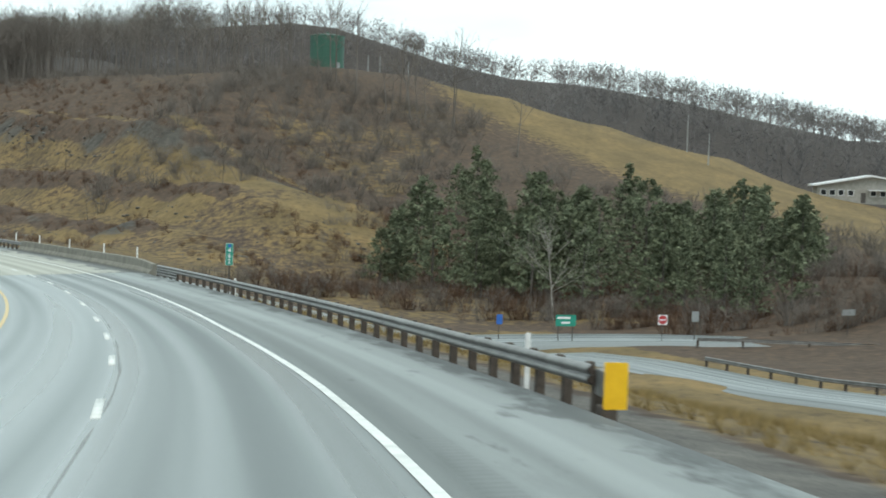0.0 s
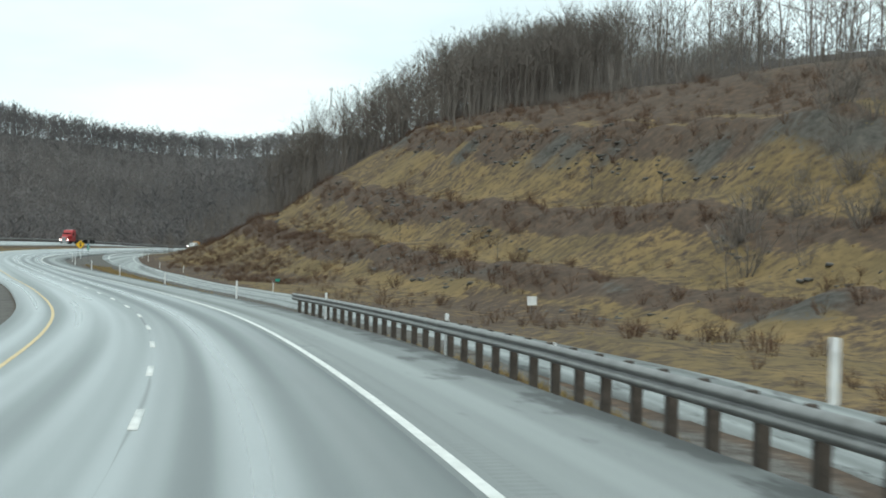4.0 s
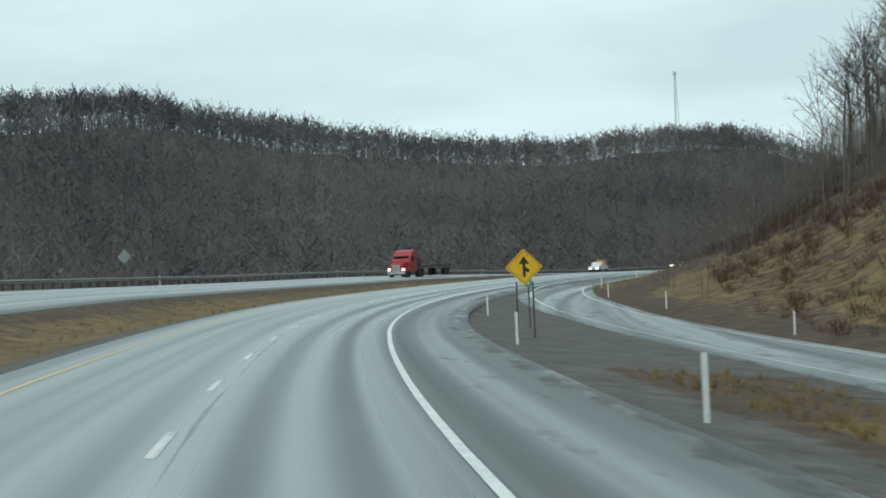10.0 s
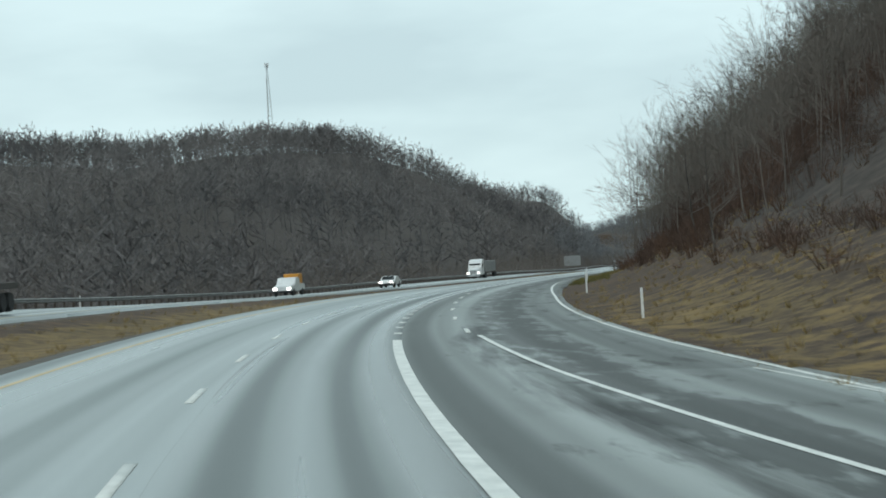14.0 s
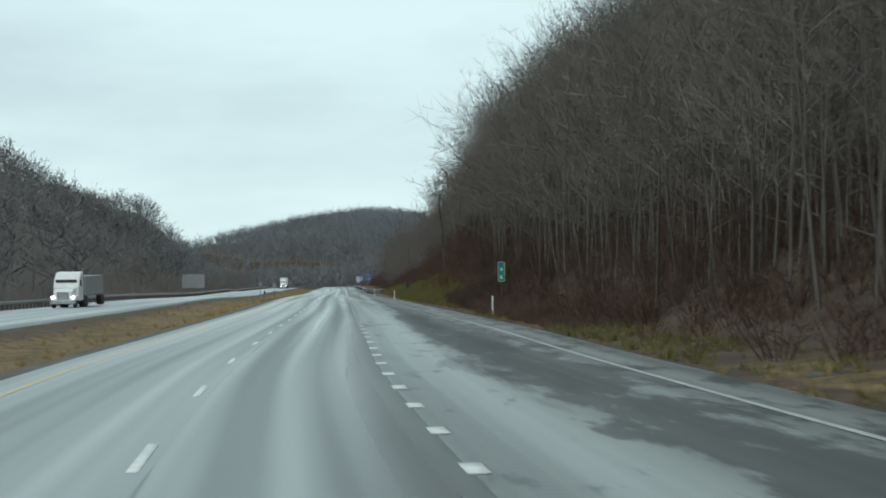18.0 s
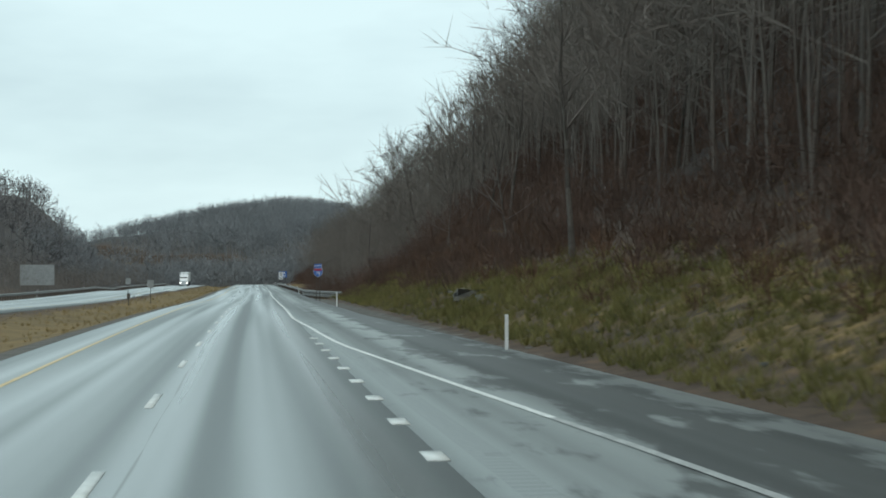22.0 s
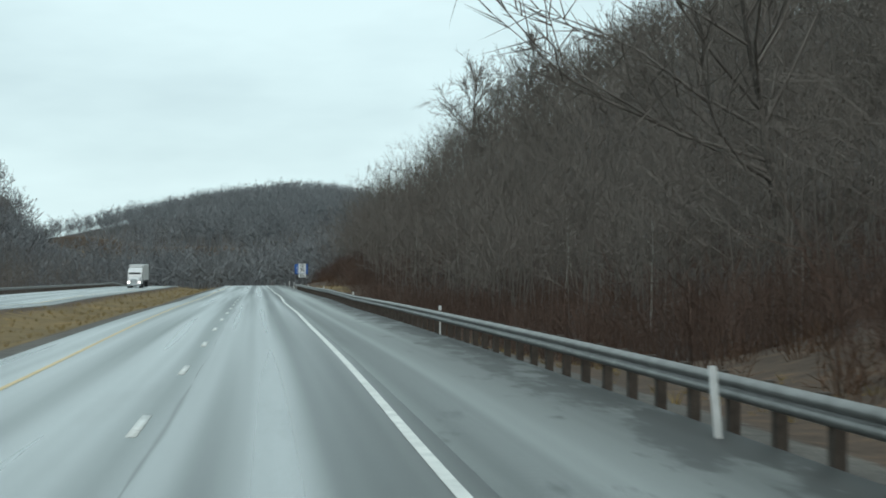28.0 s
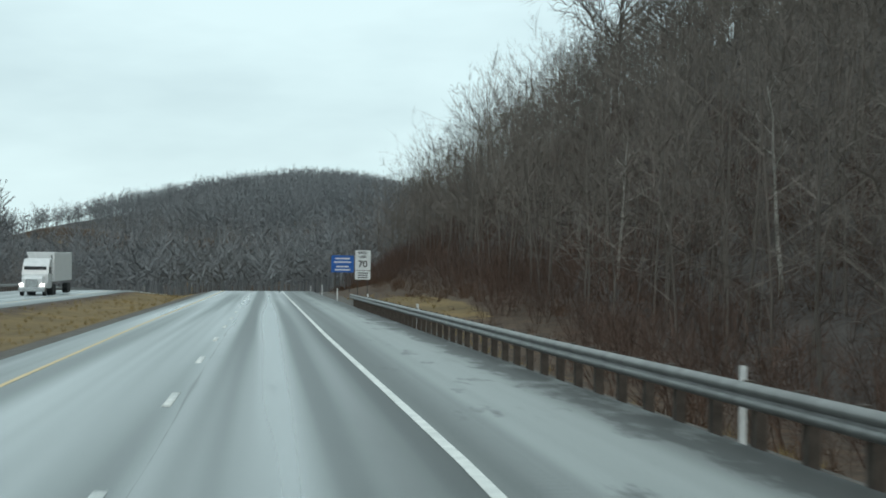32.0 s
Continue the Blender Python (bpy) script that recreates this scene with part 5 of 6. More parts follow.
# crossroad and exit ramp below, laid on the land
def lane_on_land(name, pts, width, material, label, lift=0.06):
    pts = np.array(pts, float)
    k = np.linspace(0, len(pts) - 1, 60)
    c = np.column_stack([np.interp(k, range(len(pts)), pts[:, i]) for i in range(3)])
    for _ in range(3):
        c[1:-1] = (c[:-2] + 2 * c[1:-1] + c[2:]) / 4
    t = np.gradient(c[:, :2], axis=0)
    t /= np.hypot(t[:, 0], t[:, 1])[:, None]
    rt = np.column_stack([t[:, 1], -t[:, 0]])
    cols = [np.column_stack([c[:, :2] + rt * a, c[:, 2] + u + lift]) for a, u in ((-width / 2, -1.2), (-width / 2, 0), (width / 2, 0), (width / 2, -1.2))]
    v = np.stack(cols, 1).reshape(-1, 3)
    idx = np.arange(240).reshape(60, 4)
    q = np.stack([idx[:-1, :-1], idx[:-1, 1:], idx[1:, 1:], idx[1:, :-1]], -1).reshape(-1, 4)
    me = fast_mesh(name, v, quads=q)
    at = me.attributes.new("sd", "FLOAT_VECTOR", "POINT")
    run = np.concatenate([[0], np.cumsum(np.hypot(*np.diff(c[:, :2], axis=0).T))])
    sdv = np.stack([np.column_stack([np.full(60, a), run, np.zeros(60)]) for a in (-width / 2, -width / 2, width / 2, width / 2)], 1)
    at.data.foreach_set("vector", sdv.astype(np.float32).ravel())
    put(name, me, material, label=label, category="road", kind="structure")
    return c, rt


def sdz(s, d, up=0.25):
    p = land(s, d)[0][0]
    return (p[0], p[1], p[2] + up)


def land_xy(xy):
    """Ground under plan positions far from the road, found through the nearest cross-section."""
    ss = np.arange(-230, 2640, 6.0)
    best = np.full(len(xy), 1e18)
    bs, bd = np.zeros(len(xy)), np.zeros(len(xy))
    for s0 in ss:
        base, _ = place(np.array([s0]), np.array([0.0]))
        t = centre(s0)[1][0]
        rel = xy - base[0]
        along = rel @ t
        side_ = rel @ np.array([t[1], -t[0]])
        w = smooth(np.abs(side_), 120, 700)[:, None]
        mean = t * (1 - w) + AXIS * w
        mean = mean / np.hypot(mean[:, 0], mean[:, 1])[:, None]
        near = np.clip(side_, -120, 120)
        guess = base[0] + np.array([t[1], -t[0]]) * near[:, None] + np.stack([mean[:, 1], -mean[:, 0]], 1) * (side_ - near)[:, None]
        e = np.hypot(*(guess - xy).T)
        k = e < best
        best[k], bs[k], bd[k] = e[k], s0, side_[k]
    return land(bs, bd)[0]


def by_xy(x, y, up=0.3):
    p = land_xy(np.array([[x, y]], float))[0]
    return (x, y, p[2] + up - 0.16)


cross_c, cross_r = lane_on_land("cross_road", [sdz(112, -30, 0.1), sdz(114, 0, 0.1), sdz(118, 20), (-36, 126, -14.6), (-22, 146, -15.3), (-8, 155, -15.4), (16, 158, -15.3), (60, 161, -15.0), (130, 166, -14.6)], 8.5, M_RAMP, "grey asphalt crossroad under the hillside")
exit_c, exit_r = lane_on_land("exit_ramp", [by_xy(32, -40), by_xy(34, 5), by_xy(32, 40), by_xy(26, 70), by_xy(17, 92), by_xy(7, 105), by_xy(0, 111), by_xy(-6, 119), by_xy(-11.5, 127.5), by_xy(-19, 137)], 8.0, M_RAMP, "grey asphalt exit ramp curving down")


def free_rail(name, c, label):
    th = anchor(name, Matrix.Identity(4), label, "guardrail", "guardrails")
    t = np.gradient(c[:, :2], axis=0)
    t /= np.hypot(t[:, 0], t[:, 1])[:, None]
    rt = np.column_stack([t[:, 1], -t[:, 0]])
    cols = [np.column_stack([c[:, :2] + rt * a, c[:, 2] + 0.6 + u]) for a, u in W_BEAM]
    n, k = len(c), len(W_BEAM)
    idx = np.arange(n * k).reshape(n, k)
    nxt = np.roll(idx, -1, 1)
    put("rail", fast_mesh("rail", np.stack(cols, 1).reshape(-1, 3), quads=np.stack([idx[:-1], nxt[:-1], nxt[1:], idx[1:]], -1).reshape(-1, 4)), M_GALV, th, "grey steel beam")
    for i in range(0, n, 2):
        put("post", _pm, None, th, m=Matrix.Translation(c[i] + np.array([0, 0, 0.05])) @ pose(0, 0, 0, 0, 0, math.degrees(math.atan2(-t[i, 0], t[i, 1]))))


free_rail("ramp_guardrail", np.column_stack([exit_c[12:51, :2] + exit_r[12:51] * 4.7, exit_c[12:51, 2]]), "guardrail curving along the exit ramp")
free_rail("crossroad_guardrail", np.column_stack([cross_c[36:, :2] + cross_r[36:] * 5.2, cross_c[36:, 2]]), "guardrail along the crossroad")


# ---- bare trees, in three depths of detail ----
RNG = np.random.default_rng(7)


def unit(v):
    return v / (np.linalg.norm(v) + 1e-9)


def branch_list(rng, height, limbs, subs, twigs, crown=0.42, spread=0.30, lean=0.04, n=7, segs=3, stout=0.0095):
    """Segments (start, end, radius, radius, order) of a slender forest-grown bare tree."""
    out = []
    r0 = height * stout
    pts = [np.zeros(3)]
    drift = rng.normal(0, lean, 2)
    for i in range(n):
        step = np.array([drift[0] + rng.normal(0, 0.05), drift[1] + rng.normal(0, 0.05), 1.0]) * height * 0.86 / n
        pts.append(pts[-1] + step)
    rad = [r0 * (1.25 if i == 0 else 1 - 0.80 * i / n) for i in range(n + 1)]
    for i in range(n):
        out.append((pts[i], pts[i + 1], rad[i], rad[i + 1], 0))
    for k in range(limbs):
        u = crown + (1 - crown) * (k + rng.random()) / limbs
        f = u * n
        i = min(int(f), n - 1)
        base = pts[i] + (pts[i + 1] - pts[i]) * (f - i)
        a = rng.random() * 6.283
        rise = 0.35 + 1.0 * u * u + rng.normal(0, 0.15)
        d = unit(np.array([math.cos(a), math.sin(a), rise]))
        ln = height * spread * (1.25 - 0.75 * (u - crown) / (1 - crown)) * (0.7 + 0.5 * rng.random())
        rr = r0 * 0.42 * (1.15 - 0.7 * u)
        p = base
        line = [p]
        for j in range(segs):
            d = unit(d + np.array([rng.normal(0, 0.12), rng.normal(0, 0.12), 0.12]))
            q = p + d * ln / segs
            out.append((p, q, rr * (1 - 0.28 * j), rr * (1 - 0.28 * (j + 1)), 1))
            p = q
            line.append(p)
        for m in range(subs):
            v = 0.25 + 0.75 * rng.random()
            g = v * segs
            j = min(int(g), segs - 1)
            b0 = line[j] + (line[j + 1] - line[j]) * (g - j)
            dd = unit(d + rng.normal(0, 0.55, 3) + np.array([0, 0, 0.25]))
            l2 = ln * 0.42 * (0.6 + 0.6 * rng.random())
            e0 = b0 + dd * l2
            out.append((b0, e0, rr * 0.34, rr * 0.12, 2))
            for w in range(twigs):
                c0 = b0 + (e0 - b0) * (0.3 + 0.7 * rng.random())
                d3 = unit(dd + rng.normal(0, 0.6, 3) + np.array([0, 0, 0.2]))
                out.append((c0, c0 + d3 * l2 * (0.4 + 0.4 * rng.random()), rr * 0.15, 0.0, 3))
    return out


def tree_arrays(segs, sides=(5, 3, 0, 0), thick=(1, 1, 1, 1)):
    """Prisms for stout wood, slim flat blades for thin wood: corners and triangles."""
    V, T, n = [], [], 0
    for p, q, ra, rb, o in segs:
        ra, rb = ra * thick[o], rb * thick[o]
        ax = unit(q - p)
        a = unit(np.cross(ax, np.array([0.31, 0.87, 0.12])))
        b = np.cross(ax, a)
        k = sides[o]
        if k:
            ang = np.arange(k) * 2 * math.pi / k
            ring = np.cos(ang)[:, None] * a + np.sin(ang)[:, None] * b
            V.append(p + ring * ra)
            V.append(q + ring * rb)
            i = np.arange(k)
            j = (i + 1) % k
            T.append(np.stack([n + i, n + j, n + k + j], 1))
            T.append(np.stack([n + i, n + k + j, n + k + i], 1))
            n += 2 * k
        else:
            V.append(np.array([p - a * ra, p + a * ra, q]))
            T.append(np.array([[n, n + 1, n + 2]]))
            n += 3
    return np.concatenate(V), np.concatenate(T)


def scatter(name, protos, where, sizes, material, label, category, seed=1, parent=None, tilt=0.03):
    """Many copies of a few shapes joined into one mesh of uncountable growth."""
    rng = np.random.default_rng(seed)
    pick = rng.integers(0, len(protos), len(where))
    vs, ts, n = [], [], 0
    for k, (pv, pt) in enumerate(protos):
        w = where[pick == k]
        if not len(w):
            continue
        sz = sizes[pick == k]
        a = rng.random(len(w)) * 6.283
        c, s = np.cos(a) * sz, np.sin(a) * sz
        tx, ty = rng.normal(0, tilt, len(w)), rng.normal(0, tilt, len(w))
        z = pv[None, :, 2] * sz[:, None]
        x = pv[None, :, 0] * c[:, None] - pv[None, :, 1] * s[:, None] + z * tx[:, None] + w[:, None, 0]
        y = pv[None, :, 0] * s[:, None] + pv[None, :, 1] * c[:, None] + z * ty[:, None] + w[:, None, 1]
        vs.append(np.stack([x, y, z + w[:, None, 2]], -1).reshape(-1, 3))
        ts.append((pt[None] + (np.arange(len(w)) * len(pv))[:, None, None]).reshape(-1, 3) + n)
        n += len(w) * len(pv)
    me = fast_mesh(name, np.concatenate(vs), np.concatenate(ts))
    return put(name, me, material, parent, label=label, category=category, kind="stuff")


def spots(seed, count, s0, s1, d0, d1, keep=None, sink=0.15):
    rng = np.random.default_rng(seed)
    s = s0 + (s1 - s0) * rng.random(count)
    d = d0 + (d1 - d0) * rng.random(count)
    if keep is not None:
        k = keep(s, d, rng)
        s, d = s[k], d[k]
    p = land(s, d)[0]
    p[:, 2] -= sink
    return p, s, d


def protos_of(seed, count, **kw):
    rng = np.random.default_rng(seed)
    sides = kw.pop("sides")
    thick = kw.pop("thick", (1, 1, 1, 1))
    return [tree_arrays(branch_list(rng, 1.0, **kw), sides, thick) for _ in range(count)]


FAR_T = protos_of(11, 12, limbs=8, subs=2, twigs=2, crown=0.25, spread=0.36, n=2, segs=1, stout=0.0085, sides=(3, 0, 0, 0), thick=(1.2, 3.0, 12.0, 28.0))
UPPER_T = protos_of(15, 9, limbs=10, subs=3, twigs=2, crown=0.28, spread=0.34, n=3, segs=1, stout=0.0075, sides=(3, 0, 0, 0), thick=(1.0, 1.6, 4.5, 8.5))
CREST_T = protos_of(14, 9, limbs=11, subs=3, twigs=2, crown=0.40, spread=0.32, n=3, segs=1, stout=0.0130, sides=(3, 0, 0, 0), thick=(1.3, 2.4, 9.0, 20.0))
MID_T = protos_of(12, 9, limbs=12, subs=4, twigs=4, crown=0.20, spread=0.34, n=4, segs=2, stout=0.0060, sides=(3, 0, 0, 0), thick=(0.9, 0.75, 1.7, 3.3))
TALL_T = protos_of(13, 7, limbs=12, subs=4, twigs=2, crown=0.42, spread=0.30, n=5, segs=2, stout=0.0085, sides=(4, 3, 0, 0), thick=(1.1, 1.2, 2.0, 3.2))


def shrub_protos(seed, n, stems=14, splay=0.55, twigs=3, w=0.012):
    rng = np.random.default_rng(seed)
    out = []
    for _ in range(n):
        segs = []
        for k in range(stems):
            a = rng.random() * 6.283
            d = unit(np.array([math.cos(a) * splay * rng.random() * 1.6, math.sin(a) * splay * rng.random() * 1.6, 1.0]))
            b = np.array([math.cos(a), math.sin(a), 0]) * 0.22 * rng.random()
            e = b + d * (0.55 + 0.45 * rng.random())
            segs.append((b, e, w, 0.0, 3))
            for t in range(twigs):
                c0 = b + (e - b) * (0.25 + 0.6 * rng.random())
                segs.append((c0, c0 + unit(d + rng.normal(0, 0.6, 3)) * 0.35, w * 0.7, 0.0, 3))
        out.append(tree_arrays(segs, (0, 0, 0, 0)))
    return out


BRUSH_T = shrub_protos(21, 6)
THICKET_T = shrub_protos(23, 7, stems=14, splay=0.45, twigs=4, w=0.010)
UNDER_T = shrub_protos(24, 7, stems=12, splay=0.40, twigs=5, w=0.0040)
TUFT_T = shrub_protos(22, 5, stems=14, splay=0.75, twigs=0, w=0.022)


def sz(seed, n, a, b):
    return a + (b - a) * np.random.default_rng(seed).random(n) ** 1.2


def xy_spots(seed, count, line, half):
    """Places strewn about a crest line, on the land that the cross-sections give."""
    rng = np.random.default_rng(seed)
    L = np.array(line, float)
    k = rng.random(count) * (len(L) - 1)
    i = k.astype(int)
    c = L[i] + (L[i + 1] - L[i]) * (k - i)[:, None]
    off = rng.normal(0, half, (count, 2))
    return c[:, :2] + off


# long ridge across the valley
p, s, d = spots(31, 14500, -150, 1900, -470, -58, keep=lambda s, d, r: (r.random(len(s)) < 0.45 + 0.55 * smooth(-d, 80, 160)) & ((s < 1320) | (d < -72)))
past = ip(p[:, 1], [c[1] for c in LEFT_RIDGE], [c[0] for c in LEFT_RIDGE]) - p[:, 0]
rim = (np.abs(past) < 13) & (p[:, 1] < 1130)
face = ((past < -10) | (past < 20) & (p[:, 1] > 1130)) & (p[:, 2] > -22)
_extra = land_xy(xy_spots(39, 760, LEFT_RIDGE[:10], 7))
scatter("ridge_woods", FAR_T, p[face], sz(31, int(face.sum()), 12, 19), M_WOODS, "bare grey-brown deciduous woods covering a long ridge", "woods", 31)
scatter("ridge_crest_trees", CREST_T, np.concatenate([p[rim], _extra]), sz(37, int(rim.sum()) + len(_extra), 15, 20) - 3.0 * smooth(np.concatenate([p[rim], _extra])[:, 1], 780, 900), M_WOODS, "row of tall bare trees along the ridge crest", "woods", 37)
_low = land_xy(xy_spots(57, 1500, LEFT_RIDGE[:11], 9))
scatter("ridge_crest_saplings", FAR_T, _low, sz(57, len(_low), 5, 10), M_WOODS, "low bare saplings under the crest trees", "woods", 57)
p, s, d = spots(32, 900, -100, 1350, -66, -34)
scatter("valley_brush", MID_T, p, sz(32, len(p), 4, 10), M_TWIG, "low bare trees and brush beyond the oncoming carriageway", "brush", 32)


def hill_spots(seed, count, s0, s1, d0, d1):
    p, s, d = spots(seed, count, s0, s1, d0, d1)
    return p


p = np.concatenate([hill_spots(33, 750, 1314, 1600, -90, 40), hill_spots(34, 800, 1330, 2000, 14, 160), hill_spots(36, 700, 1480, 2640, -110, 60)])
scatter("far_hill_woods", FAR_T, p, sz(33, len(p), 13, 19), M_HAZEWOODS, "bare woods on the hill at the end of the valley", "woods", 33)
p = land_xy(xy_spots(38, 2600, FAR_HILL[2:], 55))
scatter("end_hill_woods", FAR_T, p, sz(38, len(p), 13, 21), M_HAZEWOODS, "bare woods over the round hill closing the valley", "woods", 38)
_g = np.random.default_rng(35)
p = land_xy(np.column_stack([-330 + 560 * _g.random(3000), 545 + 165 * _g.random(3000)]))
scatter("back_ridge_woods", FAR_T, p, sz(35, len(p), 9, 14), M_WOODS, "bare woods on the ridge behind the meadow", "woods", 35)

# woods on the steep slope beside the road
keep_edge = lambda s, d, r: d > ip(s, [450, 500, 540, 600, 660, 720, 800, 860, 900, 950, 1000, 1110, 1150, 1180, 1240, 1340], [44, 28, 18, 13.2, 12.5, 14, 18, 26, 25, 18, 17, 16, 16, 17, 17, 17]) + r.random(len(s)) * 3
p, s, d = spots(41, 2600, 450, 1345, 12, 48, keep_edge)
q_, s2, d2 = spots(40, 1100, 590, 890, 12, 36, keep_edge)
p, s, d = np.concatenate([p, q_]), np.concatenate([s, s2]), np.concatenate([d, d2])
scatter("slope_woods", MID_T, p, (sz(41, len(p), 10, 19) + 2.5 * ((s > 740) & (s < 880))) * ip(s, [450, 540, 600, 640, 720], [0.58, 0.60, 0.74, 0.84, 1.0]), M_TWIG, "dense bare deciduous trees on a steep slope", "woods", 41)
p, s, d = spots(42, 5200, 440, 1345, 44, 135, lambda s, d, r: (d > ip(s, [440, 480, 540], [76, 60, 44])) & (d < ip(s, [440, 620, 700], [100, 104, 135])))
scatter("upper_slope_woods", UPPER_T, p, sz(42, len(p), 12, 19), M_TWIG, "bare deciduous woods covering the upper slope", "woods", 42)
p, s, d = spots(58, 190, 835, 940, 25, 56)
scatter("clearing_edge_trees", TALL_T, p, sz(58, len(p), 14, 21), M_TWIG, "tall bare trees above a brushy clearing", "woods", 58)
p, s, d = spots(59, 5200, 540, 1345, 12, 44, lambda s, d, r: (d > ip(s, [540, 600, 660, 720, 800, 860, 900, 950, 1110, 1150, 1340], [20, 14.5, 12, 12.5, 15, 17, 12, 9.5, 9.5, 14, 14]) + 2 * r.random(len(s))))
scatter("slope_understory", UNDER_T, p, sz(59, len(p), 2.0, 5.0), M_UNDER, "dense reddish bare undergrowth between the slope trees", "brush", 59)
p, s, d = spots(63, 90, 425, 505, 17, 36)
scatter("hill_end_trees", MID_T, p, sz(63, len(p), 4, 9), M_TWIG, "small bare trees at the end of the cut", "woods", 63)
# tall trees along the crest over the terraces
p, s, d = spots(43, 680, 235, 470, 80, 190, lambda s, d, r: (d > ip(s, [150, 200, 260, 330, 400, 470], [128, 122, 118, 112, 92, 70])) & (d < ip(s, [150, 290, 340, 400, 470], [126, 130, 140, 124, 104])) & ((s - 305) ** 2 + (d - 131) ** 2 > 190))
scatter("crest_woods", TALL_T, p, sz(43, len(p), 14, 21), M_TWIG, "tall slender bare trees along the hill crest", "woods", 43)
p, s, d = spots(66, 230, 408, 505, 70, 106)
scatter("crest_end_trees", TALL_T, p, sz(66, len(p), 12, 18) * ip(s, [408, 440, 505], [1.35, 1.3, 1.0]), M_TWIG, "tall bare trees where the crest runs down", "woods", 66)
_g = np.random.default_rng(67)
p = land_xy(np.concatenate([np.column_stack([-273 + 17 * _g.random(55), 389 + 14 * _g.random(55)]), np.column_stack([-288 + 17 * _g.random(55), 430 + 24 * _g.random(55)])]))
scatter("shoulder_trees", TALL_T, p, sz(67, len(p), 14, 20), M_TWIG, "tall bare trees on the shoulder of the hill", "woods", 67)
p, s, d = spots(44, 950, 150, 480, 62, 128, lambda s, d, r: (d > ip(s, [150, 200, 250, 300, 480], [66, 74, 84, 84, 74])) & ~((s < 250) & (d > 72) & (d < 112) & (s > 120)))
scatter("hill_thicket", THICKET_T, p, sz(44, len(p), 1.4, 3.6), M_TWIG, "low bare thicket below the crest", "brush", 44)
_g = np.random.default_rng(45)
p = land_xy(np.column_stack([-64 + 110 * _g.random(1000), 163 + 110 * _g.random(1000) ** 1.2]))
scatter("hollow_thicket", THICKET_T, p, sz(45, len(p), 1.8, 5), M_TWIG, "bare thicket and saplings round the pines", "brush", 45)
p = land_xy(np.column_stack([-108 + 52 * _g.random(560), 232 + 84 * _g.random(560)]))
scatter("tank_thicket", THICKET_T, p, sz(49, len(p), 1.6, 4.6), M_TWIG, "bare grey thicket on the slope below the tank", "brush", 49)

# brown brush on benches, banks and under the trees
p, s, d = spots(46, 9000, 165, 490, 26, 92, lambda s, d, r: (np.minimum.reduce([np.abs(d + 1.2 - ip(s, BENCH_S, e)) for e in (BENCH_1, BENCH_2, BENCH_3)]) + 2.2 * r.random(len(s)) + 4.5 * fbm(np.column_stack([s, d * 0.3]), 18, 2, 8.0) < 2.6) | (d > ip(s, BENCH_S, BENCH_3) + 2) & (r.random(len(s)) < 0.30) | (d < 36) & (r.random(len(s)) < 0.12) | (fbm(np.column_stack([s, d]), 11, 2, 18.0) > 0.30) & (r.random(len(s)) < 0.25))
scatter("bench_brush", BRUSH_T, p, sz(46, len(p), 0.6, 1.9), M_BRUSH, "dry brown brush strewn over the benches", "brush", 46)
p, s, d = spots(57, 2300, 325, 465, 21, 46, lambda s, d, r: (fbm(np.column_stack([s, d * 1.3]), 14, 3, 41.0) + 0.3 * r.random(len(s)) > -0.02) & (d > ip(s, RAMP_S, RAMP_R) + 2.5))
scatter("cut_foot_brush", BRUSH_T, p, sz(57, len(p), 0.4, 1.3), M_BRUSH, "rust-brown brush along the foot of the cut", "brush", 57)
p, s, d = spots(47, 3600, 480, 1345, 10.5, 40, lambda s, d, r: d > ip(s, [480, 560, 640, 700, 790, 860, 920, 990, 1340], [15, 13, 11, 12, 13.5, 12, 8.6, 8.2, 10]) + 3 * r.random(len(s)))
q_ = spots(50, 3600, 565, 905, 9.8, 27, lambda s, d, r: (d > ip(s, [565, 620, 660, 700, 790, 905], [13, 12.5, 10, 10.5, 10.8, 10.5]) + 1.5 * r.random(len(s))) & (fbm(np.column_stack([s, d]), 22, 2, 14.0) > -0.25))[0]
p = np.concatenate([p, q_])
scatter("slope_brush", BRUSH_T, p, sz(47, len(p), 0.45, 1.6), M_BRUSH, "dry brown brush and brambles at the foot of the woods", "brush", 47)
p, s, d = spots(64, 6200, 470, 885, 10.5, 34, lambda s, d, r: (d > ip(s, [470, 530, 560, 600, 650, 700, 750, 790, 800, 850, 885], [22, 16, 13.0, 10.8, 9.3, 11, 12.4, 13, 9.8, 9.4, 11]) + 1.5 * r.random(len(s))) & (fbm(np.column_stack([s, d * 1.4]), 16, 3, 31.0) + 0.35 * smooth(s, 780, 820) > -0.12))
q_ = np.concatenate([spots(68, 1500, 786, 888, 8.6, 12.5)[0], spots(69, 1300, 640, 704, 9.4, 13)[0]])
_b = np.concatenate([sz(64, len(p), 0.6, 2.0), sz(68, 1500, 0.25, 0.75), sz(69, 1300, 0.5, 1.4)])
p = np.concatenate([p, q_])
scatter("bramble_thicket", BRUSH_T, p, _b, M_UNDER, "dense reddish bramble thicket over the open slope", "brush", 64)
p = land_xy(np.column_stack([-60 + 120 * _g.random(1100), 162 + 75 * _g.random(1100) ** 1.3]))
scatter("hollow_brush", BRUSH_T, p, sz(48, len(p), 1.0, 3.2), M_BRUSH, "reddish brown brush below the pines", "brush", 48)

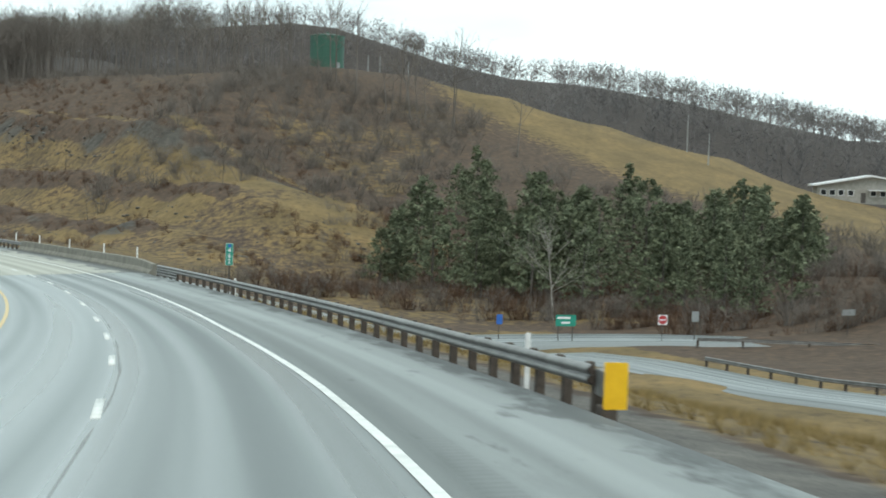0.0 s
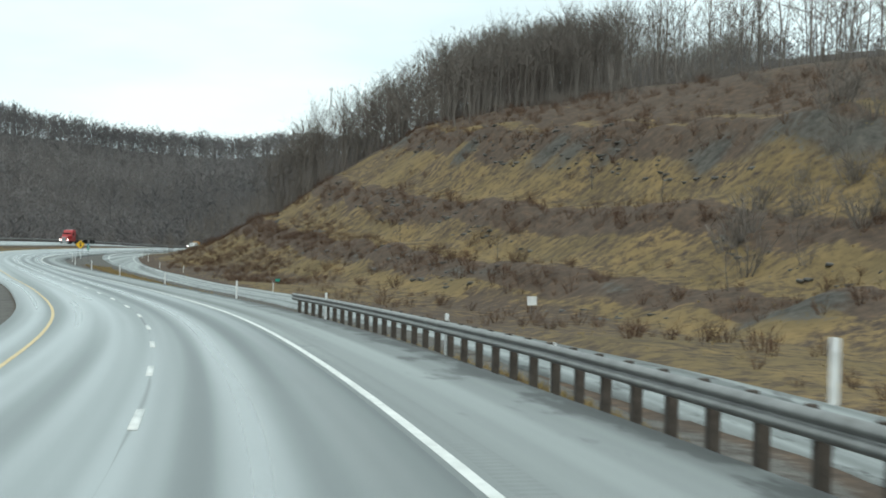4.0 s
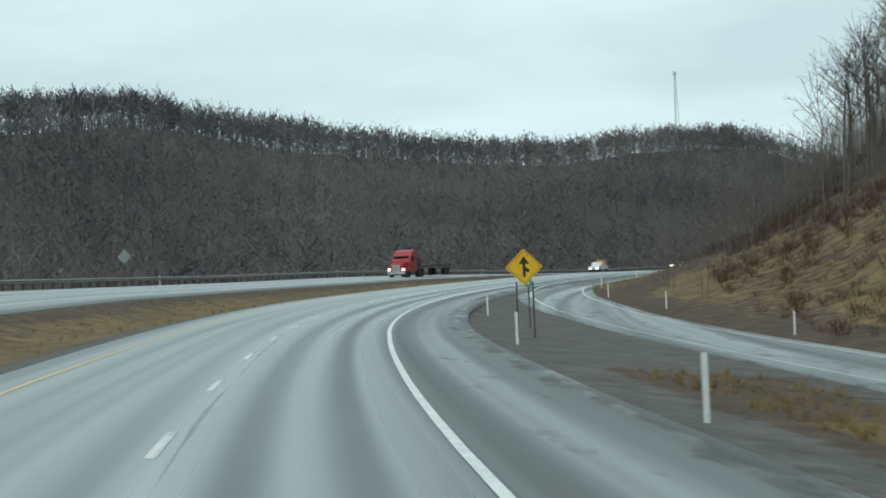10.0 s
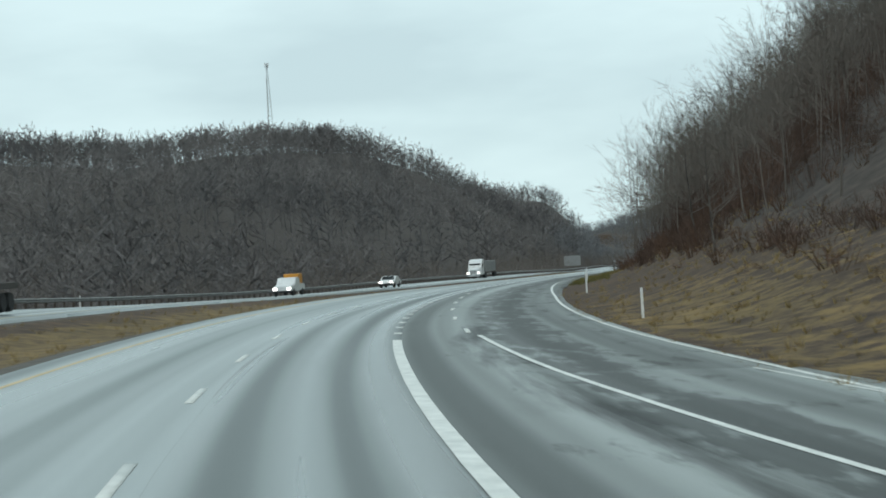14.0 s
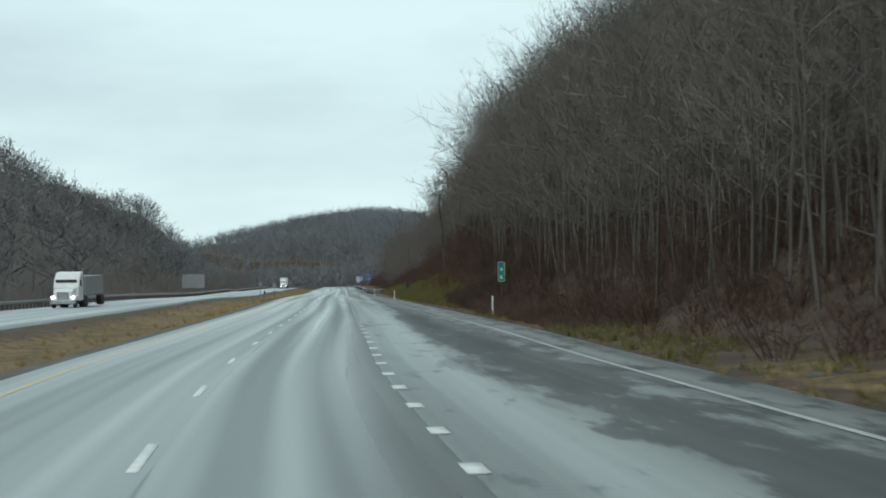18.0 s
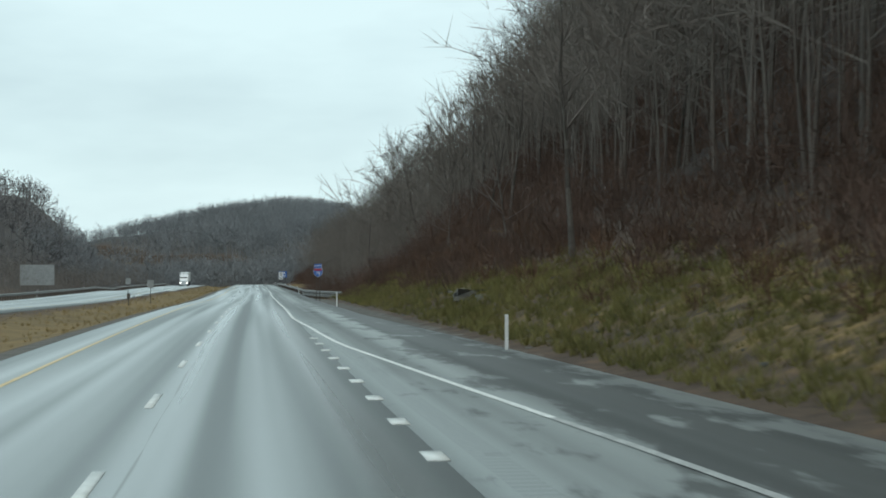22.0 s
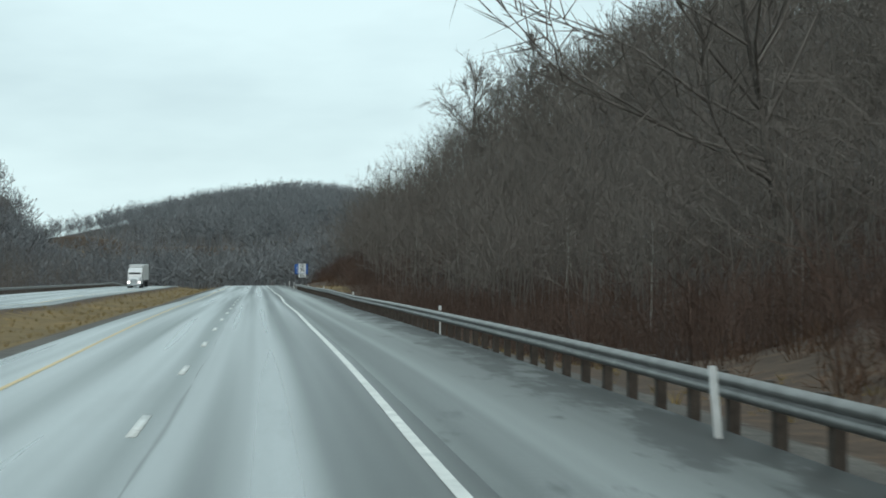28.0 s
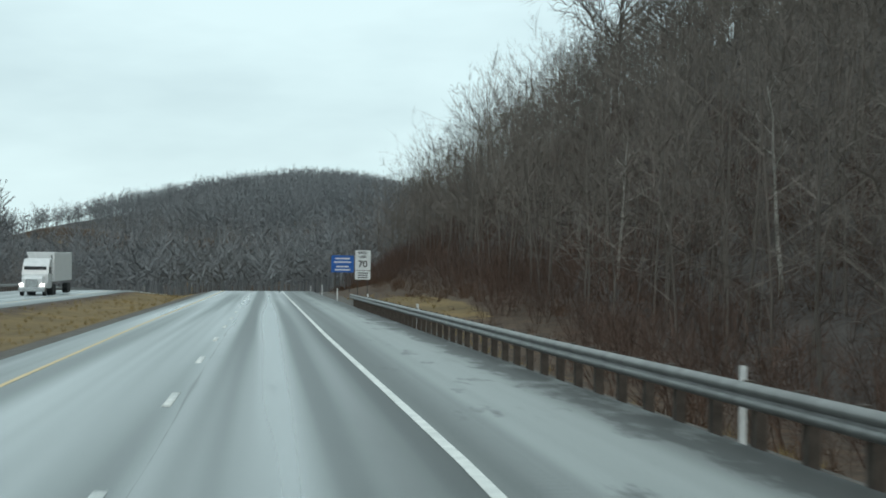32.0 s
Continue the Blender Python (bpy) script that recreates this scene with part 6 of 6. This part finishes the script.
# dry grass tufts
p1, s, d = spots(51, 7500, 470, 930, 8.8, 22, lambda s, d, r: fbm(np.column_stack([s, d]), 30, 3, 4.0) + 0.4 * r.random(len(s)) > 0.02, 0.02)
p2, s, d = spots(52, 5200, 200, 1330, -15.4, -8.2, None, 0.02)
p3, s, d = spots(53, 3000, 165, 460, 22, 80, lambda s, d, r: fbm(np.column_stack([s, d]), 16, 2, 8.0) < 0.15, 0.02)
p4, s, d = spots(54, 3400, 100, 365, 8.2, 11.6, lambda s, d, r: d < ip(s, RAMP_S, RAMP_L) - 0.6, 0.02)
p6, s, d = spots(65, 2600, 10, 85, 7.8, 15, None, 0.02)
p5, s, d = spots(55, 700, 880, 1190, 7.2, 12, None, 0.02)
scatter("dry_grass", TUFT_T, np.concatenate([p1, p2, p3, p4, p5, p6]), sz(51, len(p1) + len(p2) + len(p3) + len(p4) + len(p5) + len(p6), 0.14, 0.42), M_STRAW, "dry straw-coloured grass tufts", "grass", 51)


p, s, d = spots(56, 18000, 560, 925, 7.7, 19, lambda s, d, r: (d > ip(s, [700, 740, 800, 900], [9.0, 8.1, 7.7, 8.2])) & (d < ip(s, [560, 640, 690, 715, 800, 860, 900], [12, 11.5, 12.5, 14.5, 13, 11.5, 19])) & (fbm(np.column_stack([s, d * 1.5]), 12, 3, 9.0) + 0.3 * r.random(len(s)) - 0.03 * (d - 9) - 0.25 * ((s < 650) & (d > 13.5)) > 0.0), 0.02)
p7, s, d = spots(67, 16000, 690, 890, 7.9, 19, lambda s, d, r: (d > ip(s, [690, 740, 800, 890], [9.0, 8.1, 7.9, 8.2])) & (d < ip(s, [690, 760, 785, 800, 890], [12.5, 12.8, 13.2, 11.5, 11.5]) + 2.5 * r.random(len(s))), 0.02)
p = np.concatenate([p, p7])
scatter("bank_grass", TUFT_T, p, sz(56, len(p), 0.22, 0.6), M_TURF, "olive and straw grass clumps along the bank", "grass", 56)


# ---- single trees that stand out ----
def standing_tree(seed, height, s, d, label, at=None, bark=None, limbs=16, subs=5, twigs=4, crown=0.34, spread=0.30, lean=0.05, group="roadside trees", stout=1.0):
    rng = np.random.default_rng(seed)
    segs = branch_list(rng, height, limbs, subs, twigs, crown, spread, lean)
    t = anchor("tree", at_road(s, d, -0.25) if at is None else at, label, "tree", group)
    v, f = tree_arrays([g for g in segs if g[4] == 0], (8, 0, 0, 0), (1.15, 1, 1, 1))
    put("trunk", fast_mesh("trunk", v, f), bark or M_BARK, t)
    v, f = tree_arrays([g for g in segs if g[4] > 0], (5, 4, 3, 0), (1, 1.1 * stout, 1.3 * stout, 2.2 * stout))
    put("crown", fast_mesh("crown", v, f), bark or M_TWIG, t, "leafless branches and twigs")
    return t


KINDS = [standing_tree(60 + i, h, s, d, "slender bare deciduous tree at the edge of the woods", limbs=li, crown=c, spread=sp, lean=le)
         for i, (h, s, d, li, c, sp, le) in enumerate(((6.5, 532, 16.4, 16, 0.25, 0.32, 0.05), (7, 556, 17.5, 14, 0.28, 0.30, 0.10), (14, 782, 14.4, 15, 0.42, 0.26, 0.04),
                                                      (10, 700, 17.5, 14, 0.30, 0.30, 0.12), (15, 640, 18.5, 16, 0.40, 0.25, 0.06), (9, 818, 17, 13, 0.22, 0.34, 0.10)))]
_r = np.random.default_rng(99)
for i in range(34):
    s_ = 590 + 310 * (i + _r.random()) / 34
    d_ = ip(s_, [520, 640, 780, 900, 990, 1110, 1150, 1320], [19, 17, 17, 17, 14, 15, 26, 18]) + 7 * _r.random()
    k = KINDS[int(_r.integers(0, 6))]
    copy_thing(k, at_road(s_, d_, -0.25) @ pose(0, 0, 0, 0, 0, 360 * _r.random()))
standing_tree(80, 27, 0, 0, "large leaning bare tree with wide drooping limbs", at=at_road(993, 30.5, -0.3) @ pose(0, 0, 0, 0, -12, 0), limbs=22, subs=7, twigs=5, crown=0.36, spread=0.42, lean=0.03, stout=1.4)
standing_tree(79, 12, 936, 15.5, "bare tree with drooping limbs behind the rail", limbs=16, subs=6, twigs=4, crown=0.28, spread=0.36, lean=0.05)
for i, (h, s_, d_) in enumerate(((19, 903, 27), (17, 915, 31), (18, 889, 29), (16, 926, 26))):
    standing_tree(70 + i, h, s_, d_, "tall bare tree on the skyline above the clearing", limbs=18, subs=6, twigs=4, crown=0.36, spread=0.34, lean=0.05, stout=1.3)
standing_tree(81, 25, 1240, 45, "round-crowned bare oak on the skyline", limbs=30, subs=9, twigs=7, crown=0.36, spread=0.36, group="skyline oaks", stout=1.3)
standing_tree(82, 23, 1232, 55, "round-crowned bare oak on the skyline", limbs=30, subs=9, twigs=7, crown=0.36, spread=0.34, group="skyline oaks", stout=1.3)
standing_tree(83, 11, 0, 0, "pale bare sycamore standing before the pines", at=Matrix.Translation(Vector(land_xy(np.array([[-23.6, 168.0]]))[0])), bark=M_SYCAMORE, limbs=18, subs=6, twigs=3, crown=0.30, spread=0.44, group="pale trees")
for i, (h, s_, d_) in enumerate(((12, 1085, 35.9), (11, 1140, 23.1), (13, 1118, 27), (10, 1060, 30), (12, 690, 25), (9, 1010, 26))):
    standing_tree(84 + i, h, s_, d_, "thin pale-barked birch among darker trees", bark=M_BIRCH, limbs=7, subs=2, twigs=2, crown=0.55, spread=0.16, lean=0.05, group="pale trees")
for i, (h, s_, d_) in enumerate(((5, 276, 58.6), (4.5, 238, 46), (6, 300, 61), (5, 262, 75), (5, 330, 46.5), (4, 352, 59), (5.5, 222, 60), (4, 285, 44.5))):
    standing_tree(95 + i, h, s_, d_, "small bare sapling on a bench of the cut", limbs=9, subs=4, twigs=3, crown=0.2, spread=0.36, group="saplings")


# ---- pines ----
def at_xy(x, y, up=0.0):
    return Matrix.Translation(Vector(land_xy(np.array([[x, y]], float))[0])) @ pose(0, 0, up)


def pine(seed, height, x, y):
    rng = np.random.default_rng(seed)
    t = anchor("pine_tree", at_xy(x, y, -0.3), "dark green pine with a ragged crown on the lower hillside", "pine tree", "pines")
    v, f = tree_arrays([(np.array([0, 0, i * height / 6.0]), np.array([0, 0, (i + 1) * height / 6.0]), 0.16 * (1 - i / 6.5), 0.16 * (1 - (i + 1) / 6.5), 0) for i in range(6)], (6, 0, 0, 0))
    put("trunk", fast_mesh("trunk", v, f), M_BARK, t)
    V, T, n = [], [], 0
    for k in range(70):
        u = 0.12 + 0.88 * (k + rng.random()) / 70
        a = rng.random() * 6.283
        reach = height * 0.40 * (1.08 - u) ** 0.75 * (0.6 + 0.6 * rng.random())
        z = u * height
        for j in range(9):
            r = reach * (0.25 + 0.8 * (j + rng.random()) / 9)
            c = np.array([math.cos(a) * r, math.sin(a) * r, z + 0.22 * r + rng.normal(0, 0.16)])
            for w in range(3):
                d1, d2 = unit(rng.normal(0, 1, 3)), unit(rng.normal(0, 1, 3))
                L = 0.30 + 0.32 * rng.random()
                V.append(np.array([c - d1 * L * 0.5, c + d1 * L * 0.5 + d2 * 0.10, c + d2 * L * 0.55]))
                T.append((n, n + 1, n + 2))
                n += 3
    put("crown", fast_mesh("crown", np.concatenate(V), np.array(T)), M_PINE, t, "dark green needle clumps")
    return t


PINES = [pine(120 + i, h, x, y) for i, (h, x, y) in enumerate(((9.5, -40, 196), (8.5, -34, 188), (10.5, -22, 192), (9, -6, 186)))]
_r = np.random.default_rng(5)
_xy = np.column_stack([-50 + 54 * _r.random(92), np.zeros(92)])
_xy[:, 1] = ip(_xy[:, 0], [-50, -20, 8], [192, 176, 172]) + 58 * _r.random(92) ** 1.2
for i, _q in enumerate(land_xy(_xy)):
    _k = 0.65 + 0.6 * _r.random()
    copy_thing(PINES[i % 4], Matrix.Translation(Vector(_q)) @ pose(0, 0, -0.2, 0, 0, 360 * _r.random()) @ Matrix.Diagonal((_k * 1.15, _k * 1.15, _k, 1)))


# ---- rock ledges ----
def slab(rng, l, w, h):
    bm = bmesh.new()
    bmesh.ops.create_cube(bm, size=1, matrix=Matrix.Diagonal((l, w, h, 1)))
    bmesh.ops.subdivide_edges(bm, edges=bm.edges[:], cuts=1)
    for vv in bm.verts:
        vv.co += Vector(rng.normal(0, 0.10, 3) * np.array([l, w, h]) * 0.8)
    return bm


rl = anchor("rock_ledge", at_road(787.5, 10.1, -0.35), "grey shale ledge jutting from the grassy bank", "rock")
_r = np.random.default_rng(17)
for i in range(15):
    bm = slab(_r, 1.1 + _r.random() * 1.1, 0.9 + 0.8 * _r.random(), 0.35 + 0.45 * _r.random())
    ob = part("slab", bm, M_ROCK, rl)
    ob.matrix_basis = pose(0.1 + 0.6 * _r.random() + 0.10 * abs(i - 7), -7.2 + i * 1.0, -0.10 + 0.5 * _r.random(), _r.normal(0, 5), _r.normal(0, 6), 80 + _r.normal(0, 14))
_bx = np.array([(x, y, z) for z in (-0.5, 0.5) for y in (-0.5, 0.5) for x in (-0.5, 0.5)])
_bt = np.array([(0, 2, 1), (1, 2, 3), (4, 5, 6), (5, 7, 6), (0, 1, 4), (1, 5, 4), (2, 6, 3), (3, 6, 7), (0, 4, 2), (2, 4, 6), (1, 3, 5), (3, 7, 5)])
SLAB_T = []
for i in range(6):
    _r = np.random.default_rng(200 + i)
    SLAB_T.append(((_bx + _r.normal(0, 0.12, _bx.shape)) * np.array([1.6 + _r.random(), 0.9, 0.35 + 0.3 * _r.random()]), _bt))
ledges = []
for k, (da, db) in enumerate(((38, 43.5), (49, 54.5), (62, 68))):
    p, s, d = spots(210 + k, 420, 190, 430, da, db, lambda s, d, r: fbm(np.column_stack([s, d * 4]), 22, 2, 2.0) > -0.05, 0.12)
    ledges.append(p)
p = np.concatenate(ledges)
scatter("shale_ledges", SLAB_T, p, sz(210, len(p), 0.18, 0.55), M_ROCK, "broken grey shale ledges below the benches", "rock", 210, tilt=0.3)
p, s, d = spots(214, 900, 560, 920, 7.9, 11.0, lambda s, d, r: r.random(len(s)) < 0.35 + 0.65 * smooth(s, 770, 800), 0.02)
scatter("rock_debris", SLAB_T, p, sz(214, len(p), 0.04, 0.20), M_ROCK, "small broken stones along the foot of the bank", "rubble", 214, tilt=0.4)


# ---- tank, mast, house and poles on the hill ----
tk = anchor("water_tank", at_road(309, 132, -0.3), "dark green cylindrical steel water tank on the hilltop", "water tank")
part("shell", lathe_bm([(3.75, 0), (3.78, 0.1), (3.75, 0.2), (3.75, 2.4), (3.78, 2.45), (3.75, 2.5), (3.75, 4.8), (3.78, 4.85), (3.75, 4.9), (3.75, 7.1), (3.82, 7.15), (3.82, 7.25)], 40), M_TANK, tk, "green painted steel shell")
part("roof", lathe_bm([(3.80, 7.24), (2.6, 7.5), (1.2, 7.68), (0.3, 7.75)], 40), M_TANK, tk, "low conical roof")
part("vent", lathe_bm([(0.18, 7.7), (0.18, 8.0), (0.30, 8.02), (0.30, 8.12), (0.05, 8.2)], 12), M_TANK, tk)
for i in range(16):
    a = 2 * math.pi * i / 16
    part("railing_post", box_bm((0.05, 0.05, 0.9), (3.7 * math.cos(a), 3.7 * math.sin(a), 7.7)), M_DARKSTEEL, tk)
part("hatch", box_bm((0.9, 0.2, 1.2), (0.6, -3.7, 0.8), 0.03), M_SIGNBACK, tk, "pale access hatch")

mx, my = -722.0, 1058.0
mast = anchor("radio_mast", pose(mx, my, 44), "tall slim lattice radio mast on the ridge", "radio mast")
HM = 52.0
for i in range(3):
    a = i * 2.094 + 0.4
    v, f = tree_arrays([(np.array([2.2 * math.cos(a), 2.2 * math.sin(a), 0]), np.array([0.35 * math.cos(a), 0.35 * math.sin(a), HM]), 0.16, 0.12, 0)], (4, 0, 0, 0))
    put("leg", fast_mesh("leg", v, f), M_SIGNBACK, mast)
for k in range(22):
    segs = []
    for i in range(3):
        a, b_ = i * 2.094 + 0.4, (i + 1) * 2.094 + 0.4
        z0, z1 = HM * k / 22, HM * (k + 1) / 22
        q0, q1 = 2.2 - 1.85 * k / 22, 2.2 - 1.85 * (k + 1) / 22
        segs.append((np.array([q0 * math.cos(a), q0 * math.sin(a), z0]), np.array([q1 * math.cos(b_), q1 * math.sin(b_), z1]), 0.06, 0.06, 0))
    v, f = tree_arrays(segs, (3, 0, 0, 0))
    put("brace", fast_mesh("brace", v, f), M_SIGNBACK, mast)
for i in range(3):
    a = i * 2.094
    part("antenna", box_bm((0.5, 0.35, 2.6), (0.95 * math.cos(a), 0.95 * math.sin(a), HM - 0.6), 0.05), M_SIGNWHITE, mast, "white panel antenna")

hs = anchor("house", at_xy(8.5, 350, -0.2) @ pose(0, 0, 0, 0, 0, 6), "long low grey house with a pale shallow roof on the meadow", "house")
part("wall", box_bm((21, 8, 3.6), (6, 0, 1.3)), M_SIDING, hs, "grey siding walls")
bm = bmesh.new()
prof = [(-5.4, 2.9), (6.5, 5.2), (17.4, 3.6), (17.4, 3.9), (6.5, 5.55), (-5.4, 3.25)]
f0 = [bm.verts.new((x, -5.0, z)) for x, z in prof]
f1 = [bm.verts.new((x, 5.0, z)) for x, z in prof]
bm.faces.new(f0)
bm.faces.new(f1[::-1])
for i in range(6):
    bm.faces.new((f0[i], f1[i], f1[(i + 1) % 6], f0[(i + 1) % 6]))
bmesh.ops.recalc_face_normals(bm, faces=bm.faces[:])
part("roof", bm, M_ROOF, hs, "pale shallow gabled roof")
part("gable_wall", plate_bm([(-4.4, 0), (16.4, 0), (16.4, 0.7), (6.5, 2.1), (-4.4, 0.0)][::-1], 7.8, (0, -3.95, 3.08)), M_SIDING, hs)
for i, x in enumerate((-3.2, -1.4, 0.4, 2.4, 7.0, 9.0, 13.5)):
    wn = part("window", box_bm((1.3, 0.10, 1.3), (x, -4.02, 1.7), 0.01), M_ROOF, hs, "white-framed window")
    part("pane", box_bm((1.05, 0.06, 1.05), (x, -4.07, 1.7)), M_CARGLASS, wn)
part("balcony", box_bm((4.5, 1.5, 0.2), (8.2, -4.7, 2.35), 0.02), M_ROOF, hs)
part("door", box_bm((1.0, 0.12, 2.1), (5.0, -4.02, 0.75), 0.01), M_DARKSTEEL, hs)


def pole(x, y, h, label, cross=True):
    t = anchor("utility_pole", at_xy(x, y, -0.3), label, "pole", "poles")
    v, f = tree_arrays([(np.zeros(3), np.array([0, 0, h]), 0.15, 0.10, 0)], (8, 0, 0, 0))
    put("shaft", fast_mesh("shaft", v, f), M_SIGNBACK if not cross else M_POST, t)
    if cross:
        part("crossarm", box_bm((2.2, 0.1, 0.12), (0, 0.1, h - 0.6), 0.01), M_POST, t)


for x_, y_ in ((-90, 340), (-86.5, 341), (-82, 342)):
    pole(x_, y_, 3.6, "short pale post beside the hilltop tank", False)
pole(-22, 338, 8, "bare wooden utility pole on the meadow", False)
pole(-14.5, 322, 6.5, "wooden utility pole on the meadow slope", False)


# ---- vehicles on the oncoming carriageway ----
def wheel(parent, x, y, r=0.5, w=0.28):
    bm = lathe_bm([(r * 0.55, -w / 2), (r * 0.92, -w / 2), (r, -w * 0.35), (r, w * 0.35), (r * 0.92, w / 2), (r * 0.55, w / 2)], 20)
    bmesh.ops.rotate(bm, verts=bm.verts[:], matrix=Matrix.Rotation(radians(90), 3, "Y"))
    wh = part("wheel", bm, M_RUBBER, parent, "black tyre")
    wh.matrix_basis = pose(x, y, r)
    bm = lathe_bm([(r * 0.2, -w * 0.42), (r * 0.56, -w * 0.40), (r * 0.56, w * 0.40), (r * 0.2, w * 0.42)], 14)
    bmesh.ops.rotate(bm, verts=bm.verts[:], matrix=Matrix.Rotation(radians(90), 3, "Y"))
    part("rim", bm, M_CHROME, wh, "bright steel rim")


def side_body(parent, name, outline, width, material, label="", bevel=0.06):
    """A body from its side outline (y along, z up), as wide as given, with eased edges."""
    bm = bmesh.new()
    a = [bm.verts.new((-width / 2, y, z)) for y, z in outline]
    b = [bm.verts.new((width / 2, y, z)) for y, z in outline]
    bm.faces.new(a)
    bm.faces.new(b[::-1])
    k = len(outline)
    for i in range(k):
        bm.faces.new((a[i], b[i], b[(i + 1) % k], a[(i + 1) % k]))
    bmesh.ops.recalc_face_normals(bm, faces=bm.faces[:])
    bmesh.ops.bevel(bm, geom=bm.edges[:], offset=bevel, segments=2, affect="EDGES")
    return part(name, bm, material, parent, label)


def on_opposite(s, d):
    p = on_road(s, d, 0.02)[0]
    return Matrix.Translation(p) @ pose(0, 0, 0, 0, 0, heading_deg(s) + 180)


def tractor(t, paint):
    side_body(t, "hood", [(0.0, 0.75), (0.0, 1.55), (0.3, 1.75), (1.9, 1.95), (1.9, 0.75)], 1.75, paint, "sloping truck hood").matrix_basis = pose(0, 0, 0, 0, 0, 180) @ pose(0, -8.6, 0)
    side_body(t, "cab", [(1.8, 0.7), (1.8, 1.95), (2.3, 2.75), (3.2, 3.35), (4.6, 3.45), (4.6, 0.7)], 2.35, paint, "sleeper cab").matrix_basis = pose(0, 0, 0, 0, 0, 180) @ pose(0, -8.6, 0)
    part("windshield", box_bm((2.0, 0.05, 0.75), (0, 6.48, 2.38), 0.02, Euler((radians(-32), 0, 0)).to_matrix().to_4x4()), M_CARGLASS, t, "dark windshield")
    part("grille", box_bm((1.1, 0.08, 0.75), (0, 8.64, 1.2), 0.03), M_CHROME, t, "chrome grille")
    part("bumper", box_bm((2.35, 0.3, 0.38), (0, 8.65, 0.62), 0.06), M_CHROME, t, "chrome bumper")
    for x in (-0.92, 0.92):
        part("headlamp", box_bm((0.3, 0.08, 0.2), (x, 8.62, 1.05), 0.03), M_LAMP, t, "lit headlamp")
        part("fender", box_bm((0.42, 1.3, 0.5), (x * 1.08, 7.6, 1.0), 0.15), paint, t)
        part("exhaust_stack", lathe_bm([(0.07, 1.0), (0.07, 3.7), (0.06, 3.75)], 10), M_CHROME, t).matrix_basis = pose(x * 1.2, 3.9, 0)
        part("window", box_bm((0.04, 0.8, 0.6), (x * 1.285, 5.6, 2.35), 0.01), M_CARGLASS, t)
        wheel(t, x * 1.08, 7.6, 0.52)
        for y in (2.9, 1.6):
            wheel(t, x * 1.0, y, 0.52, 0.55)
    part("frame", box_bm((0.9, 5.0, 0.3), (0, 3.0, 0.85), 0.03), M_RUBBER, t, "dark chassis frame")


red = anchor("flatbed_truck", on_opposite(526, -20.6), "red semi tractor pulling an empty dark flatbed trailer", "truck", "oncoming vehicles")
tractor(red, M_REDPAINT)
part("flatbed", box_bm((2.5, 13.0, 0.32), (0, -4.0, 1.35), 0.04), M_DARKSTEEL, red, "dark flat deck")
part("headboard", box_bm((2.45, 0.12, 0.9), (0, 2.5, 1.9), 0.02), M_DARKSTEEL, red)
for x in (-0.95, 0.95):
    for y in (-8.0, -9.3):
        wheel(red, x, y, 0.5, 0.55)

for nm, s_, d_, lab in (("box_truck", 742, -24.6, "white semi tractor with a tall pale box trailer"), ("box_truck", 1192, -20.8, "white semi tractor with a tall pale box trailer, headlamps lit")):
    bt = anchor(nm, on_opposite(s_, d_), lab, "truck", "oncoming vehicles")
    tractor(bt, M_WHITEPAINT)
    if lab.endswith("lit"):
        part("trailer", box_bm((2.55, 13.5, 2.75), (0, -3.6, 2.65), 0.05), M_SIGNWHITE, bt, "pale box trailer")
    else:
        part("trailer", box_bm((2.45, 11.5, 1.9), (0, -3.0, 2.1), 0.08), M_SIGNBACK, bt, "grey open-topped trailer")
    for x in (-0.95, 0.95):
        for y in (-8.0, -9.3):
            wheel(bt, x, y, 0.5, 0.55)


def car(s_, d_, paint, label, pickup=False):
    c = anchor("pickup_truck" if pickup else "car", on_opposite(s_, d_), label, "car", "oncoming vehicles")
    L = 5.4 if pickup else 4.6
    if pickup:
        out = [(L / 2, 0.45), (L / 2, 0.95), (L / 2 - 1.3, 1.12), (0.75, 1.75), (-0.6, 1.78), (-0.85, 1.15), (-L / 2, 1.12), (-L / 2, 0.45)]
    else:
        out = [(L / 2, 0.35), (L / 2, 0.75), (L / 2 - 1.1, 0.95), (0.5, 1.42), (-1.0, 1.42), (-1.8, 1.0), (-L / 2, 0.95), (-L / 2, 0.35)]
    side_body(c, "body", out, 1.85, paint, "painted body", 0.09)
    part("windshield", box_bm((1.5, 0.04, 0.62), (0, 1.0, 1.42 if pickup else 1.16), 0.02, Euler((radians(40), 0, 0)).to_matrix().to_4x4()), M_CARGLASS, c)
    for x in (-0.68, 0.68):
        part("headlamp", box_bm((0.36, 0.08, 0.18), (x, L / 2 + 0.01, 0.72), 0.03), M_LAMP, c, "lit headlamp")
        wheel(c, x * 1.22, L / 2 - 0.95, 0.37, 0.24)
        wheel(c, x * 1.22, -L / 2 + 1.05, 0.37, 0.24)
    part("bumper", box_bm((1.8, 0.16, 0.22), (0, L / 2 + 0.03, 0.45), 0.05), M_RUBBER, c)
    if pickup:
        part("load", box_bm((1.5, 1.5, 1.1), (0, -1.7, 1.55), 0.08), M_ORANGE, c, "orange equipment in the bed")
    return c


car(606, -20.4, M_WHITEPAINT, "white pickup with orange equipment, headlamps lit", True)
car(650, -20.4, M_WHITEPAINT, "white car with lit headlamps")
